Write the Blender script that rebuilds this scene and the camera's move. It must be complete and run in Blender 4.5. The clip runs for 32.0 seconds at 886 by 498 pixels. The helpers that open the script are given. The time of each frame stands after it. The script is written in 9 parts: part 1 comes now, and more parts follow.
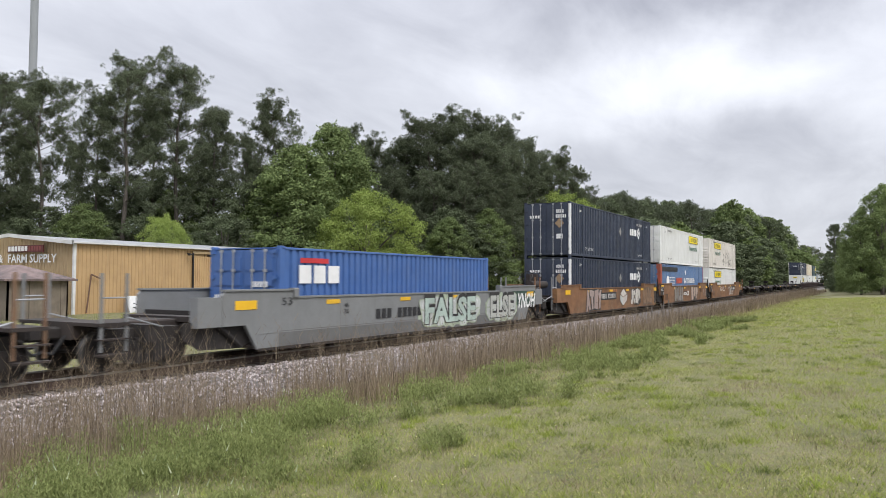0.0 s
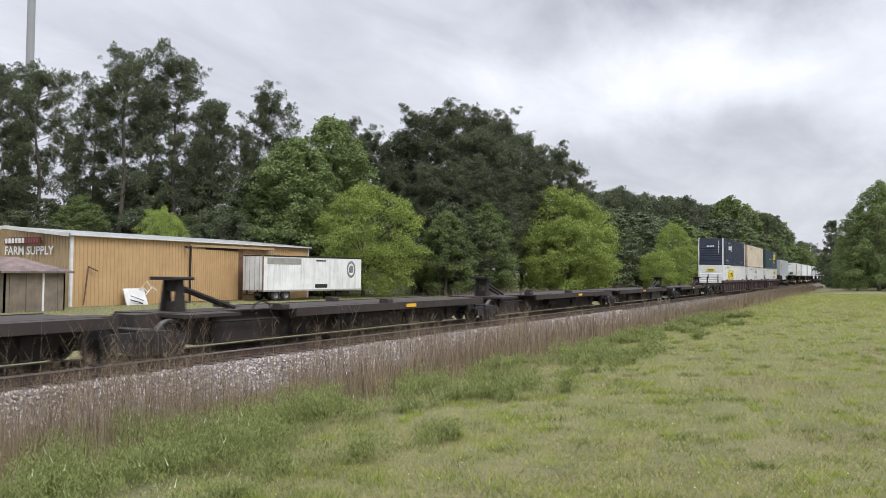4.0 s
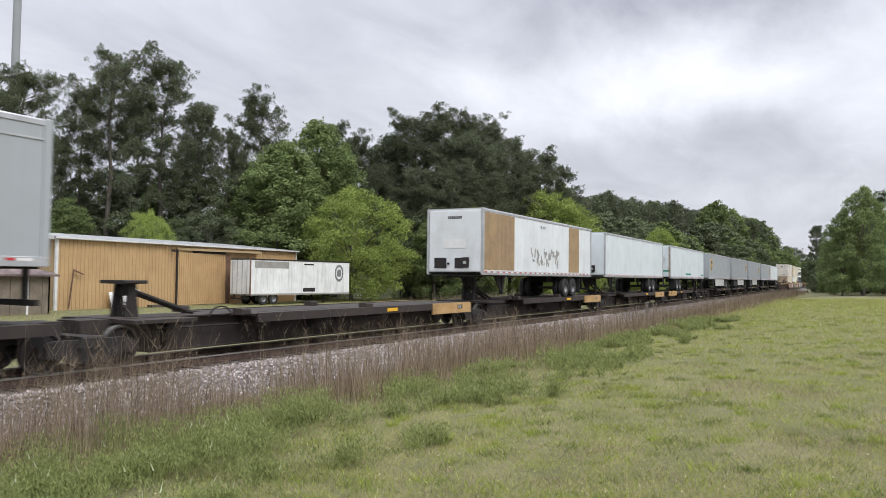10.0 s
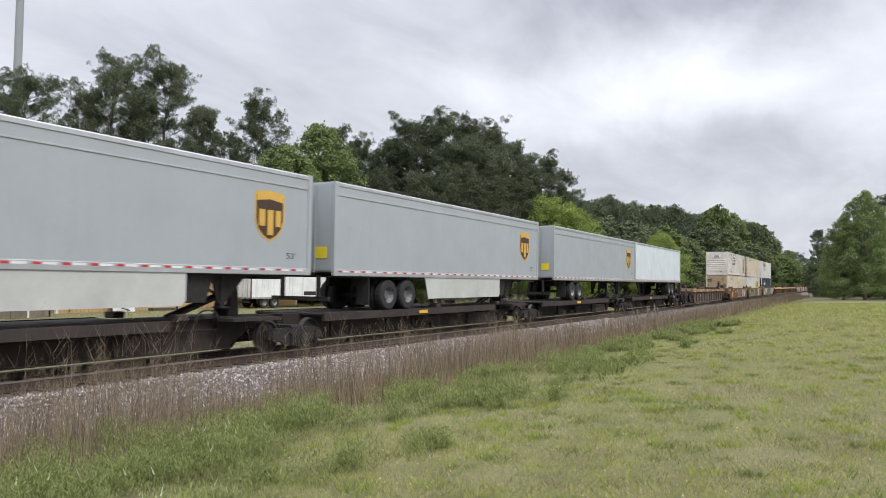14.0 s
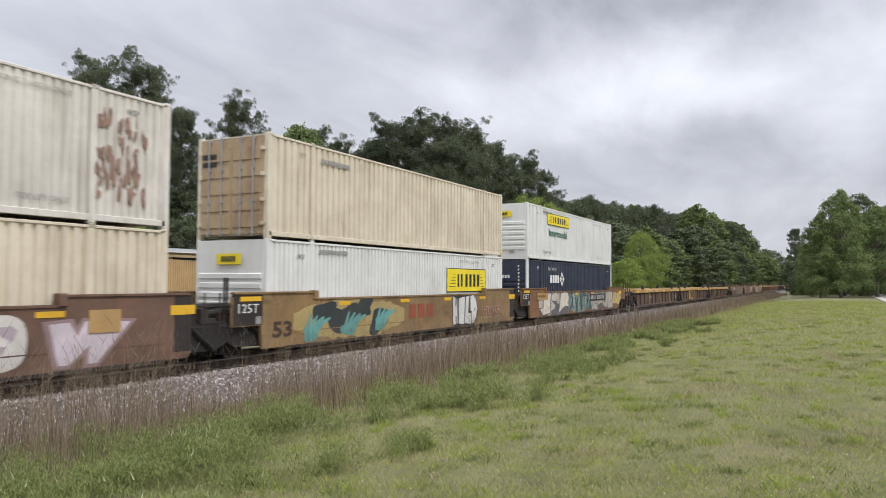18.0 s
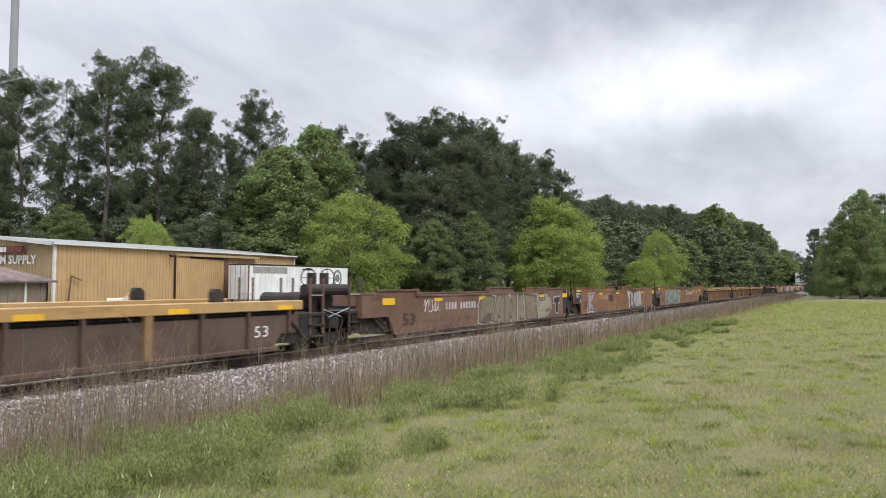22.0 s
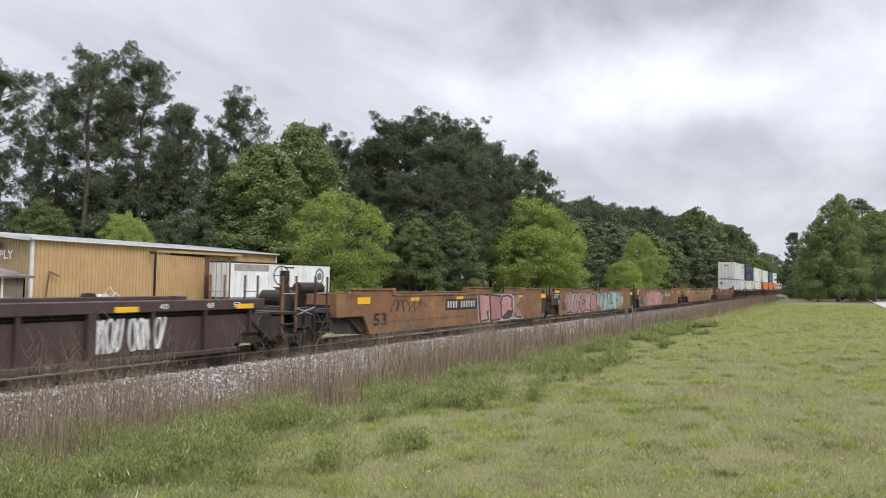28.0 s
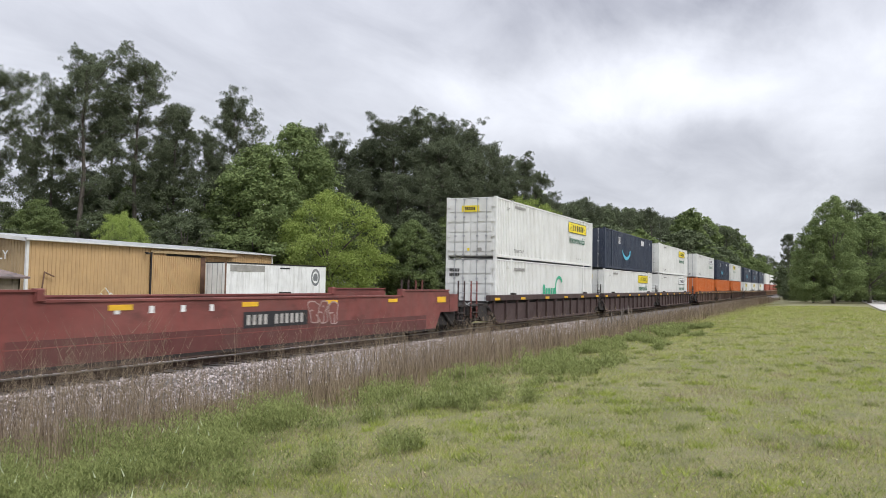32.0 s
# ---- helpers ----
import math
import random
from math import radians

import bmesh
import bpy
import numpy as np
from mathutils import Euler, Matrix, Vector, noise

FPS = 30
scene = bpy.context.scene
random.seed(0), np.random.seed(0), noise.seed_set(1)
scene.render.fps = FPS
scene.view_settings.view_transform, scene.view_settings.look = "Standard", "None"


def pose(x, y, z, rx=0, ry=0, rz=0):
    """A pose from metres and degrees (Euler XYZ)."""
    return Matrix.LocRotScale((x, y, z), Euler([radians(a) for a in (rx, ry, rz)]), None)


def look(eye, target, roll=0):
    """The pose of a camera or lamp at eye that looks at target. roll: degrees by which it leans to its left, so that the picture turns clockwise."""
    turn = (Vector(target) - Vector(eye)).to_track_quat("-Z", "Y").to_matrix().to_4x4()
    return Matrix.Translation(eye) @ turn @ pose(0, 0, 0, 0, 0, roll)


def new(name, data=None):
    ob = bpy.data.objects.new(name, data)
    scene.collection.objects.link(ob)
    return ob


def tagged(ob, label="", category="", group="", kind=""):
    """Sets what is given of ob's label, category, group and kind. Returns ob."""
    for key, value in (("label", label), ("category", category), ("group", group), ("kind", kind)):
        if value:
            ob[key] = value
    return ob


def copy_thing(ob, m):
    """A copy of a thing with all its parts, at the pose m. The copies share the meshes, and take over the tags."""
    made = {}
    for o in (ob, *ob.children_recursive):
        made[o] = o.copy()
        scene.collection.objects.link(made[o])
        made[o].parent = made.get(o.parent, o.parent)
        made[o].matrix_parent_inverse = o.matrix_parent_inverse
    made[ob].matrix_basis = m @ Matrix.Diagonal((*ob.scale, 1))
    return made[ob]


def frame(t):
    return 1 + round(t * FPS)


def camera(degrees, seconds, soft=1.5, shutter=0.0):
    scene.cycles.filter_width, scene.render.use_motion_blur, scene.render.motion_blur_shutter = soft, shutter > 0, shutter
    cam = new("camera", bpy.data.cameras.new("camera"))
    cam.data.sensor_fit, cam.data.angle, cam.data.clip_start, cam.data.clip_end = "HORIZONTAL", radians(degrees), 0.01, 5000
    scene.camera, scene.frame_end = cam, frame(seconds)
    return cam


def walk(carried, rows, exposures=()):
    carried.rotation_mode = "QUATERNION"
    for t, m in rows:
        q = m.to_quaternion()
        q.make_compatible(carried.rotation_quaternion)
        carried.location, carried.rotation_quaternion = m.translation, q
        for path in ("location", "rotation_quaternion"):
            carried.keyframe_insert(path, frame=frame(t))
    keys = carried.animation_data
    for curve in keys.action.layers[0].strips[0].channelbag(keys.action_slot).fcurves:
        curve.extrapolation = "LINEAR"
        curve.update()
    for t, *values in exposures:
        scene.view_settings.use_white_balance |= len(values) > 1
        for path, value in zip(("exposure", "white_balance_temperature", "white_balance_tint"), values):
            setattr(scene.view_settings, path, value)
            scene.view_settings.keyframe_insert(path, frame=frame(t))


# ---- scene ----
# Overcast roadside view of a long intermodal freight train rolling past a farm supply barn.
# x: across the track (the camera stands at x = 0, the track runs at TX), y: along the track, z: up, 0 at the rail tops.
import functools
import itertools

EYE = (0.0, 0.0, 2.024)
TX = -14.707
cam = camera(62.23, 32.0, soft=0.5, shutter=0.11)
TURNS = (
    (0, 92.30, -0.27, 30.14), (0.5, 91.98, -0.65, 30.23), (1, 91.82, -0.81, 30.29), (1.5, 91.73, -0.92, 30.30), 
    (2, 91.79, -0.81, 30.27), (2.5, 91.77, -0.78, 30.21), (3, 91.78, -0.71, 30.12), (3.5, 91.83, -0.57, 30.03), 
    (5.5, 91.82, -0.74, 29.68), (6, 91.83, -0.73, 29.61), (6.5, 91.90, -0.78, 29.46), (7, 91.93, -0.86, 29.29), 
    (7.5, 91.99, -0.75, 29.14), (8, 92.01, -0.72, 29.03), (8.5, 92.06, -0.73, 28.98), (9, 92.12, -0.76, 28.97), 
    (9.5, 92.15, -0.73, 28.97), (10, 92.17, -0.68, 29.03), (10.5, 92.22, -0.66, 29.11), (11, 92.29, -0.69, 29.14), 
    (11.5, 92.37, -0.74, 29.14), (12, 92.38, -0.59, 29.11), (12.5, 92.41, -0.65, 29.11), (13, 92.42, -0.66, 29.11), 
    (13.5, 92.43, -0.72, 29.10), (14, 92.46, -0.76, 29.11), (14.5, 92.49, -0.72, 29.18), (16.5, 92.79, -0.44, 28.61), 
    (17, 92.79, -0.26, 28.14), (17.5, 92.68, -0.22, 27.85), (18, 92.56, -0.30, 27.68), (18.5, 92.43, -0.20, 27.73), 
    (19, 92.33, -0.14, 28.07), (19.5, 92.24, -0.26, 28.60), (20, 92.14, -0.41, 29.11), (20.5, 92.14, -0.42, 29.39), 
    (21, 92.28, -0.40, 29.37), (21.5, 92.44, -0.44, 29.16), (22, 92.53, -0.46, 28.90), (22.5, 92.51, -0.46, 28.70), 
    (23, 92.43, -0.46, 28.57), (23.5, 92.30, -0.46, 28.50), (24, 92.19, -0.41, 28.32), (24.5, 92.12, -0.36, 28.00), 
    (25, 92.10, -0.30, 27.68), (25.5, 92.15, -0.29, 27.46), (27.5, 92.47, -0.97, 27.47), (28, 92.51, -1.02, 27.53), 
    (28.5, 92.58, -1.05, 27.45), (29, 92.61, -1.03, 27.33), (29.5, 92.59, -1.05, 27.20), (30, 92.56, -1.09, 27.18), 
    (30.5, 92.54, -1.09, 27.18), (31, 92.56, -1.08, 27.16), (31.5, 92.56, -1.05, 27.21), (32, 92.59, -1.09, 27.23),
)
# the camera stops down while the bright stacks fill the view
walk(cam, [(t, pose(*EYE, rx, ry, rz)) for t, rx, ry, rz in TURNS],
     exposures=((0, 0.42), (12, 0.40), (16.6, 0.41), (17.2, 0.38), (17.8, 0.28), (18.4, 0.25), (19.0, 0.28), (19.6, 0.38), (20.2, 0.43), (26, 0.42), (32, 0.41)))

# ---- sky and light ----
world = bpy.data.worlds.new("overcast")
scene.world = world
world.use_nodes = True


def nodes_of(tree):
    """Short-hands to add nodes and links to a node tree."""
    def add(kind, **values):
        n = tree.nodes.new(kind)
        for key, value in values.items():
            if key in n.inputs:
                n.inputs[key].default_value = value
        return n
    return add, tree.links.new


def build_sky():
    tree = world.node_tree
    tree.nodes.clear()
    add, link = nodes_of(tree)
    coord = add("ShaderNodeTexCoord")
    split = add("ShaderNodeSeparateXYZ")
    link(coord.outputs["Generated"], split.inputs[0])
    lift = add("ShaderNodeMath"); lift.operation = "MAXIMUM"; lift.inputs[1].default_value = 0.0
    link(split.outputs["Z"], lift.inputs[0])
    deep = add("ShaderNodeMath"); deep.operation = "ADD"; deep.inputs[1].default_value = 0.16
    link(lift.outputs[0], deep.inputs[0])
    flat = add("ShaderNodeVectorMath"); flat.operation = "DIVIDE"
    stack = add("ShaderNodeCombineXYZ")
    for k in "XYZ":
        link(deep.outputs[0], stack.inputs[k])
    link(coord.outputs["Generated"], flat.inputs[0])
    link(stack.outputs[0], flat.inputs[1])
    place = add("ShaderNodeMapping")
    place.inputs["Location"].default_value = (5.3, 2.1, 0.0)
    place.inputs["Rotation"].default_value = (0, 0, radians(-28))
    place.inputs["Scale"].default_value = (0.34, 0.50, 0.0)
    link(flat.outputs[0], place.inputs[0])
    big = add("ShaderNodeTexNoise", Scale=1.5, Detail=5.0, Roughness=0.5, Distortion=0.25)
    link(place.outputs[0], big.inputs["Vector"])
    ramp = add("ShaderNodeValToRGB")
    e = ramp.color_ramp.elements
    e[0].position, e[0].color = 0.34, (0.615, 0.635, 0.705, 1)
    e[1].position, e[1].color = 0.66, (0.735, 0.755, 0.825, 1)
    link(big.outputs["Fac"], ramp.inputs[0])
    # broad cloud banks: direction round and up in degrees, their widths, and how much they lighten or darken
    warp = add("ShaderNodeTexNoise", Scale=5.0, Detail=6.0, Roughness=0.55)
    link(coord.outputs["Generated"], warp.inputs["Vector"])
    shift = add("ShaderNodeVectorMath"); shift.operation = "MULTIPLY_ADD"
    shift.inputs[1].default_value, shift.inputs[2].default_value = (22, 9, 0), (-11, -4.5, 0)
    link(warp.outputs["Color"], shift.inputs[0])

    def calc(kind, a, b=None):
        n = add("ShaderNodeMath"); n.operation = kind
        for i, v in enumerate((a, b)):
            if v is None:
                continue
            if isinstance(v, (int, float)):
                n.inputs[i].default_value = v
            else:
                link(v, n.inputs[i])
        return n.outputs[0]
    turn = calc("MULTIPLY", calc("ARCTAN2", split.outputs["X"], split.outputs["Y"]), 57.296)
    rise = calc("MULTIPLY", calc("ARCSINE", split.outputs["Z"]), 57.296)
    jolt = add("ShaderNodeSeparateXYZ")
    link(shift.outputs[0], jolt.inputs[0])
    turn, rise = calc("ADD", turn, jolt.outputs["X"]), calc("ADD", rise, jolt.outputs["Y"])
    total = 0.0
    for az, el, wide, high, power in CLOUD_BANKS:
        p = calc("POWER", calc("ABSOLUTE", calc("DIVIDE", calc("SUBTRACT", turn, az), wide)), 2.0)
        q = calc("POWER", calc("ABSOLUTE", calc("DIVIDE", calc("SUBTRACT", rise, el), high)), 2.0)
        total = calc("ADD", total, calc("MULTIPLY", calc("EXPONENT", calc("MULTIPLY", calc("ADD", p, q), -1.0)), power))
    banks = add("ShaderNodeMix"); banks.data_type = "RGBA"; banks.blend_type = "ADD"; banks.inputs[0].default_value = 1.0
    gain = add("ShaderNodeCombineXYZ")
    rags = add("ShaderNodeMapping")
    rags.inputs["Rotation"].default_value, rags.inputs["Scale"].default_value = (0, 0, radians(-20)), (1.0, 0.45, 0.0)
    link(flat.outputs[0], rags.inputs[0])
    wisps = add("ShaderNodeTexNoise", Scale=2.6, Detail=8.0, Roughness=0.6, Distortion=0.5)
    link(rags.outputs[0], wisps.inputs["Vector"])
    total = calc("ADD", total, calc("MULTIPLY", calc("SUBTRACT", wisps.outputs["Fac"], 0.5), 0.42))
    for k, f in zip("XYZ", (0.98, 1.0, 1.03)):
        link(calc("MULTIPLY", total, f), gain.inputs[k])
    link(ramp.outputs[0], banks.inputs[6])
    link(gain.outputs[0], banks.inputs[7])
    # overcast luminance grows towards the zenith
    grow = add("ShaderNodeMath"); grow.operation = "MULTIPLY_ADD"
    grow.inputs[1].default_value, grow.inputs[2].default_value = 2.1, 0.74
    cube = add("ShaderNodeMath"); cube.operation = "POWER"; cube.inputs[1].default_value = 1.8
    link(lift.outputs[0], cube.inputs[0])
    link(cube.outputs[0], grow.inputs[0])
    bright = add("ShaderNodeVectorMath"); bright.operation = "SCALE"
    link(banks.outputs[2], bright.inputs[0])
    link(grow.outputs[0], bright.inputs["Scale"])
    sky = add("ShaderNodeTexSky")
    sky.sky_type = "NISHITA"
    sky.sun_disc = False
    sky.sun_elevation, sky.sun_rotation = SUN_UP, SUN_ROUND
    dim = add("ShaderNodeVectorMath"); dim.operation = "SCALE"; dim.inputs["Scale"].default_value = 0.07
    link(sky.outputs[0], dim.inputs[0])
    mix = add("ShaderNodeMix"); mix.data_type = "RGBA"; mix.inputs[0].default_value = 0.93
    link(dim.outputs[0], mix.inputs[6])
    link(bright.outputs[0], mix.inputs[7])
    back = add("ShaderNodeBackground", Strength=1.0)
    link(mix.outputs[2], back.inputs[0])
    out = add("ShaderNodeOutputWorld")
    link(back.outputs[0], out.inputs[0])


SUN_UP, SUN_ROUND = radians(50), radians(115)
CLOUD_BANKS = ((-52, 15, 16, 7, -0.08), (-34, 20, 10, 5, -0.12), (-20, 21, 9, 4.5, -0.30), (-6, 21, 6, 3.2, -0.34), (8, 22, 9, 5, -0.2),
               (-11.5, 13.5, 9, 3.0, 0.24), (-27, 14.5, 6, 2.6, 0.10), (2, 13, 7, 3.2, 0.14), (-10.5, 9.6, 9.5, 2.2, -0.15), (5, 8.5, 8, 2.0, -0.07), (-10, 2.5, 30, 2.5, 0.05))
build_sky()
sun = new("sun", bpy.data.lights.new("sun", "SUN"))
sun.data.energy, sun.data.angle, sun.data.color = 1.5, radians(25), (1.0, 0.97, 0.93)
sun.matrix_world = look((30, -12, 40), (0, 0, 0))


# ---- materials ----
def surface(name, base, rough=0.6, metal=0.0, vary=0.12, size=1.5, grime=0.0, rust=0.0, streak=0.0, bump=0.0, bump_size=40.0,
            dirt=(0.10, 0.085, 0.07), rust_colour=(0.16, 0.065, 0.03), tint=0.0, coat=0.0, fade=None):
    """A painted, weathered or natural surface: two scales of variation, upright streaks, grime and rust, all in metres."""
    m = bpy.data.materials.new(name)
    m.use_nodes = True
    tree = m.node_tree
    add, link = nodes_of(tree)
    shader = tree.nodes["Principled BSDF"]
    shader.inputs["Metallic"].default_value = metal
    coord = add("ShaderNodeTexCoord")
    where = coord.outputs["Object"]
    colour = None

    def blend(before, factor, after):
        mix = add("ShaderNodeMix"); mix.data_type = "RGBA"
        link(factor, mix.inputs[0])
        if isinstance(before, tuple):
            mix.inputs[6].default_value = (*before, 1)
        else:
            link(before, mix.inputs[6])
        if isinstance(after, tuple):
            mix.inputs[7].default_value = (*after, 1)
        else:
            link(after, mix.inputs[7])
        return mix.outputs[2]

    def spots(scale, low, high, detail=4.0, stretch=None):
        source = where
        if stretch:
            mapping = add("ShaderNodeMapping")
            mapping.inputs["Scale"].default_value = stretch
            link(where, mapping.inputs[0])
            source = mapping.outputs[0]
        tex = add("ShaderNodeTexNoise", Scale=scale, Detail=detail, Roughness=0.62)
        link(source, tex.inputs["Vector"])
        ranged = add("ShaderNodeMapRange")
        ranged.inputs["From Min"].default_value, ranged.inputs["From Max"].default_value = low, high
        link(tex.outputs["Fac"], ranged.inputs["Value"])
        return ranged

    dark = tuple(c * (1 - vary) for c in base)
    light = tuple(min(1, c * (1 + vary)) for c in base)
    colour = blend(dark, spots(size, 0.3, 0.7).outputs[0], light)
    fine = spots(size * 14, 0.3, 0.7, 3.0)
    fine.inputs["To Max"].default_value = 0.35
    colour = blend(colour, fine.outputs[0], tuple(c * (1 - 1.6 * vary) for c in base))
    if tint:
        info = add("ShaderNodeObjectInfo")
        hue = add("ShaderNodeHueSaturation")
        amount = add("ShaderNodeMapRange")
        amount.inputs["To Min"].default_value, amount.inputs["To Max"].default_value = 1 - tint, 1 + tint
        link(info.outputs["Random"], amount.inputs["Value"])
        link(amount.outputs[0], hue.inputs["Value"])
        link(colour, hue.inputs["Color"])
        colour = hue.outputs[0]
    if fade:
        f = spots(0.55, 0.44, 0.66, 7.0, (1.0, 0.55, 1.3))
        f.inputs["To Max"].default_value = 0.75
        colour = blend(colour, f.outputs[0], fade)
        f = spots(0.8, 0.54, 0.66, 9.0, (1.0, 0.8, 2.2))
        f.inputs["To Max"].default_value = 0.6
        colour = blend(colour, f.outputs[0], tuple(c * 0.42 for c in base))
    if grime:
        g = spots(0.9, 0.42, 0.75, 6.0)
        g.inputs["To Max"].default_value = grime
        colour = blend(colour, g.outputs[0], dirt)
    if streak:
        s = spots(1.0, 0.5, 0.78, 3.0, (1.2, 5.5, 0.35))
        s.inputs["To Max"].default_value = streak
        colour = blend(colour, s.outputs[0], dirt)
    if rust:
        r = spots(2.3, 0.72 - 0.3 * rust, 0.80 - 0.2 * rust, 8.0)
        r.inputs["To Max"].default_value = 0.85
        colour = blend(colour, r.outputs[0], rust_colour)
    link(colour, shader.inputs["Base Color"])
    gloss = spots(size * 3, 0.3, 0.7)
    gloss.inputs["To Min"].default_value, gloss.inputs["To Max"].default_value = max(0.05, rough - 0.1), min(1, rough + 0.12)
    link(gloss.outputs[0], shader.inputs["Roughness"])
    if coat:
        shader.inputs["Coat Weight"].default_value = coat
    if bump:
        tex = add("ShaderNodeTexNoise", Scale=bump_size, Detail=4.0, Roughness=0.6)
        link(where, tex.inputs["Vector"])
        relief = add("ShaderNodeBump", Strength=0.6, Distance=bump)
        link(tex.outputs["Fac"], relief.inputs["Height"])
        link(relief.outputs[0], shader.inputs["Normal"])
    return m


def leafage(name, base, other, glow=0.35, rough=0.6):
    """Leaves, needles and blades: a colour of its own for each island, and light that passes through."""
    m = bpy.data.materials.new(name)
    m.use_nodes = True
    tree = m.node_tree
    tree.nodes.clear()
    add, link = nodes_of(tree)
    geo = add("ShaderNodeNewGeometry")
    info = add("ShaderNodeObjectInfo")
    mix = add("ShaderNodeMix"); mix.data_type = "RGBA"
    mix.inputs[6].default_value, mix.inputs[7].default_value = (*base, 1), (*other, 1)
    link(geo.outputs["Random Per Island"], mix.inputs[0])
    hue = add("ShaderNodeHueSaturation")
    amount = add("ShaderNodeMapRange")
    amount.inputs["To Min"].default_value, amount.inputs["To Max"].default_value = 0.92, 1.12
    link(info.outputs["Random"], amount.inputs["Value"])
    link(amount.outputs[0], hue.inputs["Value"])
    link(mix.outputs[2], hue.inputs["Color"])
    a = add("ShaderNodeBsdfDiffuse")
    b = add("ShaderNodeBsdfTranslucent")
    link(hue.outputs[0], a.inputs["Color"])
    link(hue.outputs[0], b.inputs["Color"])
    both = add("ShaderNodeMixShader"); both.inputs[0].default_value = glow
    link(a.outputs[0], both.inputs[1])
    link(b.outputs[0], both.inputs[2])
    out = add("ShaderNodeOutputMaterial")
    link(both.outputs[0], out.inputs[0])
    return m


def ground_material():
    """Mown field with bare, dry and lush patches; the ditch and the far side are told apart by wide noise."""
    m = bpy.data.materials.new("field")
    m.use_nodes = True
    tree = m.node_tree
    add, link = nodes_of(tree)
    shader = tree.nodes["Principled BSDF"]
    shader.inputs["Roughness"].default_value = 0.95
    coord = add("ShaderNodeTexCoord")

    def noise_at(scale, detail=6.0):
        n = add("ShaderNodeTexNoise", Scale=scale, Detail=detail, Roughness=0.65)
        swath = add("ShaderNodeMapping")
        swath.inputs["Scale"].default_value = (1.2, 1.0, 1.0)
        link(coord.outputs["Object"], swath.inputs[0])
        link(swath.outputs[0], n.inputs["Vector"])
        return n
    ramp = add("ShaderNodeValToRGB")
    e = ramp.color_ramp.elements
    e[0].position, e[0].color = 0.30, (0.105, 0.105, 0.045, 1)
    e[1].position, e[1].color = 0.72, (0.235, 0.205, 0.115, 1)
    c = e.new(0.5); c.color = (0.165, 0.158, 0.072, 1)
    link(noise_at(1.6, 12.0).outputs["Fac"], ramp.inputs[0])
    ramp2 = add("ShaderNodeValToRGB")
    e = ramp2.color_ramp.elements
    e[0].position, e[0].color = 0.34, (0.55, 0.55, 0.55, 1)
    e[1].position, e[1].color = 0.62, (1.15, 1.15, 1.1, 1)
    link(noise_at(26.0).outputs["Fac"], ramp2.inputs[0])
    mult = add("ShaderNodeMix"); mult.data_type = "RGBA"; mult.blend_type = "MULTIPLY"; mult.inputs[0].default_value = 1
    link(ramp.outputs[0], mult.inputs[6])
    link(ramp2.outputs[0], mult.inputs[7])
    link(mult.outputs[2], shader.inputs["Base Color"])
    relief = add("ShaderNodeBump", Strength=0.8, Distance=0.06)
    link(noise_at(14.0).outputs["Fac"], relief.inputs["Height"])
    link(relief.outputs[0], shader.inputs["Normal"])
    return m


def stone_material():
    m = surface("ballast_stone", (0.36, 0.318, 0.305), 0.85, vary=0.25, size=5, bump=0.02, bump_size=30)
    tree = m.node_tree
    add, link = nodes_of(tree)
    geo = add("ShaderNodeNewGeometry")
    hue = add("ShaderNodeHueSaturation")
    amount = add("ShaderNodeMapRange")
    amount.inputs["To Min"].default_value, amount.inputs["To Max"].default_value = 0.38, 1.75
    shader = tree.nodes["Principled BSDF"]
    link(geo.outputs["Random Per Island"], amount.inputs["Value"])
    link(amount.outputs[0], hue.inputs["Value"])
    link(shader.inputs["Base Color"].links[0].from_socket, hue.inputs["Color"])
    link(hue.outputs[0], shader.inputs["Base Color"])
    return m


FIELD = ground_material()
STONE = stone_material()
BALLAST_BED = surface("ballast_bed", (0.15, 0.132, 0.124), 0.9, vary=0.4, size=6, bump=0.05, bump_size=18)
RAIL_STEEL = surface("rail_rust", (0.058, 0.034, 0.026), 0.7, vary=0.3, size=4)
RAIL_HEAD = surface("rail_head", (0.30, 0.28, 0.265), 0.5, 0.7, vary=0.1, size=3)
TIE_WOOD = surface("tie_wood", (0.075, 0.06, 0.05), 0.9, vary=0.35, size=5, bump=0.01, tint=0.3)
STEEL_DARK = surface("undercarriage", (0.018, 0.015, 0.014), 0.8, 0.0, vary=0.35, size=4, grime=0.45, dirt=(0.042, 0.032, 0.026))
WHEEL_STEEL = surface("wheel_steel", (0.022, 0.019, 0.018), 0.7, 0.1, vary=0.3, size=6, grime=0.4, dirt=(0.045, 0.035, 0.03))
WHEEL_RIM = surface("wheel_tread", (0.10, 0.095, 0.09), 0.45, 0.6, vary=0.1, size=6)
WHITE = surface("white_lettering", (0.78, 0.78, 0.77), 0.6, vary=0.06, size=3, grime=0.25)
WORN_WHITE = surface("worn_white_lettering", (0.50, 0.48, 0.45), 0.65, vary=0.25, size=6, grime=0.4)
BLACK = surface("black_lettering", (0.02, 0.02, 0.022), 0.6, vary=0.1)
YELLOW_MARK = surface("yellow_reflector", (0.80, 0.46, 0.02), 0.45, vary=0.1, grime=0.3)
YELLOW_SIGN = surface("yellow_board", (0.83, 0.66, 0.02), 0.5, vary=0.05, grime=0.15)
GREEN_TEXT = surface("green_lettering", (0.012, 0.12, 0.06), 0.55, vary=0.1)
RED_MARK = surface("red_reflector", (0.50, 0.03, 0.035), 0.45, vary=0.1)
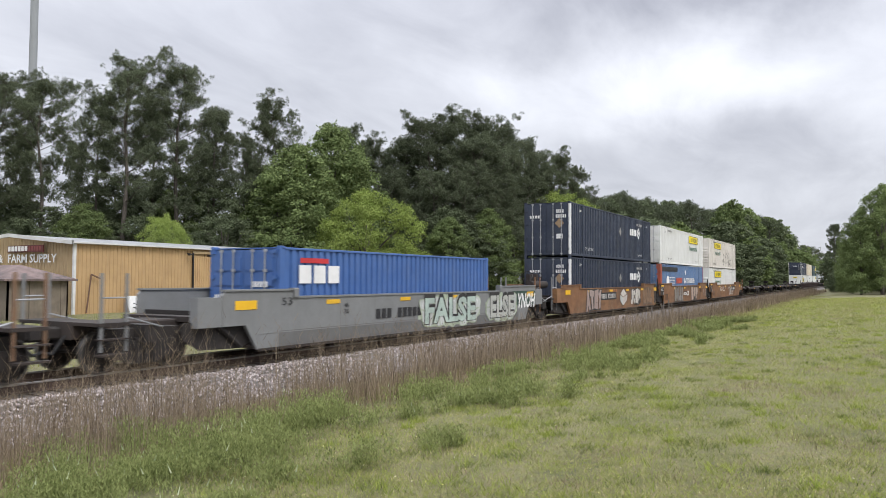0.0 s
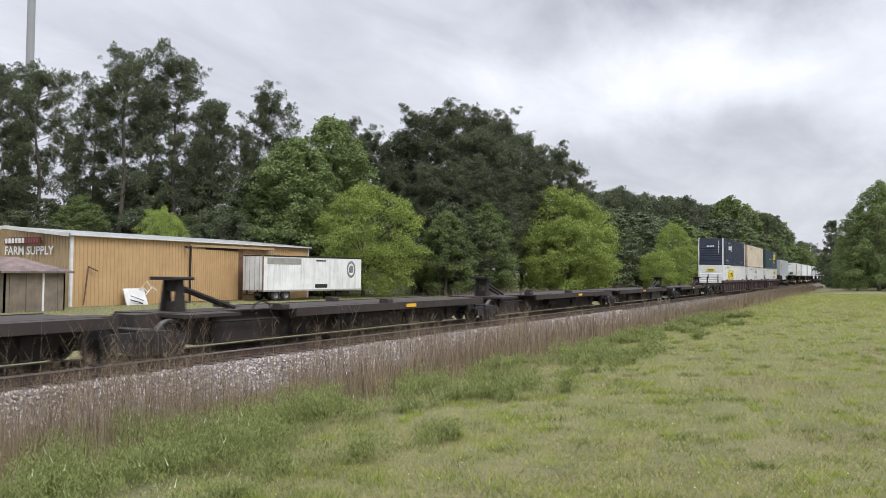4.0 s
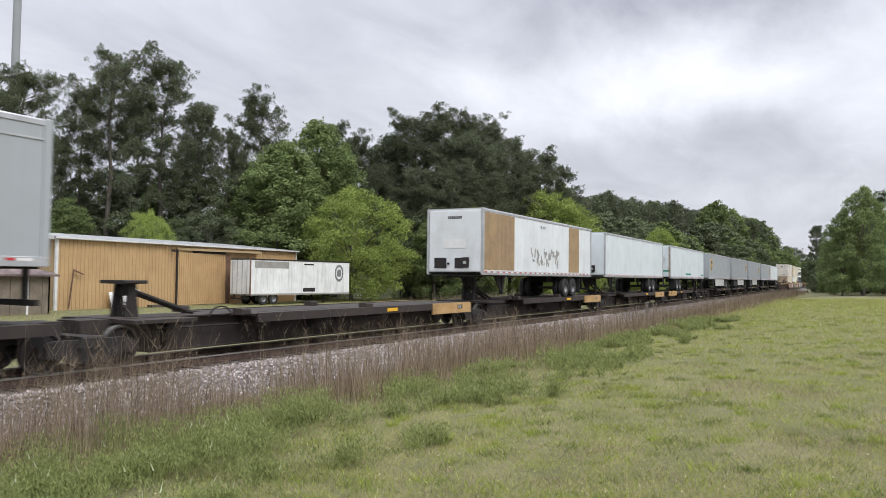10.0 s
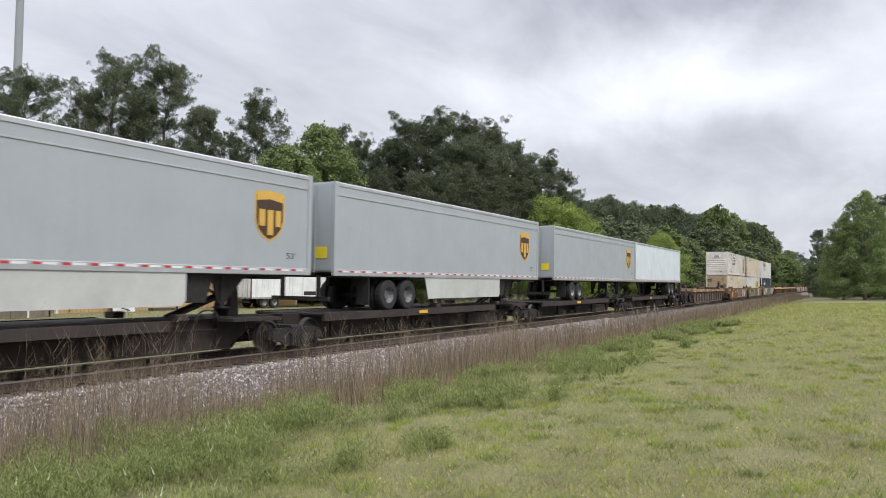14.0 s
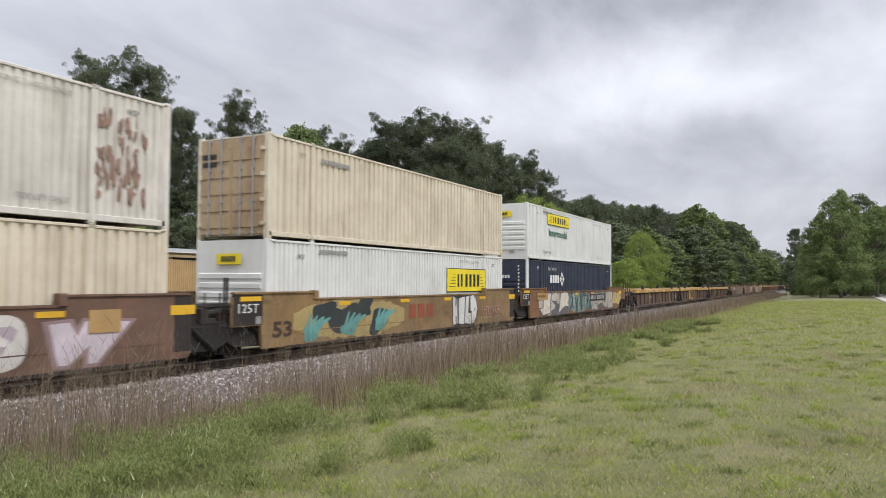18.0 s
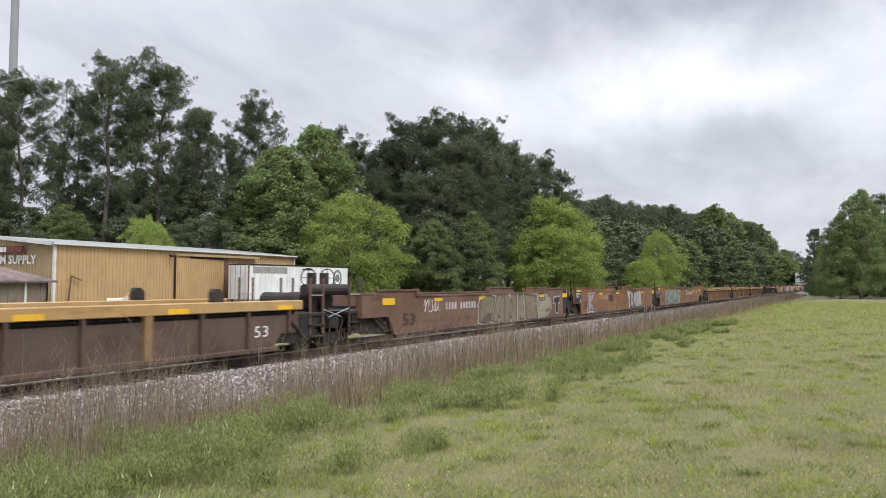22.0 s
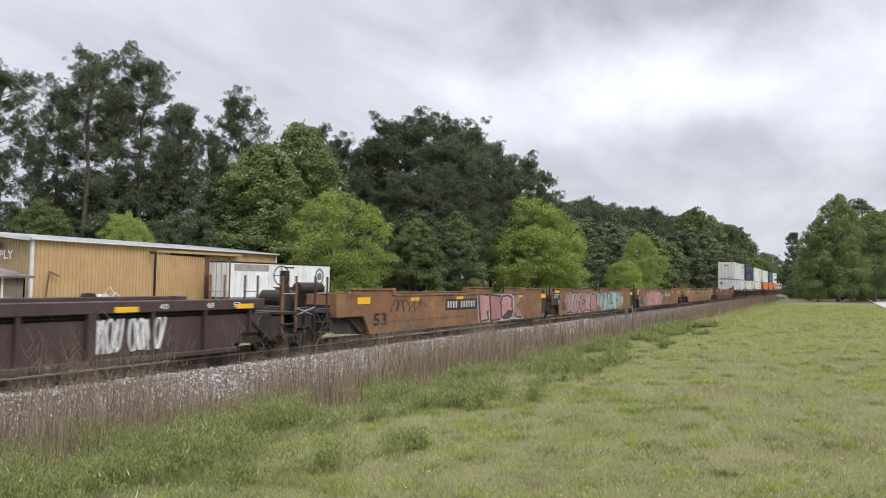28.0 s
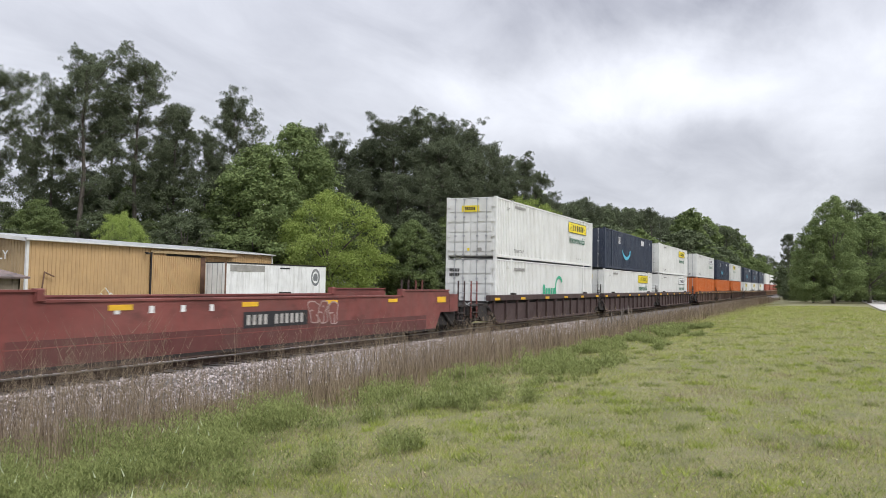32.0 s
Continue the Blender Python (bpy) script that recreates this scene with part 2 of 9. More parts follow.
GREY_MARK = surface("grey_lettering", (0.30, 0.29, 0.27), 0.6, vary=0.2)
RUBBER = surface("tyre_rubber", (0.022, 0.022, 0.023), 0.85, vary=0.2, size=8)
RIM_GREY = surface("wheel_rim_metal", (0.20, 0.20, 0.20), 0.5, 0.6, vary=0.3)
CHROME = surface("bare_aluminium", (0.52, 0.53, 0.54), 0.42, 0.6, vary=0.12, size=2, grime=0.2)
GALV = surface("galvanised_rods", (0.36, 0.37, 0.38), 0.5, 0.4, vary=0.2)


@functools.lru_cache(None)
def paint(kind):
    """The paints of cars, containers and trailers."""
    book = {
        "navy": dict(base=(0.020, 0.030, 0.058), rough=0.5, vary=0.18, size=0.8, grime=0.25, streak=0.2, dirt=(0.09, 0.09, 0.095)),
        "teal": dict(base=(0.018, 0.052, 0.068), rough=0.5, vary=0.15, size=0.8, grime=0.2, streak=0.15, dirt=(0.09, 0.10, 0.10)),
        "white": dict(base=(0.72, 0.725, 0.70), rough=0.5, vary=0.06, size=0.7, grime=0.22, streak=0.25, dirt=(0.33, 0.30, 0.25)),
        "old_white": dict(base=(0.70, 0.66, 0.60), rough=0.6, vary=0.10, size=0.7, grime=0.4, streak=0.5, rust=0.10, dirt=(0.27, 0.23, 0.18)),
        "beige": dict(base=(0.69, 0.615, 0.480), rough=0.55, vary=0.08, size=0.7, grime=0.35, streak=0.45, dirt=(0.30, 0.22, 0.14)),
        "rusty_beige": dict(base=(0.50, 0.37, 0.23), rough=0.6, vary=0.15, size=0.9, grime=0.7, streak=0.8, rust=0.3, dirt=(0.17, 0.095, 0.05)),
        "sky_blue": dict(base=(0.055, 0.130, 0.345), rough=0.5, vary=0.12, size=0.8, grime=0.15, streak=0.25, dirt=(0.16, 0.20, 0.28)),
        "faded_blue": dict(base=(0.11, 0.20, 0.37), rough=0.6, vary=0.16, size=0.8, grime=0.35, streak=0.4, dirt=(0.22, 0.23, 0.24)),
        "red_oxide": dict(base=(0.36, 0.085, 0.05), rough=0.6, vary=0.15, grime=0.3),
        "orange": dict(base=(0.60, 0.15, 0.03), rough=0.5, vary=0.08, grime=0.2, streak=0.2, dirt=(0.2, 0.1, 0.05)),
        "ups_grey": dict(base=(0.355, 0.385, 0.402), rough=0.45, vary=0.05, size=0.5, grime=0.18, streak=0.15, dirt=(0.28, 0.28, 0.26)),
        "trailer_white": dict(base=(0.66, 0.72, 0.745), rough=0.42, vary=0.05, size=0.5, grime=0.2, streak=0.25, dirt=(0.33, 0.32, 0.29)),
        "trailer_white_old": dict(base=(0.70, 0.735, 0.755), rough=0.5, vary=0.08, size=0.5, grime=0.2, streak=0.3, dirt=(0.33, 0.29, 0.24)),
        "tan_panel": dict(base=(0.34, 0.23, 0.12), rough=0.6, vary=0.15, grime=0.3, streak=0.4),
        "brown": dict(fade=(0.29, 0.155, 0.066), base=(0.205, 0.096, 0.042), rough=0.7, vary=0.25, size=0.6, grime=0.75, streak=0.65, rust=0.30, dirt=(0.105, 0.066, 0.045), rust_colour=(0.15, 0.055, 0.028)),
        "dark_brown": dict(fade=(0.21, 0.120, 0.080), base=(0.150, 0.078, 0.050), rough=0.7, vary=0.22, size=0.8, grime=0.5, streak=0.5, rust=0.15, dirt=(0.085, 0.06, 0.048)),
        "tan_brown": dict(fade=(0.33, 0.225, 0.115), base=(0.25, 0.155, 0.062), rough=0.7, vary=0.28, size=0.6, grime=0.7, streak=0.6, rust=0.3, dirt=(0.14, 0.09, 0.05)),
        "maroon": dict(base=(0.050, 0.027, 0.025), rough=0.7, vary=0.22, size=0.8, grime=0.5, streak=0.4, dirt=(0.085, 0.065, 0.058)),
        "rib_brown": dict(fade=(0.135, 0.085, 0.062), base=(0.095, 0.056, 0.040), rough=0.75, vary=0.28, size=0.8, grime=0.6, streak=0.5, rust=0.25, dirt=(0.075, 0.058, 0.05)),
        "rib_tan": dict(fade=(0.27, 0.165, 0.095), base=(0.19, 0.100, 0.052), rough=0.75, vary=0.28, size=0.8, grime=0.55, streak=0.5, rust=0.3, dirt=(0.12, 0.085, 0.06)),
        "red": dict(fade=(0.24, 0.075, 0.062), base=(0.185, 0.048, 0.040), rough=0.65, vary=0.2, size=0.8, grime=0.45, streak=0.4, dirt=(0.11, 0.06, 0.05)),
        "yellow": dict(fade=(0.55, 0.38, 0.19), base=(0.46, 0.275, 0.095), rough=0.65, vary=0.2, size=0.9, grime=0.6, streak=0.3, rust=0.2, dirt=(0.2, 0.12, 0.06)),
        "car_grey": dict(base=(0.20, 0.205, 0.205), rough=0.6, vary=0.12, size=0.8, grime=0.3, streak=0.3, dirt=(0.13, 0.125, 0.115)),
        "deck": dict(base=(0.028, 0.021, 0.018), rough=0.8, vary=0.4, size=1.2, grime=0.6, rust=0.22, dirt=(0.062, 0.045, 0.036), rust_colour=(0.11, 0.05, 0.03)),
    }
    return surface(kind, **book[kind])


# ---- shaping helpers ----
class Shape:
    """Collects boxes, prisms, tubes and polygons of one part."""

    def __init__(self):
        self.v, self.f = [], []

    def box(self, x0, x1, y0, y1, z0, z1):
        n = len(self.v)
        self.v += [(x0, y0, z0), (x1, y0, z0), (x1, y1, z0), (x0, y1, z0), (x0, y0, z1), (x1, y0, z1), (x1, y1, z1), (x0, y1, z1)]
        self.f += [tuple(n + i for i in q) for q in ((0, 3, 2, 1), (4, 5, 6, 7), (0, 1, 5, 4), (1, 2, 6, 5), (2, 3, 7, 6), (3, 0, 4, 7))]
        return self

    def soft_box(self, x0, x1, y0, y1, z0, z1, b=0.02):
        """A box whose upright and lying edges along y are chamfered."""
        ring = [(x0 + b, z0), (x1 - b, z0), (x1, z0 + b), (x1, z1 - b), (x1 - b, z1), (x0 + b, z1), (x0, z1 - b), (x0, z0 + b)]
        n = len(self.v)
        self.v += [(x, y0, z) for x, z in ring] + [(x, y1, z) for x, z in ring]
        k = len(ring)
        self.f += [tuple(n + i for i in range(k)), tuple(n + k + i for i in reversed(range(k)))]
        self.f += [(n + i, n + k + i, n + k + (i + 1) % k, n + (i + 1) % k) for i in range(k)]
        return self

    def slab(self, outline, x0, x1):
        """An outline of (y, z), anticlockwise seen from +x, given thickness along x."""
        n, k = len(self.v), len(outline)
        self.v += [(x0, y, z) for y, z in outline] + [(x1, y, z) for y, z in outline]
        self.f += [tuple(n + i for i in reversed(range(k))), tuple(n + k + i for i in range(k))]
        self.f += [(n + i, n + (i + 1) % k, n + k + (i + 1) % k, n + k + i) for i in range(k)]
        return self

    def rod(self, a, b, r, sides=6):
        a, b = Vector(a), Vector(b)
        d = (b - a).normalized()
        u = d.orthogonal().normalized()
        w = d.cross(u)
        n = len(self.v)
        ring = [u * math.cos(2 * math.pi * i / sides) * r + w * math.sin(2 * math.pi * i / sides) * r for i in range(sides)]
        self.v += [tuple(a + p) for p in ring] + [tuple(b + p) for p in ring]
        self.f += [(n + i, n + (i + 1) % sides, n + sides + (i + 1) % sides, n + sides + i) for i in range(sides)]
        self.f += [tuple(n + i for i in reversed(range(sides))), tuple(n + sides + i for i in range(sides))]
        return self

    def lathe(self, profile, sides=20, centre=(0, 0, 0)):
        """A profile of (x, radius) turned about an axis along x."""
        n, k = len(self.v), len(profile)
        for i in range(sides):
            c, s = math.cos(2 * math.pi * i / sides), math.sin(2 * math.pi * i / sides)
            self.v += [(centre[0] + x, centre[1] + r * c, centre[2] + r * s) for x, r in profile]
        for i in range(sides):
            j = (i + 1) % sides
            self.f += [(n + i * k + a, n + i * k + a + 1, n + j * k + a + 1, n + j * k + a) for a in range(k - 1)]
        return self

    def mesh(self, name):
        m = bpy.data.meshes.new(name)
        m.from_pydata(self.v, [], self.f)
        return m


def part(name, shape, material, parent, label=""):
    """Links a shape, or a ready mesh, as one mesh object under a thing or a part."""
    data = shape.mesh(name) if isinstance(shape, Shape) else shape
    if material and not data.materials:
        data.materials.append(material)
    ob = new(name, data)
    ob.parent = parent
    if label:
        tagged(ob, label)
    return ob


def holder(name, label, category, group="", kind=""):
    return tagged(new(name), label, category, group, kind)


def mesh_np(name, verts, faces, material):
    """A mesh from arrays: verts (n, 3), faces (m, 3 or 4)."""
    verts, faces = np.asarray(verts, np.float32), np.asarray(faces, np.int32)
    m = bpy.data.meshes.new(name)
    k = faces.shape[1]
    m.vertices.add(len(verts))
    m.vertices.foreach_set("co", verts.ravel())
    m.loops.add(faces.size)
    m.loops.foreach_set("vertex_index", faces.ravel())
    m.polygons.add(len(faces))
    m.polygons.foreach_set("loop_start", np.arange(0, faces.size, k, dtype=np.int32))
    m.polygons.foreach_set("loop_total", np.full(len(faces), k, np.int32))
    m.update(calc_edges=True)
    m.materials.append(material)
    return m


@functools.lru_cache(None)
def letters(text, bold=0.0):
    """Flat lettering, one metre high capitals, in the plane of y and z, reading along +y."""
    curve = bpy.data.curves.new("lettering", "FONT")
    curve.body, curve.offset, curve.resolution_u = text, bold, 2
    ob = bpy.data.objects.new("lettering", curve)
    m = bpy.data.meshes.new_from_object(ob)
    bpy.data.objects.remove(ob)
    co = np.empty(len(m.vertices) * 3, np.float32)
    m.vertices.foreach_get("co", co)
    co = co.reshape(-1, 3)
    lo, hi = co.min(0), co.max(0)
    faces = [tuple(p.vertices) for p in m.polygons]
    return [((x - lo[0]) / 0.73, (y - lo[1]) / 0.73) for x, y, _ in co], faces, (hi[0] - lo[0]) / 0.73


def write(parent, text, y, z, high, material, x, width=None, name="lettering", bold=0.0, lean=0.0, label=""):
    """Lettering on the side that faces +x, its lower start at (y, z)."""
    pts, faces, wide = letters(text, bold)
    sx = high if width is None else width / wide
    s = Shape()
    s.v = [(x, y + a * sx + lean * b * high, z + b * high) for a, b in pts]
    s.f = list(faces)
    return part(name, s, material, parent, label)


def bars(parent, count, y, z, wide, high, material, x, name="number_bars", gap=0.25, skip=()):
    """Plain bars in the place of characters."""
    s = Shape()
    step = wide / count
    for i in range(count):
        if i not in skip:
            s.box(x - 0.002, x + 0.002, y + i * step, y + (i + 1 - gap) * step, z, z + high)
    return part(name, s, material, parent)


def plate(parent, name, y0, y1, z0, z1, material, x, label="", thick=0.004):
    return part(name, Shape().box(x - thick, x + thick, y0, y1, z0, z1), material, parent, label)


# the train's way: where a thing that stands at y = o at 16 s is at t
def rolled(t):
    u = (t - 16) / 10
    return 25.1645 * (t - 16) - 1.0552 * u * u - 0.1663 * u ** 3


MOVERS = []


def rolling(thing, o, z=0.0):
    """Notes a thing of the train, by its place along the track at 16 s."""
    thing.location = (TX, o, z)
    MOVERS.append((thing, o, z))
    return thing


def blob(rng, cy, cz, w, h, k=14, wob=0.12):
    """A rounded, slightly irregular outline."""
    ph = [rng.uniform(0, 6.28) for _ in range(3)]
    pts = []
    for i in range(k):
        a = 2 * math.pi * i / k
        r = 1 + wob * math.sin(2 * a + ph[0]) + wob * 0.7 * math.sin(3 * a + ph[1])
        c, s = math.cos(a), math.sin(a)
        pts.append((cy + w / 2 * r * math.copysign(abs(c) ** 0.75, c), cz + h / 2 * r * math.copysign(abs(s) ** 0.75, s)))
    return pts


# ---- ground, track ----
PROFILE = ((-3000, -0.6), (-60, -0.6), (-22, -0.6), (-18.0, -0.68), (-11.5, -0.64), (-10.4, -0.55), (-8, -0.18), (-6, 0.08), (-3, 0.30),
           (0, 0.40), (20, 0.45), (3000, 0.45))


def ground_z(x):
    return np.interp(x, [p[0] for p in PROFILE], [p[1] for p in PROFILE])


def build_ground():
    xs = np.array([-3000, -1200, -500, -200, -120, -80, -60, -45, -35, -28, -22, -19, -18] + [-11.5 + 0.5 * i for i in range(44)]
                  + [12, 16, 22, 30, 45, 70, 120, 250, 600, 1500, 3000], float)
    ys = np.array([-3000, -1000, -400, -150, -60, -25, -10] + [-4 + 0.5 * i for i in range(60)] + [28, 32, 38, 45, 55, 70, 90, 120, 170, 250, 400, 700, 1500, 3000], float)
    gx, gy = np.meshgrid(xs, ys)
    gz = ground_z(gx)
    rng = np.random.default_rng(3)
    near = (gx > -11) & (gx < 12) & (gy > -4) & (gy < 28)
    gz = gz + near * rng.normal(0, 0.004, gz.shape)
    verts = np.stack([gx, gy, gz], -1).reshape(-1, 3)
    w, h = len(xs), len(ys)
    i = (np.arange(h - 1)[:, None] * w + np.arange(w - 1)[None]).ravel()
    ob = new("ground", mesh_np("ground", verts, np.stack([i, i + 1, i + w + 1, i + w], 1), FIELD))
    tagged(ob, "patchy green and straw-coloured field sloping down to the track", "ground", kind="structure")
    for p in ob.data.polygons:
        p.use_smooth = True


build_ground()


def build_track():
    track = holder("railway_track", "single railway track on pale ballast with rusty rails", "track", kind="structure")
    # ballast bed, a long prism
    s = Shape()
    ring = [(TX - 3.4, -0.70), (TX - 1.8, -0.22), (TX + 1.8, -0.22), (TX + 3.4, -0.70)]
    ys = [-1500, -60] + [-8 + 2 * i for i in range(40)] + [90, 150, 300, 700, 1500]
    rng = random.Random(5)
    for y in ys:
        s.v += [(x + rng.uniform(-0.08, 0.08), y, z + rng.uniform(-0.02, 0.015)) for x, z in ring]
    for k in range(len(ys) - 1):
        a = 4 * k
        s.f += [(a + i, a + i + 1, a + 5 + i, a + 4 + i) for i in range(3)]
    part("ballast", s, BALLAST_BED, track, "pale grey crushed-stone ballast")
    for side in (-1, 1):
        c = TX + side * 0.753
        rail = Shape()
        prof = [(-0.075, -0.185), (0.075, -0.185), (0.075, -0.165), (0.012, -0.15), (0.012, -0.045), (0.036, -0.03), (0.036, -0.004),
                (-0.036, -0.004), (-0.036, -0.03), (-0.012, -0.045), (-0.012, -0.15), (-0.075, -0.165)]
        n = len(prof)
        for y in (-1500, 1500):
            rail.v += [(c + x, y, z) for x, z in prof]
        rail.f = [(i, n + i, n + (i + 1) % n, (i + 1) % n) for i in range(n)]
        ob = part("rail", rail, RAIL_STEEL, track, "rusty steel rail")
        part("railhead", Shape().soft_box(c - 0.038, c + 0.038, -1500, 1500, -0.034, 0.0, 0.006), RAIL_HEAD, ob, "polished running surface of the rail")
    tie = Shape().soft_box(-1.3, 1.3, -0.115, 0.115, -0.36, -0.19, 0.015).mesh("tie")
    tie.materials.append(TIE_WOOD)
    for i in range(170):
        ob = new("tie", tie)
        ob.parent, ob.location = track, (TX + rng.uniform(-0.04, 0.04), -6 + 0.53 * i, rng.uniform(-0.01, 0.005))
        ob.rotation_euler = (0, 0, rng.uniform(-0.01, 0.01))
    far = Shape()
    for i in range(480):
        y = 84.7 + 0.53 * i
        far.box(TX - 1.3, TX + 1.3, y - 0.11, y + 0.11, -0.36, -0.19)
    tagged(part("far_ties", far, TIE_WOOD, track), "", kind="stuff")
    # loose stones near the camera's stretch
    g = np.random.default_rng(11)
    n = 26000
    y = 1.5 + 44 * g.random(n) ** 1.5
    x = np.where(g.random(n) < 0.8, TX + 1.3 + 2.05 * g.random(n), TX - 0.7 + 1.4 * g.random(n))
    top = np.interp(x, [TX - 1.8, TX + 1.8, TX + 3.4], [-0.22, -0.22, -0.70])
    r = g.uniform(0.022, 0.052, n)
    base = np.array([(1, 0, 0), (0, 1, 0), (-1, 0, 0), (0, -1, 0), (0, 0, 1), (0, 0, -1)], float)
    faces = np.array([(0, 1, 4), (1, 2, 4), (2, 3, 4), (3, 0, 4), (1, 0, 5), (2, 1, 5), (3, 2, 5), (0, 3, 5)])
    v = base[None] * r[:, None, None] * g.uniform(0.6, 1.3, (n, 6, 1)) + g.normal(0, 0.006, (n, 6, 3))
    a = g.uniform(0, 6.28, n)
    ca, sa = np.cos(a)[:, None], np.sin(a)[:, None]
    v = np.stack([v[..., 0] * ca - v[..., 1] * sa, v[..., 0] * sa + v[..., 1] * ca, v[..., 2] * 0.8], -1)
    v += np.stack([x, y, top + r * 0.3], -1)[:, None]
    f = faces[None] + 6 * np.arange(n)[:, None, None]
    ob = new("ballast_stones", mesh_np("ballast_stones", v.reshape(-1, 3), f.reshape(-1, 3), STONE))
    tagged(ob, "loose pale grey and pinkish crushed stones beside the rails", "gravel", kind="stuff")


build_track()


# ---- plants ----
def blades(n, x, y, z, high, wide, lean, rng):
    """One-triangle blades, rooted at the given places."""
    a = rng.uniform(0, 2 * np.pi, n)
    d = rng.uniform(0, 2 * np.pi, n)
    ux, uy = np.cos(a) * wide / 2, np.sin(a) * wide / 2
    v = np.empty((n, 3, 3))
    v[:, 0] = np.stack([x - ux, y - uy, z], -1)
    v[:, 1] = np.stack([x + ux, y + uy, z], -1)
    v[:, 2] = np.stack([x + np.cos(d) * lean, y + np.sin(d) * lean, z + high], -1)
    return v


def stuff(name, tris, material, label, category):
    tris = np.concatenate(tris)
    f = np.arange(len(tris) * 3).reshape(-1, 3)
    ob = new(name, mesh_np(name, tris.reshape(-1, 3), f, material))
    return tagged(ob, label, category, kind="stuff")


def fan(n, rng, r0, r1, power=1.6, left=-66, right=5):
    """Places in the wedge before the camera, denser towards it."""
    r = r0 + (r1 - r0) * rng.random(n) ** power
    az = np.radians(rng.uniform(left, right, n))
    return r * np.sin(az), r * np.cos(az)


def patchy(x, y, scale, seed):
    """Smooth noise between 0 and 1 that makes plants come in patches."""
    rng = np.random.default_rng(seed)
    total = np.zeros_like(x)
    for _ in range(7):
        kx, ky, ph = rng.normal(0, 1 / scale, 2).tolist() + [rng.uniform(0, 6.28)]
        total += np.sin(kx * x + ky * y + ph)
    return 0.5 + 0.5 * np.tanh(total / 2.2)


GRASS = leafage("grass_blades", (0.180, 0.205, 0.058), (0.400, 0.415, 0.140), 0.32)
FRESH_GRASS = leafage("fresh_grass", (0.195, 0.255, 0.045), (0.37, 0.41, 0.105), 0.35)
DRY_GRASS = leafage("dry_grass", (0.24, 0.205, 0.105), (0.52, 0.455, 0.275), 0.25)
LUSH = leafage("lush_weeds", (0.135, 0.142, 0.054), (0.300, 0.292, 0.122), 0.38)
LOW_WEEDS = leafage("low_weeds", (0.110, 0.140, 0.042), (0.215, 0.250, 0.080), 0.35)
FEATHERY = leafage("feathery_weeds", (0.132, 0.158, 0.056), (0.315, 0.350, 0.140), 0.45)
PALE_HEADS = leafage("seed_heads", (0.36, 0.42, 0.26), (0.52, 0.56, 0.38), 0.3)
STALKS = leafage("dead_stalks", (0.096, 0.070, 0.050), (0.325, 0.262, 0.190), 0.1)
THATCH = leafage("dead_thatch", (0.120, 0.090, 0.058), (0.33, 0.255, 0.170), 0.15)
REEDS = leafage("far_reeds", (0.20, 0.16, 0.11), (0.36, 0.30, 0.21), 0.15)
DEAD_CLUMP = leafage("dead_clumps", (0.19, 0.155, 0.10), (0.34, 0.285, 0.195), 0.2)
WILD_FLOWERS = leafage("small_flowers", (0.75, 0.75, 0.62), (0.80, 0.72, 0.25), 0.2)
# feathery weeds grow in loose patches: centre, reach across and along the track, height
WEED_PATCHES = ((-6.3, 4.6, 0.9, 1.1, 0.50), (-7.2, 6.8, 0.9, 1.3, 0.55), (-5.4, 5.4, 0.8, 0.8, 0.40), (-7.3, 9.4, 0.8, 1.1, 0.50), (-6.2, 10.6, 0.6, 1.0, 0.35),
                (-7.4, 13.4, 0.8, 1.4, 0.50), (-6.3, 15.6, 0.9, 1.6, 0.55), (-5.6, 16.0, 0.7, 1.2, 0.35), (-7.2, 20.5, 0.8, 2.0, 0.45), (-6.4, 26.0, 0.9, 3.0, 0.40), (-7.0, 34.0, 0.9, 4.0, 0.40))


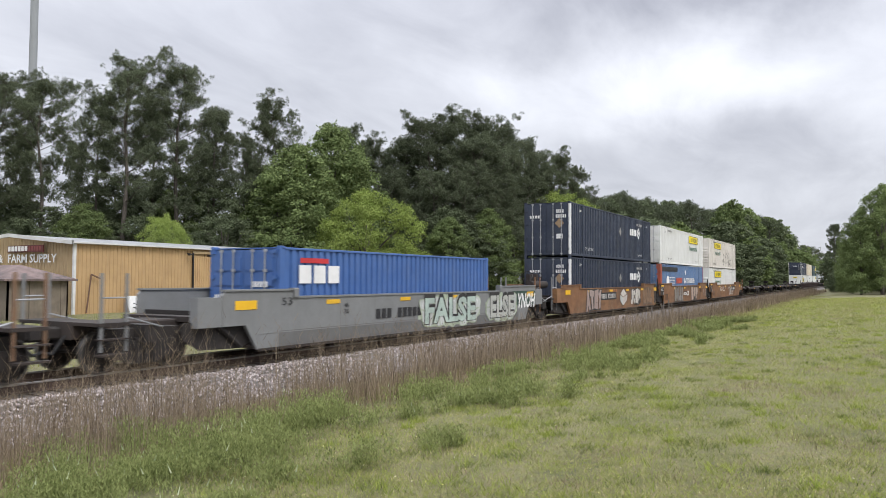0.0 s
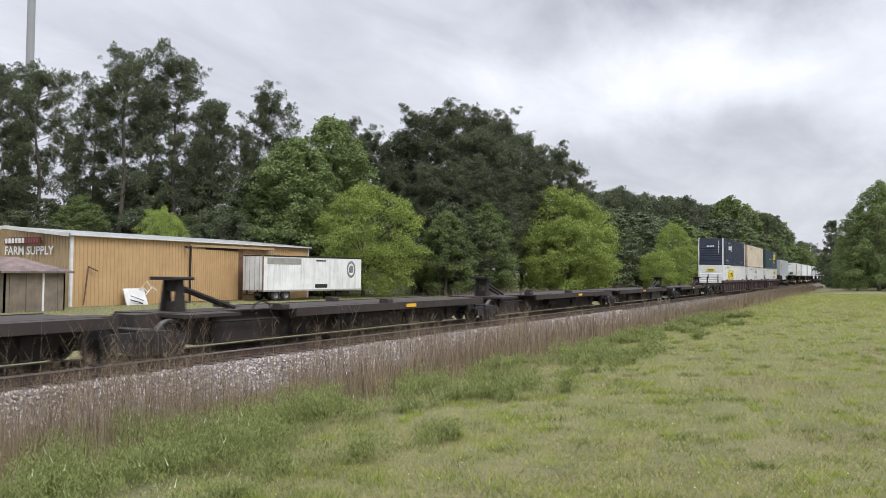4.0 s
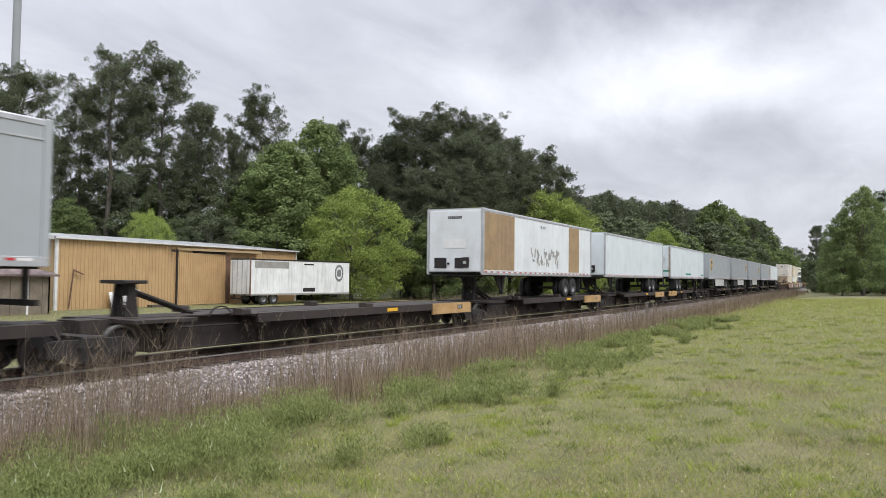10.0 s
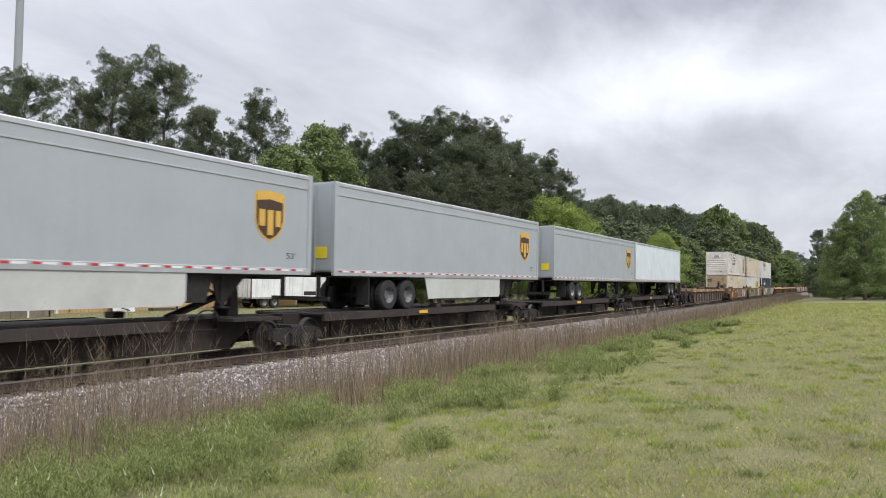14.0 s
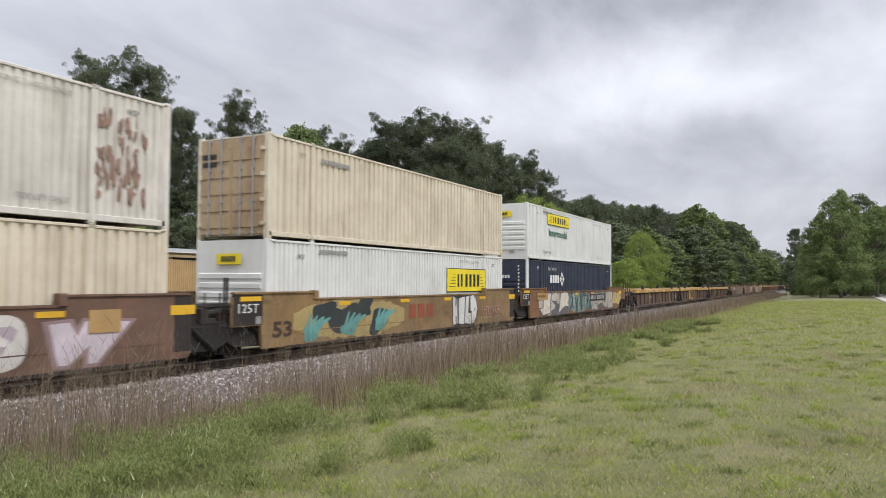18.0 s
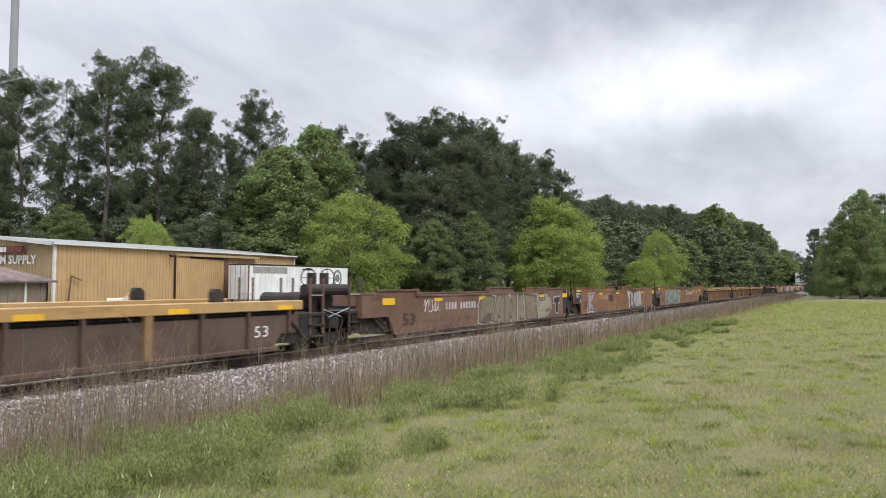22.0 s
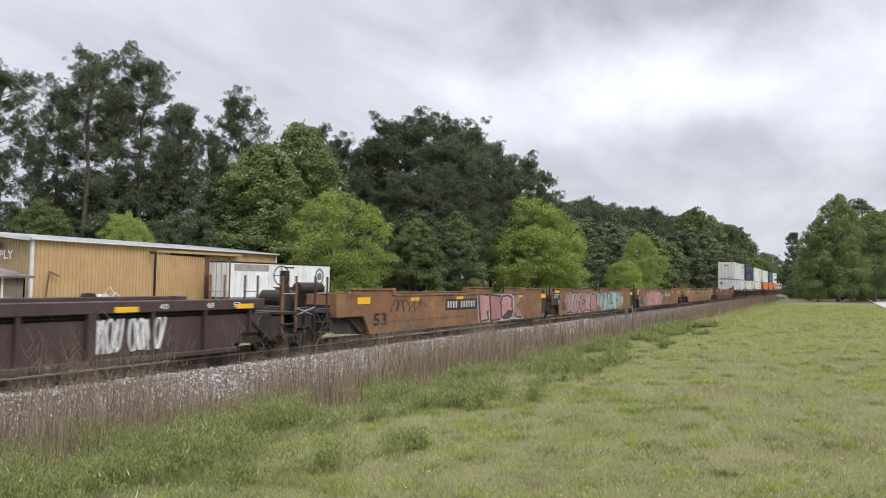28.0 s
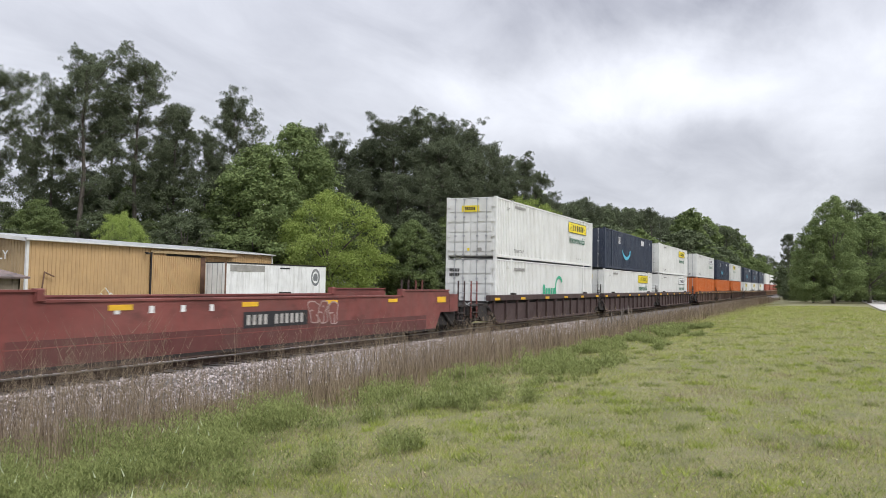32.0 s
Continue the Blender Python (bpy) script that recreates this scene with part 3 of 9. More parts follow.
def build_plants():
    rng = np.random.default_rng(21)
    # mown field: short fine blades, with straw and fresh blades mixed all through and gently patchy
    n = 640000
    x, y = fan(n, rng, 4.2, 80, 2.1, -50, 5)
    edge = -6.0 + 0.8 * rng.normal(0, 1, n)
    keep = (x > edge) & ~((x > 4.0) & (y > 55))
    x, y = x[keep], y[keep]
    n = len(x)
    r = np.hypot(x, y)
    near = np.clip((14 - r) / 8, 0, 1)
    lush = patchy(x, y, 0.5, 2) * patchy(x, y, 0.16, 3) * (0.4 + 0.6 * rng.random(n))
    tall = 0.012 + 0.022 * rng.random(n) + 0.05 * lush ** 2 + 0.0010 * r
    wide = 0.0036 + 0.00052 * r
    dead = patchy(x, y, 0.22, 7) * 0.5 + patchy(x, y, 1.1, 8) * 0.3 + patchy(x, y, 3.5, 17) * 0.2
    pick = rng.random(n)
    dry = pick < 0.10 + 0.34 * dead + 0.12 * near
    fresh = ~dry & (rng.random(n) < 0.30 + 0.42 * patchy(x, y, 0.25, 27) * patchy(x, y, 1.3, 28))
    t = blades(n, x, y, ground_z(x) - 0.01, tall * np.where(dry, 0.8, 1.0), wide, tall * rng.uniform(0.2, 1.5, n), rng)
    stuff("field_grass", [t[~dry & ~fresh]], GRASS, "short yellow-green mown grass with uneven tufts", "grass")
    stuff("fresh_field_grass", [t[fresh]], FRESH_GRASS, "bright fresh grass growing in patches", "grass")
    stuff("dry_field_grass", [t[dry]], DRY_GRASS, "straw-coloured dead blades among the mown grass", "grass")
    # the same field behind and beside the camera, more thinly
    n = 40000
    x, y = rng.uniform(-6, 9, n), rng.uniform(-9, 6, n)
    h = rng.uniform(0.015, 0.06, n)
    t = blades(n, x, y, ground_z(x) - 0.01, h, 0.007, h * rng.uniform(0.2, 1.1, n), rng)
    dry = rng.random(n) < 0.25
    stuff("near_field_grass", [t[~dry]], GRASS, "short mown grass round the viewpoint", "grass")
    stuff("near_dry_grass", [t[dry]], DRY_GRASS, "dead blades round the viewpoint", "grass")
    # fresh tufts, darker broad-leaved clumps and dead brown clumps in the field
    sets = ([], [], [])
    for i in range(2600):
        cx, cy = fan(1, rng, 5.5, 75, 1.35, -50, 5)
        if cx[0] < -5.2 + 0.6 * rng.normal():
            continue
        kind = int(rng.choice(3, p=(0.34, 0.5, 0.16)))
        m = 64
        h = rng.uniform(0.03, 0.10) if kind else rng.uniform(0.05, 0.14)
        sp = rng.uniform(0.04, 0.16) if kind < 2 else rng.uniform(0.1, 0.3)
        px, py = cx + rng.normal(0, sp, m), cy + rng.normal(0, sp, m)
        sets[kind].append(blades(m, px, py, ground_z(px) - 0.01, h * rng.uniform(0.4, 1, m), 0.006 + 0.0005 * cy, h * rng.uniform(0.3, 1.3, m), rng))
    for cx, cy, sx, sy in ((-0.3, 8.3, 0.35, 0.3), (-1.6, 12.4, 0.25, 0.5), (-0.6, 12.0, 0.25, 0.4)):
        m = 420
        px, py = cx + rng.normal(0, sx, m), cy + rng.normal(0, sy, m)
        h = rng.uniform(0.03, 0.14, m)
        sets[2].append(blades(m, px, py, ground_z(px) - 0.01, h, 0.006, h * rng.uniform(0.2, 1.1, m), rng))
    stuff("grass_tufts", sets[0], FRESH_GRASS, "taller fresh green tufts standing in the field", "grass tufts")
    stuff("weed_clumps", sets[1], LOW_WEEDS, "darker green weed clumps in the field", "weeds")
    stuff("dead_clumps", sets[2], DEAD_CLUMP, "grey-brown dead plants in the field", "weeds")
    n = 700
    x, y = fan(n, rng, 4.5, 32, 1.4, -60, 5)
    keep = x > -7
    x, y = x[keep], y[keep]
    stuff("field_flowers", [blades(len(x), x, y, ground_z(x) + 0.05, 0.012, 0.015, 0.006, rng)], WILD_FLOWERS, "tiny white and yellow flowers dotted in the grass", "flowers")
    # mixed verge between field and ditch: green, straw and brown blades, knee-high in places
    n = 150000
    y = 1.5 + 95 * rng.random(n) ** 2.1
    x = -6.3 + rng.normal(0, 1.9, n)
    keep = (x > -10.5) & (x < -1.0)
    x, y = x[keep], y[keep]
    n = len(x)
    h = (0.03 + 0.16 * patchy(x, y, 0.6, 4) * patchy(x, y, 0.2, 5)) * rng.uniform(0.5, 1.1, n) * np.clip((-1.4 - x) / 5.2, 0.2, 1.1)
    t = blades(n, x, y, ground_z(x) - 0.02, h, 0.0045 + 0.0006 * y, h * rng.uniform(0.4, 1.6, n), rng)
    tone = rng.random(n) + 0.9 * (patchy(x, y, 0.35, 31) - 0.6) + 0.24 * (x + 6.9)
    stuff("verge_grass", [t[tone > 0.40]], LUSH, "rank green grass along the ditch", "grass")
    stuff("verge_straw", [t[(tone <= 0.40) & (tone > 0.12)]], DRY_GRASS, "straw-coloured stems along the ditch", "grass")
    stuff("verge_thatch", [t[tone <= 0.12]], THATCH, "brown dead growth along the ditch", "weeds")
    # feathery plants: a stem each, set round with fine leaflets
    px, py, ph = [], [], []
    for cx, cy, sx, sy, hh in WEED_PATCHES:
        c = int(7 + 5 * sy)
        ux, uy = cx + (0.8 if cy > 8 else 0.1) + rng.normal(0, sx * 0.75, c), cy + rng.normal(0, sy, c)
        m = int((16 if cy < 7.5 else 8 if cy < 11 else 4) * sy ** 0.5)
        k = np.repeat(np.arange(c), m)
        lump = rng.uniform(0.5, 1.1, c)
        px.append(ux[k] + rng.normal(0, 0.17, len(k))); py.append(uy[k] + rng.normal(0, 0.22, len(k))); ph.append(hh * (1.0 if cy < 11 else 0.75) * lump[k] * rng.uniform(0.5, 1.1, len(k)))
    px, py, ph = map(np.concatenate, (px, py, ph))
    m = 80
    k = np.repeat(np.arange(len(px)), m)
    n = len(k)
    u = rng.random(n) ** 0.8
    a = rng.uniform(0, 6.28, n)
    base = np.stack([px[k] + rng.normal(0, 0.06, n), py[k] + rng.normal(0, 0.06, n), ground_z(px[k]) + ph[k] * u * 0.9], -1)
    ln = 0.016 + 0.030 * (1 - u) + 0.0010 * py[k]
    tip = base + np.stack([np.cos(a) * ln, np.sin(a) * ln, ln * rng.uniform(0.5, 1.5, n)], -1)
    side = np.stack([-np.sin(a), np.cos(a), rng.normal(0, 0.5, n)], -1) * (0.0042 + 0.0004 * py[k])[:, None]
    t = np.stack([base - side, base + side, tip], 1)
    stuff("feathery_weeds", [t, blades(len(px), px, py, ground_z(px) - 0.02, ph, 0.007, ph * 0.12, rng)], FEATHERY, "soft feathery grey-green weeds along the ditch", "weeds")
    pick = rng.random(len(px)) < 0.16
    t = blades(pick.sum(), px[pick], py[pick], ground_z(px[pick]) + ph[pick] * 0.9, 0.07, 0.013, 0.03, rng)
    stuff("weed_heads", [t], PALE_HEADS, "pale green seed heads above the weeds", "weeds")
    # dead brown stalks along the ballast, with side twigs
    n = 74000
    y = 1.0 + 150 * rng.random(n) ** 2.0
    x = np.where(rng.random(n) < 0.55, -9.8 + rng.normal(0, 0.85, n), -8.0 + rng.normal(0, 0.8, n))
    keep = (x < -6.0) & (x > -12.0) & (rng.random(n) < 0.08 + 0.92 * patchy(x, y, 0.8, 9) * (0.3 + 0.7 * patchy(x, y, 0.25, 10)) * np.clip(1.1 - y / 45, 0.3, 1))
    x, y = x[keep], y[keep]
    n = len(x)
    h = rng.uniform(0.4, 1.5, n) * (0.66 + 0.6 * patchy(x, y, 0.9, 12)) * np.where(x > -8.0, 0.7, 1.0) * (1 - 0.3 * np.clip((y - 12) / 35, 0, 1))
    w = 0.0055 + 0.00055 * y
    la, ld = h * rng.uniform(0, 0.6, n) ** 1.6, rng.uniform(0, 6.28, n)
    gz = ground_z(x) - 0.02
    a = rng.uniform(0, 6.28, n)
    tx, ty = x + np.cos(ld) * la, y + np.sin(ld) * la
    v = np.empty((n, 3, 3))
    v[:, 0] = np.stack([x - np.cos(a) * w / 2, y - np.sin(a) * w / 2, gz], -1)
    v[:, 1] = np.stack([x + np.cos(a) * w / 2, y + np.sin(a) * w / 2, gz], -1)
    v[:, 2] = np.stack([tx, ty, gz + h], -1)
    sets = [v]
    for _ in range(5):
        k = rng.uniform(0.35, 0.97, n)
        bx, by, bz = x + (tx - x) * k, y + (ty - y) * k, gz + h * k
        d, ln = rng.uniform(0, 6.28, n), h * rng.uniform(0.05, 0.2, n)
        u = np.empty((n, 3, 3))
        u[:, 0] = np.stack([bx, by, bz - w * 0.45], -1)
        u[:, 1] = np.stack([bx, by, bz + w * 0.45], -1)
        u[:, 2] = np.stack([bx + np.cos(d) * ln * 0.55, by + np.sin(d) * ln * 0.55, bz + ln * rng.uniform(0.6, 1.2, n)], -1)
        sets.append(u)
    stuff("dead_weeds", sets, STALKS, "tall dry brown weed stalks between ballast and field", "weeds")
    # matted dead growth and thin grass at their feet
    n = 120000
    y = 1.0 + 120 * rng.random(n) ** 2
    x = -8.7 + rng.normal(0, 1.35, n)
    keep = (x > -11.8) & (x < -5.4)
    x, y = x[keep], y[keep]
    h = rng.uniform(0.06, 0.42, len(x)) * (0.35 + 0.9 * patchy(x, y, 0.5, 35) * patchy(x, y, 0.2, 36)) * np.clip((-4.6 - x) / 3.5, 0.25, 1)
    t = blades(len(x), x, y, ground_z(x) - 0.02, h, 0.008 + 0.0007 * y, h * rng.uniform(0.2, 1.0, len(x)), rng)
    tone = rng.random(len(x)) + 0.5 * (patchy(x, y, 0.6, 33) - 0.5) + 0.10 * (x + 9.0)
    stuff("ditch_thatch", [t[tone < 0.80]], THATCH, "matted dry brown growth in the ditch", "weeds")
    stuff("ditch_grass", [t[tone >= 0.80]], LUSH, "thin green grass in the ditch", "grass")
    # reeds on the far side of the track
    n = 16000
    y = 30 + 200 * rng.random(n)
    x = -21 - 14 * rng.random(n)
    h = rng.uniform(0.5, 1.25, n) * np.where(patchy(x, y, 6, 5) > 0.4, 1, 0.5)
    keep = ~((x < -38) & (y < 62))
    t = blades(n, x, y, ground_z(x) - 0.02, h, 0.05, h * 0.2, rng)[keep & (y > 56 - 0.5 * (x + 35))]
    stuff("reeds", [t], REEDS, "pale dry reeds beyond the track", "reeds")
    n = 30000
    y = 12 + 80 * rng.random(n)
    x = -19 - 28 * rng.random(n)
    t = blades(n, x, y, ground_z(x) - 0.02, rng.uniform(0.06, 0.2, n), 0.03, 0.05, rng)
    stuff("yard_grass", [t], GRASS, "thin grass in the yard before the barn", "grass")


BARK = surface("bark", (0.115, 0.098, 0.082), 0.9, vary=0.35, size=3, bump=0.03, bump_size=12)
PINE = leafage("pine_needles", (0.088, 0.106, 0.066), (0.142, 0.162, 0.102), 0.22)
DARK_LEAF = leafage("dark_leaves", (0.092, 0.114, 0.066), (0.148, 0.174, 0.100), 0.25)
MID_LEAF = leafage("mid_leaves", (0.126, 0.168, 0.070), (0.200, 0.248, 0.102), 0.33)
LIGHT_LEAF = leafage("spring_leaves", (0.188, 0.252, 0.068), (0.330, 0.395, 0.118), 0.38)


def tube(points, radii, sides=6):
    """A bent, tapering limb."""
    s = Shape()
    for (p, r) in zip(points, radii):
        for i in range(sides):
            a = 2 * math.pi * i / sides
            s.v.append((p[0] + r * math.cos(a), p[1] + r * math.sin(a), p[2]))
    for k in range(len(points) - 1):
        for i in range(sides):
            j = (i + 1) % sides
            s.f.append((k * sides + i, k * sides + j, (k + 1) * sides + j, (k + 1) * sides + i))
    return s


def merge(shapes):
    out = Shape()
    for s in shapes:
        n = len(out.v)
        out.v += s.v
        out.f += [tuple(n + i for i in f) for f in s.f]
    return out


def leaf_cloud(places, outward, size, rng):
    """Small three-cornered leaves at the places, tilted at random about the outward way."""
    n = len(places)
    nrm = outward + rng.normal(0, 0.75, (n, 3))
    nrm /= np.linalg.norm(nrm, axis=1)[:, None] + 1e-9
    u = np.cross(nrm, rng.normal(0, 1, (n, 3)))
    u /= np.linalg.norm(u, axis=1)[:, None] + 1e-9
    w = np.cross(nrm, u)
    s = size * rng.uniform(0.6, 1.35, (n, 1))
    q = np.stack([places + u * s * 0.6, places + (w * 0.48 - u * 0.35) * s, places - (w * 0.48 + u * 0.35) * s], 1)
    return q.reshape(-1, 3), np.arange(3 * n).reshape(-1, 3)


build_plants()


def broadleaf(seed, material, high=12.0, spread=4.6, low=0.06, clumps=230, per=115, leaf=0.22, name="broadleaf_tree", label="", tall=False):
    """A leafy tree: trunk and limbs, and a crown of many small clumps over an uneven dome."""
    rng = np.random.default_rng(seed)
    tree = holder(name, label, "tree")
    shapes = [tube([(0, 0, -0.4), (0.05, 0.02, high * 0.2), (0.1, -0.1, high * 0.45), (0.0, 0.1, high * 0.8)], [high * 0.024, high * 0.018, high * 0.013, 0.03])]
    ph = rng.uniform(0, 6.28, 5)
    u = rng.random(clumps) ** (0.85 if tall else 0.95)
    a = rng.uniform(0, 6.28, clumps)
    peak = 0.30 if not tall else 0.24
    v = np.clip((u - peak) / (1 - peak), 0, 1)
    prof = np.where(u < peak, 0.72 + 0.28 * u / peak, np.sqrt(np.clip(1 - v ** (2.2 if not tall else 1.35), 0, 1)))
    env = spread * prof * (1 + 0.15 * np.sin(2 * a + ph[0] + 2 * u) + 0.12 * np.sin(3 * a + ph[1] + 5 * u) + 0.10 * np.sin(5 * a + ph[2] - 9 * u))
    shell = rng.random(clumps) < 0.80
    d = env * np.where(shell, 1 - 0.30 * rng.random(clumps) ** 2, rng.uniform(0.15, 0.8, clumps))
    cr = spread * rng.uniform(0.085, 0.20, clumps) * (0.75 + 0.5 * (1 - u))
    cz = high * (low + 0.02) + (high * (1 - low) - cr * 0.6) * u + 0.03 * high * np.sin(3 * a + ph[3])
    cx, cy = d * np.cos(a), d * np.sin(a)
    for i in range(0, clumps, clumps // 14):
        shapes.append(tube([(0.05, 0, cz[i] * 0.5), (cx[i] * 0.5, cy[i] * 0.5, cz[i] * 0.78), (cx[i], cy[i], cz[i])], [high * 0.009, high * 0.006, 0.02], 5))
    part("trunk", merge(shapes), BARK, tree, "grey-brown trunk with limbs")
    k = np.repeat(np.arange(clumps), np.maximum(30, (per * (cr / cr.mean()) ** 1.6)).astype(int))
    n = len(k)
    w = rng.normal(0, 1, (n, 3))
    w[:, 2] = np.where(rng.random(n) < 0.6, abs(w[:, 2]), w[:, 2])
    w /= np.linalg.norm(w, axis=1)[:, None]
    p = np.stack([cx, cy, cz], -1)[k] + w * (cr[k] * rng.uniform(0.55, 1.12, n))[:, None] * np.array([1.1, 1.1, 0.75]) + rng.normal(0, 0.09, (n, 3))
    ok = p[:, 2] > high * low * 0.5
    v, f = leaf_cloud(p[ok], w[ok] + np.array([0, 0, 0.6]), leaf, rng)
    part("crown", mesh_np("crown", v, f, material), None, tree)
    return tree


def pine(seed, high=24.0, bare=0.45, name="pine_tree", label="", limbs=42, needles=24, full=1.0, tuft=0.30, crowd=1.0):
    """A pine: a bent stem, forked limbs that rise towards a round top, and small round tufts of needles on the twigs."""
    rng = np.random.default_rng(seed)
    tree = holder(name, label, "tree")
    bend = rng.normal(0, 0.35, (4, 2))
    spine = [(0, 0, -0.5)] + [(bend[i, 0] * (i + 1) * 0.4, bend[i, 1] * (i + 1) * 0.4, high * k) for i, k in enumerate((0.25, 0.5, 0.75, 0.96))]
    shapes = [tube(spine, [0.27, 0.22, 0.17, 0.10, 0.03], 7)]
    tufts = []
    zs = [p[2] for p in spine]
    lop = rng.uniform(0, 6.28)
    for i in range(limbs):
        u = ((i + rng.random()) / limbs) ** 0.85
        k = bare + (0.95 - bare) * u
        z = high * k
        cx, cy = np.interp(z, zs, [p[0] for p in spine]), np.interp(z, zs, [p[1] for p in spine])
        a = i * 2.4 + rng.normal(0, 0.5)
        reach = high * (0.140 * math.sin(math.pi * (0.20 + 0.66 * u)) + 0.012) * rng.uniform(0.4, 1.2) * (1 + 0.25 * math.cos(a - lop)) * full
        rise = reach * (rng.uniform(-0.05, 0.5) + 0.6 * u)
        at = lambda q, s=0.0: (cx + reach * q * math.cos(a + s), cy + reach * q * math.sin(a + s), z + rise * q ** 1.5)
        shapes.append(tube([(cx, cy, z), at(0.5), at(1.0)], [0.085, 0.05, 0.015], 4))
        for j in range(int(rng.integers(5, 8) * crowd)):
            f0 = rng.uniform(0.3, 1.0)
            b = at(f0)
            aa = a + rng.normal(0, 1.0)
            ln = reach * rng.uniform(0.15, 0.36) + 0.25
            e = (b[0] + ln * math.cos(aa), b[1] + ln * math.sin(aa), b[2] + ln * rng.uniform(0.05, 0.7))
            shapes.append(tube([b, e], [0.03, 0.012], 3))
            for _ in range(rng.integers(5, 9)):
                g = rng.uniform(0.25, 1.1)
                tufts.append((b[0] + (e[0] - b[0]) * g + rng.normal(0, 0.3), b[1] + (e[1] - b[1]) * g + rng.normal(0, 0.3), b[2] + (e[2] - b[2]) * g + rng.normal(0.12, 0.27)))
    for _ in range(44):
        tufts.append((spine[-1][0] + rng.normal(0, 0.75), spine[-1][1] + rng.normal(0, 0.75), high * 0.985 - abs(rng.normal(0, 0.9))))
    part("trunk", merge(shapes), BARK, tree, "straight grey-brown trunk with bent limbs")
    c = np.repeat(np.array(tufts), needles, 0)
    n = len(c)
    d = rng.normal(0, 1, (n, 3))
    d[:, 2] += 0.35
    d /= np.linalg.norm(d, axis=1)[:, None]
    root = c + d * 0.03
    side = np.cross(d, rng.normal(0, 1, (n, 3)))
    side /= np.linalg.norm(side, axis=1)[:, None] + 1e-9
    length = tuft * rng.uniform(0.65, 1.15, (n, 1))
    # each spray is broadest near its outer end, so that a tuft reads as a small ball
    t = np.stack([root, root + d * length + side * tuft * 0.10, root + d * length - side * tuft * 0.10], 1)
    part("crown", mesh_np("crown", t.reshape(-1, 3), np.arange(3 * n).reshape(-1, 3), PINE), None, tree)
    return tree


def spot(az, r):
    a = radians(az)
    return r * math.sin(a), r * math.cos(a)


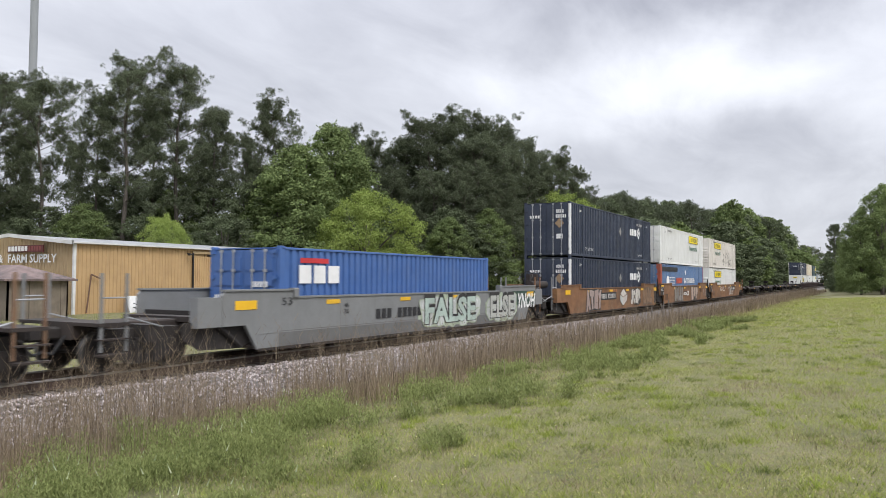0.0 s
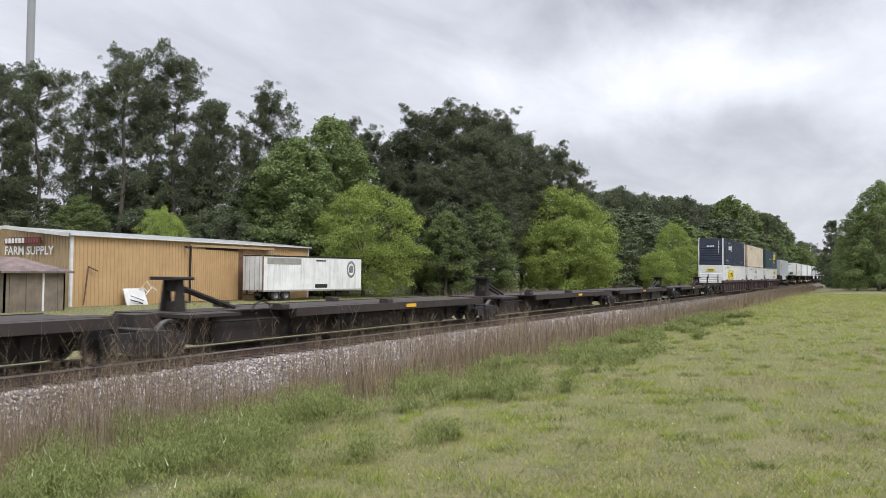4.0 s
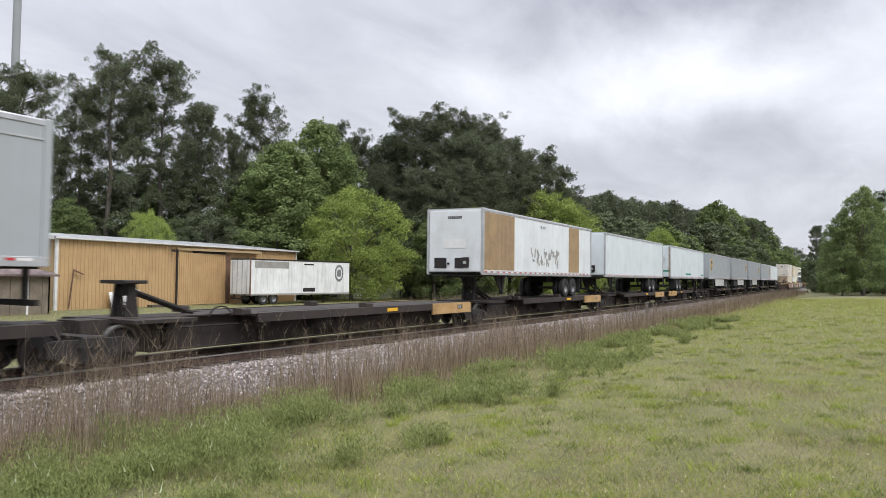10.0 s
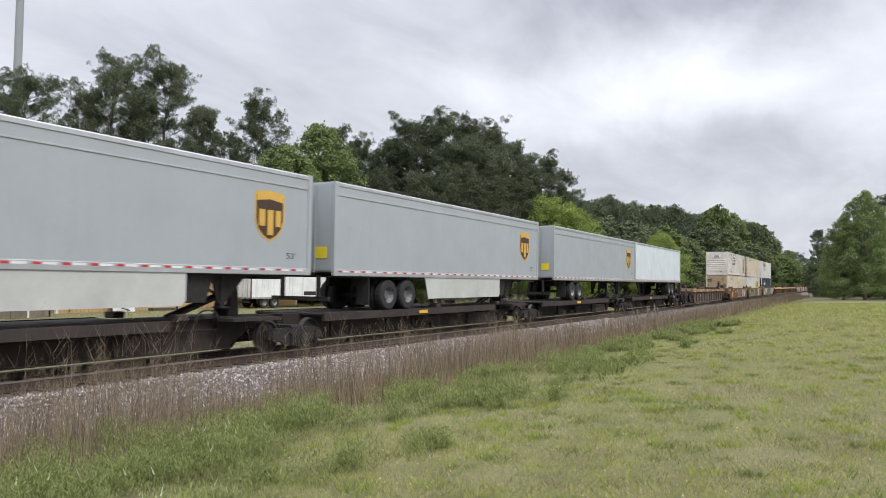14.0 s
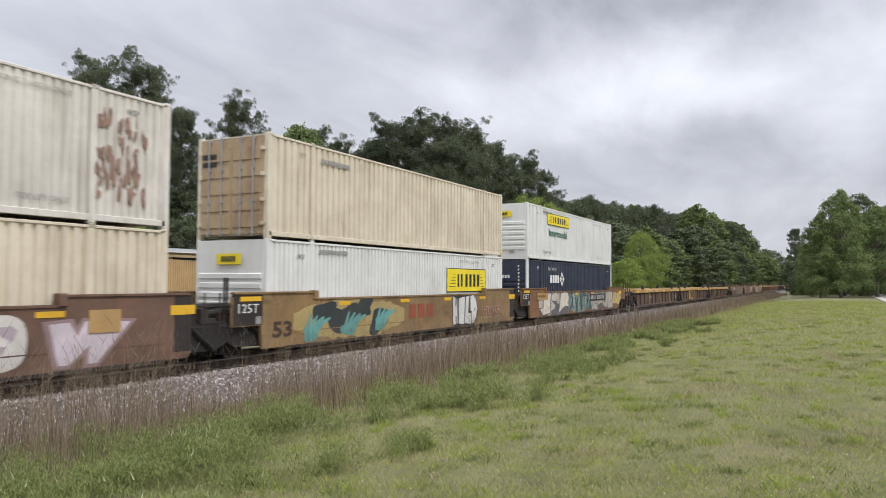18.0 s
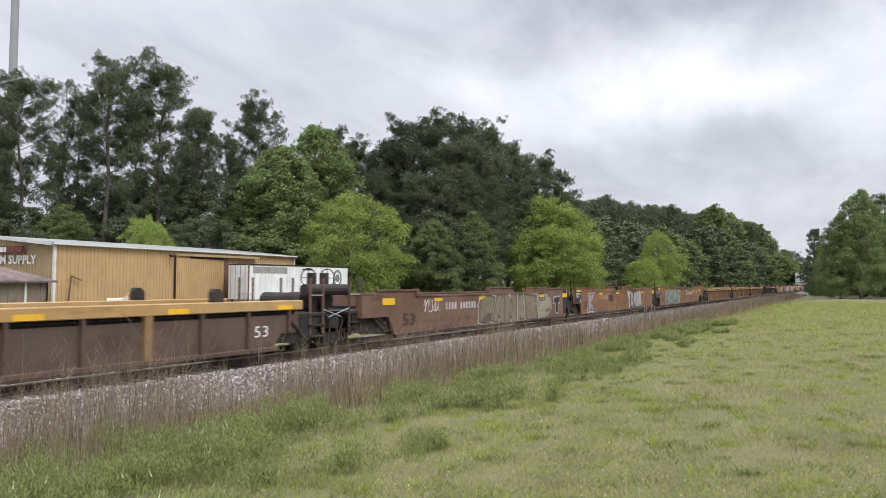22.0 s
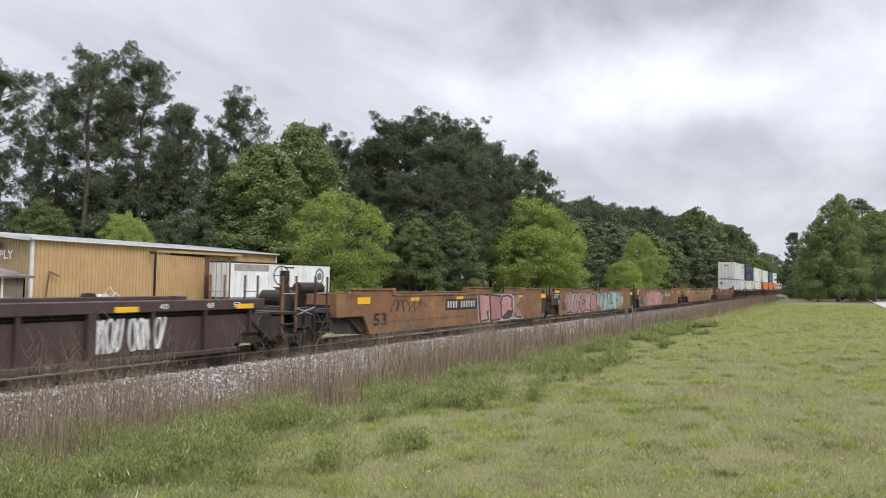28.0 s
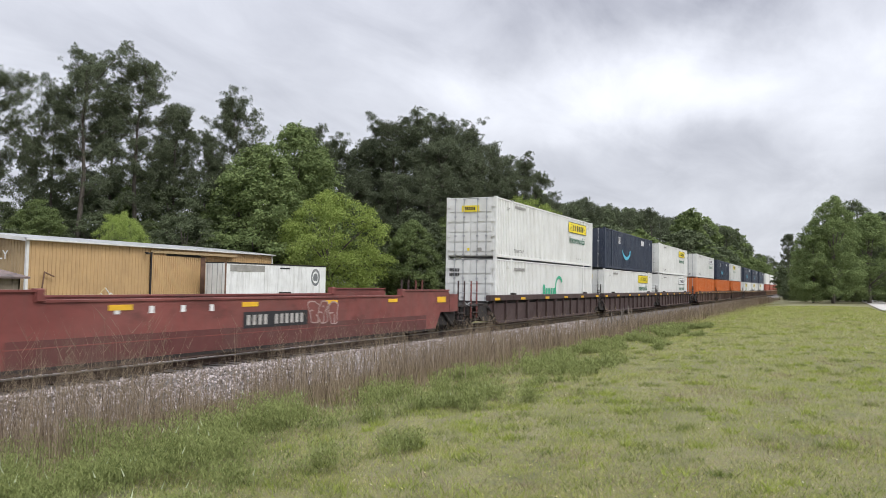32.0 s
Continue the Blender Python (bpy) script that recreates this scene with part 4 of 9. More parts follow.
def build_woods():
    pines = [pine(100 + i, bare=(0.40, 0.34, 0.46)[i % 3], label="tall dark green pine with an open ragged crown") for i in range(5)]
    dense_pines = [pine(120 + i, bare=0.12, limbs=66, needles=15, crowd=0.8, tuft=0.38, label="dark green pine clothed in branches almost to the ground") for i in range(3)]
    dark = [broadleaf(200 + i, DARK_LEAF, 14, 4.8, 0.02, 260, 125, 0.20, label="dark green woodland tree with a dense crown") for i in range(3)]
    mid = [broadleaf(220 + i, MID_LEAF, 13, 4.4, 0.03, 280, 125, 0.18, label="mid-green leafy tree at the edge of the wood", tall=True) for i in range(3)]
    light = [broadleaf(240 + i, LIGHT_LEAF, 11, 5.6, 0.03, 330, 125, 0.17, label="fresh light green spreading tree in spring leaf") for i in range(3)]
    far_dark = [broadleaf(260 + i, DARK_LEAF, 14, 4.8, 0.02, 200, 44, 0.40, label="dark green tree in the distant wood") for i in range(3)]
    far_mid = [broadleaf(280 + i, MID_LEAF, 13, 4.4, 0.03, 200, 44, 0.38, label="mid-green tree in the distant wood", tall=True) for i in range(3)]
    far_pine = [pine(140 + i, bare=0.2, limbs=30, needles=7, tuft=0.6, crowd=0.8, label="dark pine in the distant wood") for i in range(3)]
    bases = dict(p=(pines, 24.0), d=(dense_pines, 24.0), k=(dark, 14.0), m=(mid, 13.0), l=(light, 11.0), K=(far_dark, 14.0), M=(far_mid, 13.0), D=(far_pine, 24.0))
    used = {}
    rng = random.Random(77)

    def plant(kind, az, r, el=None, high=None, wide=1.0, seed=None):
        x, y = spot(az, r)
        zg = float(ground_z(np.array([x]))[0])
        if high is None:
            high = EYE[2] - zg + r * math.tan(radians(el))
        kinds, unit = bases[kind]
        src = kinds[(rng.randrange(len(kinds)) if seed is None else seed) % len(kinds)]
        k = high / unit
        m = Matrix.Translation((x, y, zg)) @ Matrix.Rotation(rng.uniform(0, 6.28), 4, "Z") @ Matrix.Diagonal((k * wide, k * wide, k, 1))
        if src not in used:
            used[src] = True
            src.matrix_basis = m
            return src
        return copy_thing(src, m @ Matrix.Diagonal((1 / src.scale[0], 1 / src.scale[1], 1 / src.scale[2], 1)))

    # the skyline of tall pines, by direction, rise and distance
    for az, el, r, kind, wide in ((-64.2, 13.4, 88, "p", 1.0), (-61.6, 13.6, 86, "p", 1.05), (-58.9, 13.5, 84, "p", 1.0), (-55.5, 12.7, 90, "p", 0.8), (-53.7, 15.5, 86, "p", 1.1),
                                  (-50.2, 15.1, 87, "p", 1.1), (-47.6, 12.6, 90, "p", 0.95), (-43.5, 13.3, 88, "p", 1.0), (-37.1, 11.6, 100, "p", 1.0), (-35.8, 10.7, 104, "p", 1.0),
                                  (-32.9, 11.1, 100, "p", 1.05), (-31.25, 12.3, 98, "p", 1.1), (-28.8, 12.9, 98, "p", 1.15), (-27.0, 12.7, 100, "p", 1.1), (-25.7, 11.7, 102, "p", 1.1),
                                  (-23.9, 10.8, 106, "d", 1.1), (-22.5, 10.0, 110, "d", 1.1), (-21.6, 9.5, 112, "p", 1.1), (-20.2, 8.6, 116, "p", 1.0), (-19.3, 7.0, 122, "d", 1.0),
                                  (-60.2, 9.6, 96, "p", 0.8), (-51.8, 12.0, 96, "p", 1.0), (-56.6, 9.4, 100, "p", 0.7), (-44.7, 9.0, 100, "d", 0.8), (-48.4, 10.2, 98, "p", 0.9), (-45.4, 10.6, 98, "p", 0.8),
                                  (-34.4, 9.6, 106, "d", 1.05), (-33.6, 8.6, 98, "d", 1.1), (-32.0, 10.0, 104, "d", 1.1), (-30.2, 11.8, 102, "d", 1.1), (-29.4, 10.4, 94, "d", 1.15), (-27.8, 10.8, 94, "d", 1.15),
                                  (-26.2, 10.2, 96, "d", 1.15), (-24.6, 9.4, 98, "d", 1.15), (-23.2, 8.6, 104, "d", 1.15), (-36.6, 8.6, 104, "d", 1.0), (-38.4, 8.0, 104, "d", 1.0)):
        plant(kind, az, r, el, wide=wide)
    # second rank
    for az, el, r, kind, wide in ((-41.5, 9.7, 84, "m", 1.15), (-39.0, 11.3, 92, "m", 1.0), (-40.6, 8.2, 86, "m", 1.1), (-42.8, 7.4, 84, "m", 1.15), (-38.0, 8.4, 94, "m", 1.0),
                                  (-30.6, 8.4, 90, "d", 1.2), (-28.2, 8.8, 90, "d", 1.2), (-25.6, 7.8, 92, "d", 1.2), (-34.2, 7.8, 96, "d", 1.2), (-32.4, 7.0, 92, "d", 1.3), (-29.4, 5.4, 86, "k", 1.2), (-26.6, 5.2, 88, "m", 1.1),
                                  (-45.0, 6.8, 86, "k", 1.1), (-49.6, 7.2, 92, "m", 0.8), (-47.4, 6.4, 88, "k", 1.0), (-51.6, 6.6, 98, "k", 1.0), (-53.6, 6.2, 100, "k", 1.0), (-55.6, 5.4, 98, "k", 1.0), (-59.8, 6.2, 98, "k", 1.1), (-62.6, 6.4, 98, "k", 1.1), (-18.2, 5.0, 126, "K", 1.3)):
        plant(kind, az, r, el, wide=wide)
    for i in range(20):
        az = -64 + i * 1.9 + rng.uniform(-0.5, 0.5)
        plant("k" if rng.random() < 0.8 else "m", az, rng.uniform(80, 90) if abs(az + 36.2) > 6.5 else rng.uniform(95, 99), rng.uniform(3.6, 5.0), wide=rng.uniform(1.0, 1.4))
    # the long wall of wood that runs into the distance beside the line
    sky_az = (-20.5, -18.9, -17.5, -16.4, -15.2, -14.4, -13.0, -11.5, -10.4, -8.6, -7.4, -6.0, -4.3, -2.8, -2.0)
    sky_el = (7.2, 6.5, 6.0, 6.6, 6.0, 6.1, 5.6, 5.8, 5.1, 5.6, 4.8, 4.3, 2.8, 2.1, 2.0)
    for i in range(46):
        az = -20.4 + i * 0.40 + rng.uniform(-0.12, 0.12)
        r = 150 + 230 * ((az + 20.5) / 18.3) ** 1.3
        top = float(np.interp(az, sky_az, sky_el))
        kind = rng.choice("DDDDKM") if az < -10 else rng.choice("DDMMK")
        plant(kind, az, r, top * rng.uniform(0.86, 1.0), wide=1.2 if kind == "D" else 1.0)
    for az, el, r in ((-17.0, 6.5, 180), (-16.2, 6.6, 185), (-14.4, 6.1, 205), (-13.2, 5.7, 210), (-11.5, 5.8, 225), (-6.2, 4.4, 300)):
        plant("D", az, r, el, wide=1.1)
    plant("M", -8.6, 250, 5.6, wide=0.8)
    for i in range(40):
        az = -20.2 + i * 0.45 + rng.uniform(-0.15, 0.15)
        r = 128 + 190 * ((az + 20.5) / 18.3) ** 1.4
        top = float(np.interp(az, sky_az, sky_el))
        plant(rng.choice("KKKMM"), az, r, top * rng.uniform(0.42, 0.74), wide=1.35)
    # light green trees in front of the wood
    plant("l", -36.15, 79, 6.5, wide=0.88, seed=0)
    plant("l", -51.1, 76, 4.4, wide=0.62, seed=1)
    plant("l", -21.4, 106, 6.4, wide=0.95, seed=2)
    plant("l", -19.3, 106, 5.6, wide=0.8, seed=1)
    plant("l", -20.4, 100, 4.2, wide=1.1, seed=0)
    plant("l", -12.5, 150, 3.7, wide=0.62, seed=1)
    plant("l", -13.6, 140, 1.8, wide=1.0, seed=2)
    # trees right of the track
    plant("m", -0.5, 98, 4.5, wide=0.72, seed=0)
    plant("m", 0.75, 98, 6.2, wide=0.8, seed=1)
    plant("m", 2.9, 104, 5.0, wide=1.05, seed=2)
    plant("m", -1.0, 106, 2.8, wide=0.9, seed=1)
    plant("k", 1.9, 114, 5.8, wide=0.85, seed=0)
    plant("p", -2.05, 130, 3.9, wide=0.9, seed=2)
    for az, r, el in ((6.5, 120, 6.4), (9, 122, 6.2), (1.2, 135, 4.6), (3.4, 140, 5.0), (-1.2, 150, 2.6), (-1.6, 190, 2.3), (0.2, 150, 3.8),
                      (11.5, 118, 6.0), (14, 125, 6.2), (5.4, 140, 5.4)):
        plant("K", az, r, el, wide=1.3)
    for az, r in ((-1.7, 128), (-1.2, 124), (1.0, 116), (2.6, 118), (3.8, 120)):
        plant("k", az, r, high=3.4, wide=1.8)


build_woods()


# ---- the yard beyond the track ----
METAL_TAN = surface("tan_sheet_metal", (0.475, 0.315, 0.155), 0.55, vary=0.08, size=0.6, grime=0.25, streak=0.3, dirt=(0.27, 0.17, 0.09))
METAL_GABLE = surface("faded_sheet_metal", (0.39, 0.285, 0.155), 0.6, vary=0.08, size=0.6, grime=0.3, streak=0.3, dirt=(0.2, 0.15, 0.1))
METAL_WHITE = surface("white_trim", (0.66, 0.66, 0.65), 0.5, vary=0.08, grime=0.2)
ROOF_METAL = surface("roof_sheet", (0.42, 0.43, 0.44), 0.45, 0.3, vary=0.15, size=0.6, grime=0.3)
PLYWOOD = surface("weathered_plywood", (0.20, 0.165, 0.125), 0.85, vary=0.25, size=1.5, streak=0.5, grime=0.4)
SHINGLE = surface("faded_shingle", (0.20, 0.145, 0.135), 0.9, vary=0.35, size=1.2, grime=0.9, dirt=(0.055, 0.052, 0.054), bump=0.02, bump_size=8)
CONCRETE_GREY = surface("pale_concrete", (0.46, 0.45, 0.43), 0.7, vary=0.1, size=0.4)
ROAD_PALE = surface("pale_road", (0.42, 0.40, 0.37), 0.85, vary=0.12, size=0.5, bump=0.01)


def ribbed_wall(a, b, z0, tops, pitch=0.32, rib=0.05, depth=0.035):
    """A sheet-metal wall from a to b (x, y), with raised upright ribs; tops(f) gives the upper edge along it."""
    a, b = Vector((*a, 0)), Vector((*b, 0))
    d = b - a
    length = d.length
    d.normalize()
    out = Vector((d.y, -d.x, 0))
    s = Shape()
    cuts, k = [], 0
    count = int(length / pitch)
    for i in range(count):
        y = i * length / count
        cuts += [(y, 0), (y + rib * 0.4, depth), (y + rib * 1.2, depth), (y + rib * 1.6, 0)]
    cuts.append((length, 0))
    for y, o in cuts:
        p = a + d * y + out * o
        s.v += [(p.x, p.y, z0), (p.x, p.y, tops(y / length))]
    for i in range(len(cuts) - 1):
        s.f.append((2 * i, 2 * i + 2, 2 * i + 3, 2 * i + 1))
    return s


def build_barn():
    barn = holder("farm_supply_barn", "tan ribbed-metal farm supply barn with white trim and low gable roof", "building")
    zg, eave, ridge = -0.65, 4.32, 4.98
    near, far = 31.2, 57.8
    x0, w = -47.7, 14.0

    def wall_x(y):
        return x0 - 0.055 * (y - near)
    # walls
    part("front_wall", ribbed_wall((wall_x(far), far), (wall_x(near), near), zg, lambda f: eave), METAL_TAN, barn, "tan ribbed-metal long wall")
    part("gable_wall", ribbed_wall((x0, near), (x0 - w, near - 0.6), zg, lambda f: eave + (ridge - eave) * (1 - abs(2 * f - 1))), METAL_GABLE, barn, "faded tan gable wall")
    part("rear_wall", ribbed_wall((x0 - w, near), (x0 - w - 1.5, far), zg, lambda f: eave), METAL_TAN, barn)
    part("end_wall", ribbed_wall((wall_x(far) - w, far), (wall_x(far), far), zg, lambda f: eave + (ridge - eave) * (1 - abs(2 * f - 1))), METAL_TAN, barn)
    # roof sheets with an edge
    for sgn, name in ((0, "roof_slope"), (1, "roof_slope")):
        s = Shape()
        e0, e1 = (0.25, -w / 2) if sgn == 0 else (-w - 0.25, -w / 2)
        for y, gx in ((near - 0.35, x0), (far + 0.3, wall_x(far))):
            s.v += [(gx + e0, y, eave + 0.02), (gx + e1, y, ridge + 0.02), (gx + e1, y, ridge + 0.14), (gx + e0, y, eave + 0.14)]
        s.f = [(0, 1, 2, 3), (7, 6, 5, 4), (3, 2, 6, 7), (0, 4, 5, 1), (0, 3, 7, 4), (1, 5, 6, 2)]
        part(name, s, ROOF_METAL, barn, "pale sheet-metal roof slope")
    # trim
    part("corner_trim", Shape().box(x0 - 0.12, x0 + 0.06, near - 0.08, near + 0.1, zg, eave + 0.05), METAL_WHITE, barn, "white corner trim")
    part("corner_trim", Shape().box(wall_x(far) - 0.1, wall_x(far) + 0.07, far - 0.1, far + 0.08, zg, eave + 0.05), METAL_WHITE, barn, "white corner trim")
    s = Shape()
    for y, gx in ((near - 0.3, x0), (far + 0.2, wall_x(far))):
        s.v += [(gx + 0.06, y, eave + 0.0), (gx + 0.34, y, eave + 0.03), (gx + 0.34, y, eave + 0.13), (gx + 0.06, y, eave + 0.13)]
    s.f = [(0, 1, 2, 3), (7, 6, 5, 4), (0, 4, 5, 1), (1, 5, 6, 2), (2, 6, 7, 3)]
    part("eave_trim", s, METAL_WHITE, barn, "white eave gutter")
    s = Shape()
    for k in (0, 1):
        xa, xb = (x0 + 0.3, x0 - w / 2) if k == 0 else (x0 - w - 0.3, x0 - w / 2)
        n = len(s.v)
        for y in (near - 0.42, near - 0.30):
            s.v += [(xa, y - (x0 - xa) * 0.043, eave - 0.06), (xb, y - (x0 - xb) * 0.043, ridge - 0.06), (xb, y - (x0 - xb) * 0.043, ridge + 0.2), (xa, y - (x0 - xa) * 0.043, eave + 0.2)]
        s.f += [tuple(n + i for i in q) for q in ((0, 1, 2, 3), (7, 6, 5, 4), (3, 2, 6, 7), (0, 4, 5, 1))]
    part("gable_trim", s, METAL_WHITE, barn, "white gable edge trim")
    # sliding door with its rail
    da, db = 42.0, 47.6
    door = part("sliding_door", ribbed_wall((wall_x(db) + 0.12, db), (wall_x(da) + 0.12, da), zg + 0.1, lambda f: eave - 0.55, 0.24, 0.06, 0.05), METAL_TAN, barn, "tan ribbed sliding door")
    part("door_edge", Shape().box(wall_x(da) + 0.1, wall_x(da) + 0.2, da - 0.12, da, zg + 0.05, eave - 0.3), STEEL_DARK, door, "dark steel door edge")
    # no opening here: a dark brown slab stands in for the gap's shade
    part("door_gap", Shape().box(wall_x(db) + 0.05, wall_x(db) + 0.16, db, db + 0.5, zg + 0.1, eave - 0.5), paint("dark_brown"), door, "dark slab standing in for the shaded gap beside the door")
    part("door_rail", Shape().box(wall_x(51) + 0.1, wall_x(51) + 0.62, da - 0.1, 51.8, eave - 0.36, eave - 0.16), METAL_GABLE, barn, "faded sheet-metal door rail cover")
    # near-black strip: the track, and the shadow below its cover put into the colour
    part("door_rail_shadow_gap", Shape().box(wall_x(51) + 0.06, wall_x(51) + 0.4, da, 47.5, eave - 0.56, eave - 0.37), STEEL_DARK, barn, "dark door track with the shadow under the rail in its colour")
    # painted sign on the gable: it reads towards the track, so it runs along +x
    yb = near - 0.36

    def sign(text, xa, z, high, wide, material):
        pts, faces, width = letters(text, 0.02)
        q = Shape()
        for a, b in pts:
            px = xa + a * wide / width
            q.v.append((px, yb - 0.06 + (px - x0) * 0.043 + 0.26, z + b * high))
        q.f = list(faces)
        part("sign_lettering", q, material, barn, "white painted capitals")
    sign("FARM SUPPLY", x0 - 7.3, 3.02, 0.62, 5.6, WHITE)
    sign("&", x0 - 8.5, 3.02, 0.62, 0.6, WHITE)
    name_board = Shape().box(x0 - 7.3, x0 - 2.9, yb - 0.16, yb - 0.06, 3.78, 4.28)
    part("name_board", name_board, surface("maroon_board", (0.10, 0.022, 0.02), 0.6, vary=0.15), barn, "maroon sign board")
    for i in range(6):
        part("name_bar", Shape().box(x0 - 7.2 + i * 0.42, x0 - 6.9 + i * 0.42, yb - 0.18, yb - 0.16, 3.86, 4.22), WHITE, barn, "white painted bar")
    for i in range(5):
        part("name_bar", Shape().box(x0 - 4.6 + i * 0.32, x0 - 4.4 + i * 0.32, yb - 0.18, yb - 0.16, 3.88, 4.20), surface("dull_red", (0.20, 0.05, 0.05), 0.6), barn, "faded red bar")
    # louvred vent, white window box and a rusty downpipe
    vent = part("louvred_vent", Shape().box(x0 - 8.2, x0 - 6.3, yb - 0.1, yb + 0.1, 1.9, 2.75), METAL_WHITE, barn, "white louvred wall vent")
    for i in range(6):
        part("slat", Shape().box(x0 - 8.1, x0 - 6.4, yb - 0.16, yb - 0.1, 1.96 + i * 0.13, 2.0 + i * 0.13), STEEL_DARK, vent)
    part("window_unit", Shape().soft_box(x0 - 5.6, x0 - 4.2, yb - 0.5, yb + 0.05, 1.75, 2.25, 0.04), METAL_WHITE, barn, "white window air unit")
    part("downpipe", Shape().rod((x0 + 0.12, near + 0.9, -0.5), (x0 + 0.16, near + 1.2, 2.2), 0.05).rod((x0 + 0.14, near + 1.2, 2.2), (x0 + 0.2, near + 1.9, 1.9), 0.06),
         paint("dark_brown"), barn, "rusty bent pipe")
    part("lamp_bracket", Shape().rod((wall_x(41.4), 41.4, 3.95), (wall_x(41.4) + 0.4, 41.4, 3.95), 0.04).soft_box(wall_x(41.4) + 0.25, wall_x(41.4) + 0.5, 41.25, 41.55, 3.8, 3.95), STEEL_DARK, barn, "dark wall lamp")


build_barn()


def build_yard():
    # low shed before the gable
    shed = holder("shed", "low weathered plywood shed with a faded shingle hip roof", "shed")
    xa, xb, ya, yb, z0, z1, z2 = -52.5, -44.0, 24.6, 28.4, -0.65, 1.75, 2.75
    for name, box in (("wall", (xa, xb, ya, ya + 0.1)), ("wall", (xa, xb, yb - 0.1, yb)), ("wall", (xa, xa + 0.1, ya, yb)), ("wall", (xb - 0.1, xb, ya, yb))):
        part(name, Shape().box(*box, z0, z1), PLYWOOD, shed, "grey weathered plywood wall")
    s = Shape()
    s.v = [(xa - 0.4, ya - 0.4, z1), (xb + 0.4, ya - 0.4, z1), (xb + 0.4, yb + 0.4, z1), (xa - 0.4, yb + 0.4, z1),
           (xa - 0.4, ya - 0.4, z1 + 0.12), (xb + 0.4, ya - 0.4, z1 + 0.12), (xb + 0.4, yb + 0.4, z1 + 0.12), (xa - 0.4, yb + 0.4, z1 + 0.12),
           (xa + 1.6, (ya + yb) / 2, z2), (xb - 2.0, (ya + yb) / 2, z2)]
    s.f = [(3, 2, 1, 0), (0, 1, 5, 4), (1, 2, 6, 5), (2, 3, 7, 6), (3, 0, 4, 7), (4, 5, 9, 8), (5, 6, 9), (6, 7, 8, 9), (7, 4, 8)]
    part("roof", s, SHINGLE, shed, "faded pinkish-brown shingle roof")
    for i in range(4):
        part("batten", Shape().box(xb, xb + 0.05, ya + 0.3 + i * 1.0, ya + 0.42 + i * 1.0, z0, z1), METAL_WHITE if i == 2 else PLYWOOD, shed)
    # pallets stacked beside it
    stack = holder("pallet_stack", "stack of grey weathered pallets beside the shed", "pallets")
    for i in range(9):
        part("pallet", Shape().box(-44.2, -42.8, 21.6, 22.8, -0.6 + i * 0.16, -0.52 + i * 0.16).box(-44.1, -43.9, 21.6, 22.8, -0.52 + i * 0.16, -0.44 + i * 0.16)
             .box(-43.1, -42.9, 21.6, 22.8, -0.52 + i * 0.16, -0.44 + i * 0.16), PLYWOOD, stack)
    # white board and a frame chair leaning at the barn wall
    board = holder("leaning_board", "square white board leaning against the barn wall", "board")
    s = Shape()
    s.v = [(-47.0, 35.2, -0.6), (-46.95, 37.0, -0.62), (-47.4, 36.9, 0.62), (-47.45, 35.15, 0.62), (-47.1, 35.2, -0.6), (-47.05, 37.0, -0.62), (-47.5, 36.9, 0.62), (-47.55, 35.15, 0.62)]
    s.f = [(0, 1, 2, 3), (7, 6, 5, 4), (0, 4, 5, 1), (1, 5, 6, 2), (2, 6, 7, 3), (3, 7, 4, 0)]
    part("panel", s, METAL_WHITE, board)
    part("dark_frame", Shape().rod((-46.9, 35.4, -0.2), (-46.95, 36.5, -0.5), 0.04).rod((-46.9, 35.4, 0.1), (-46.95, 36.6, -0.3), 0.03), STEEL_DARK, board)
    chair = holder("chair_frame", "overturned pale wooden chair frame on the white board", "chair")
    for a, b in (((-47.2, 36.4, 0.55), (-47.2, 37.0, 1.15)), ((-47.2, 36.9, 0.1), (-47.2, 37.5, 0.75)), ((-47.2, 37.0, 1.15), (-47.2, 37.5, 0.55)),
                 ((-47.2, 36.6, 0.75), (-47.2, 37.15, 0.3)), ((-47.2, 37.5, 0.75), (-47.2, 37.9, 0.45))):
        part("slat", Shape().rod(a, b, 0.04), surface("pale_wood", (0.50, 0.38, 0.20), 0.7) if a[1] == 36.4 and b[1] == 37.0 else METAL_WHITE, chair)
    planks = holder("plank_pile", "low dark pile of planks at the foot of the barn wall", "planks")
    for i in range(3):
        part("plank", Shape().box(-47.4, -46.8, 38.5, 41.2 - i * 0.3, -0.66 + i * 0.09, -0.58 + i * 0.09), TIE_WOOD, planks)
    # the old white semi-trailer parked at the barn's end
    old = holder("parked_trailer", "old rust-stained white box trailer parked beside the barn", "trailer")
    skin = surface("stained_white", (0.76, 0.77, 0.77), 0.5, vary=0.08, size=0.4, grime=0.3, streak=0.6, rust=0.08, dirt=(0.30, 0.29, 0.27), rust_colour=(0.26, 0.12, 0.07))
    L, W, zb, zt = 12.7, 2.5, 0.95, 3.98
    body = Shape()
    cuts = [i * L / 14 for i in range(15)]
    body.box(-W / 2, W / 2, 0, L, zb, zt)
    part("body", body, skin, old)
    for i in range(1, 14):
        part("seam", Shape().box(W / 2, W / 2 + 0.015, cuts[i] - 0.03, cuts[i] + 0.03, zb + 0.2, zt - 0.12), skin, old)
    part("top_rail", Shape().box(-W / 2 - 0.02, W / 2 + 0.03, -0.02, L + 0.02, zt - 0.1, zt + 0.02), STEEL_DARK, old, "dark top rail")
    part("bottom_rail", Shape().box(-W / 2 - 0.02, W / 2 + 0.04, -0.02, L + 0.02, zb - 0.12, zb + 0.02), GREY_MARK, old, "grey bottom rail")
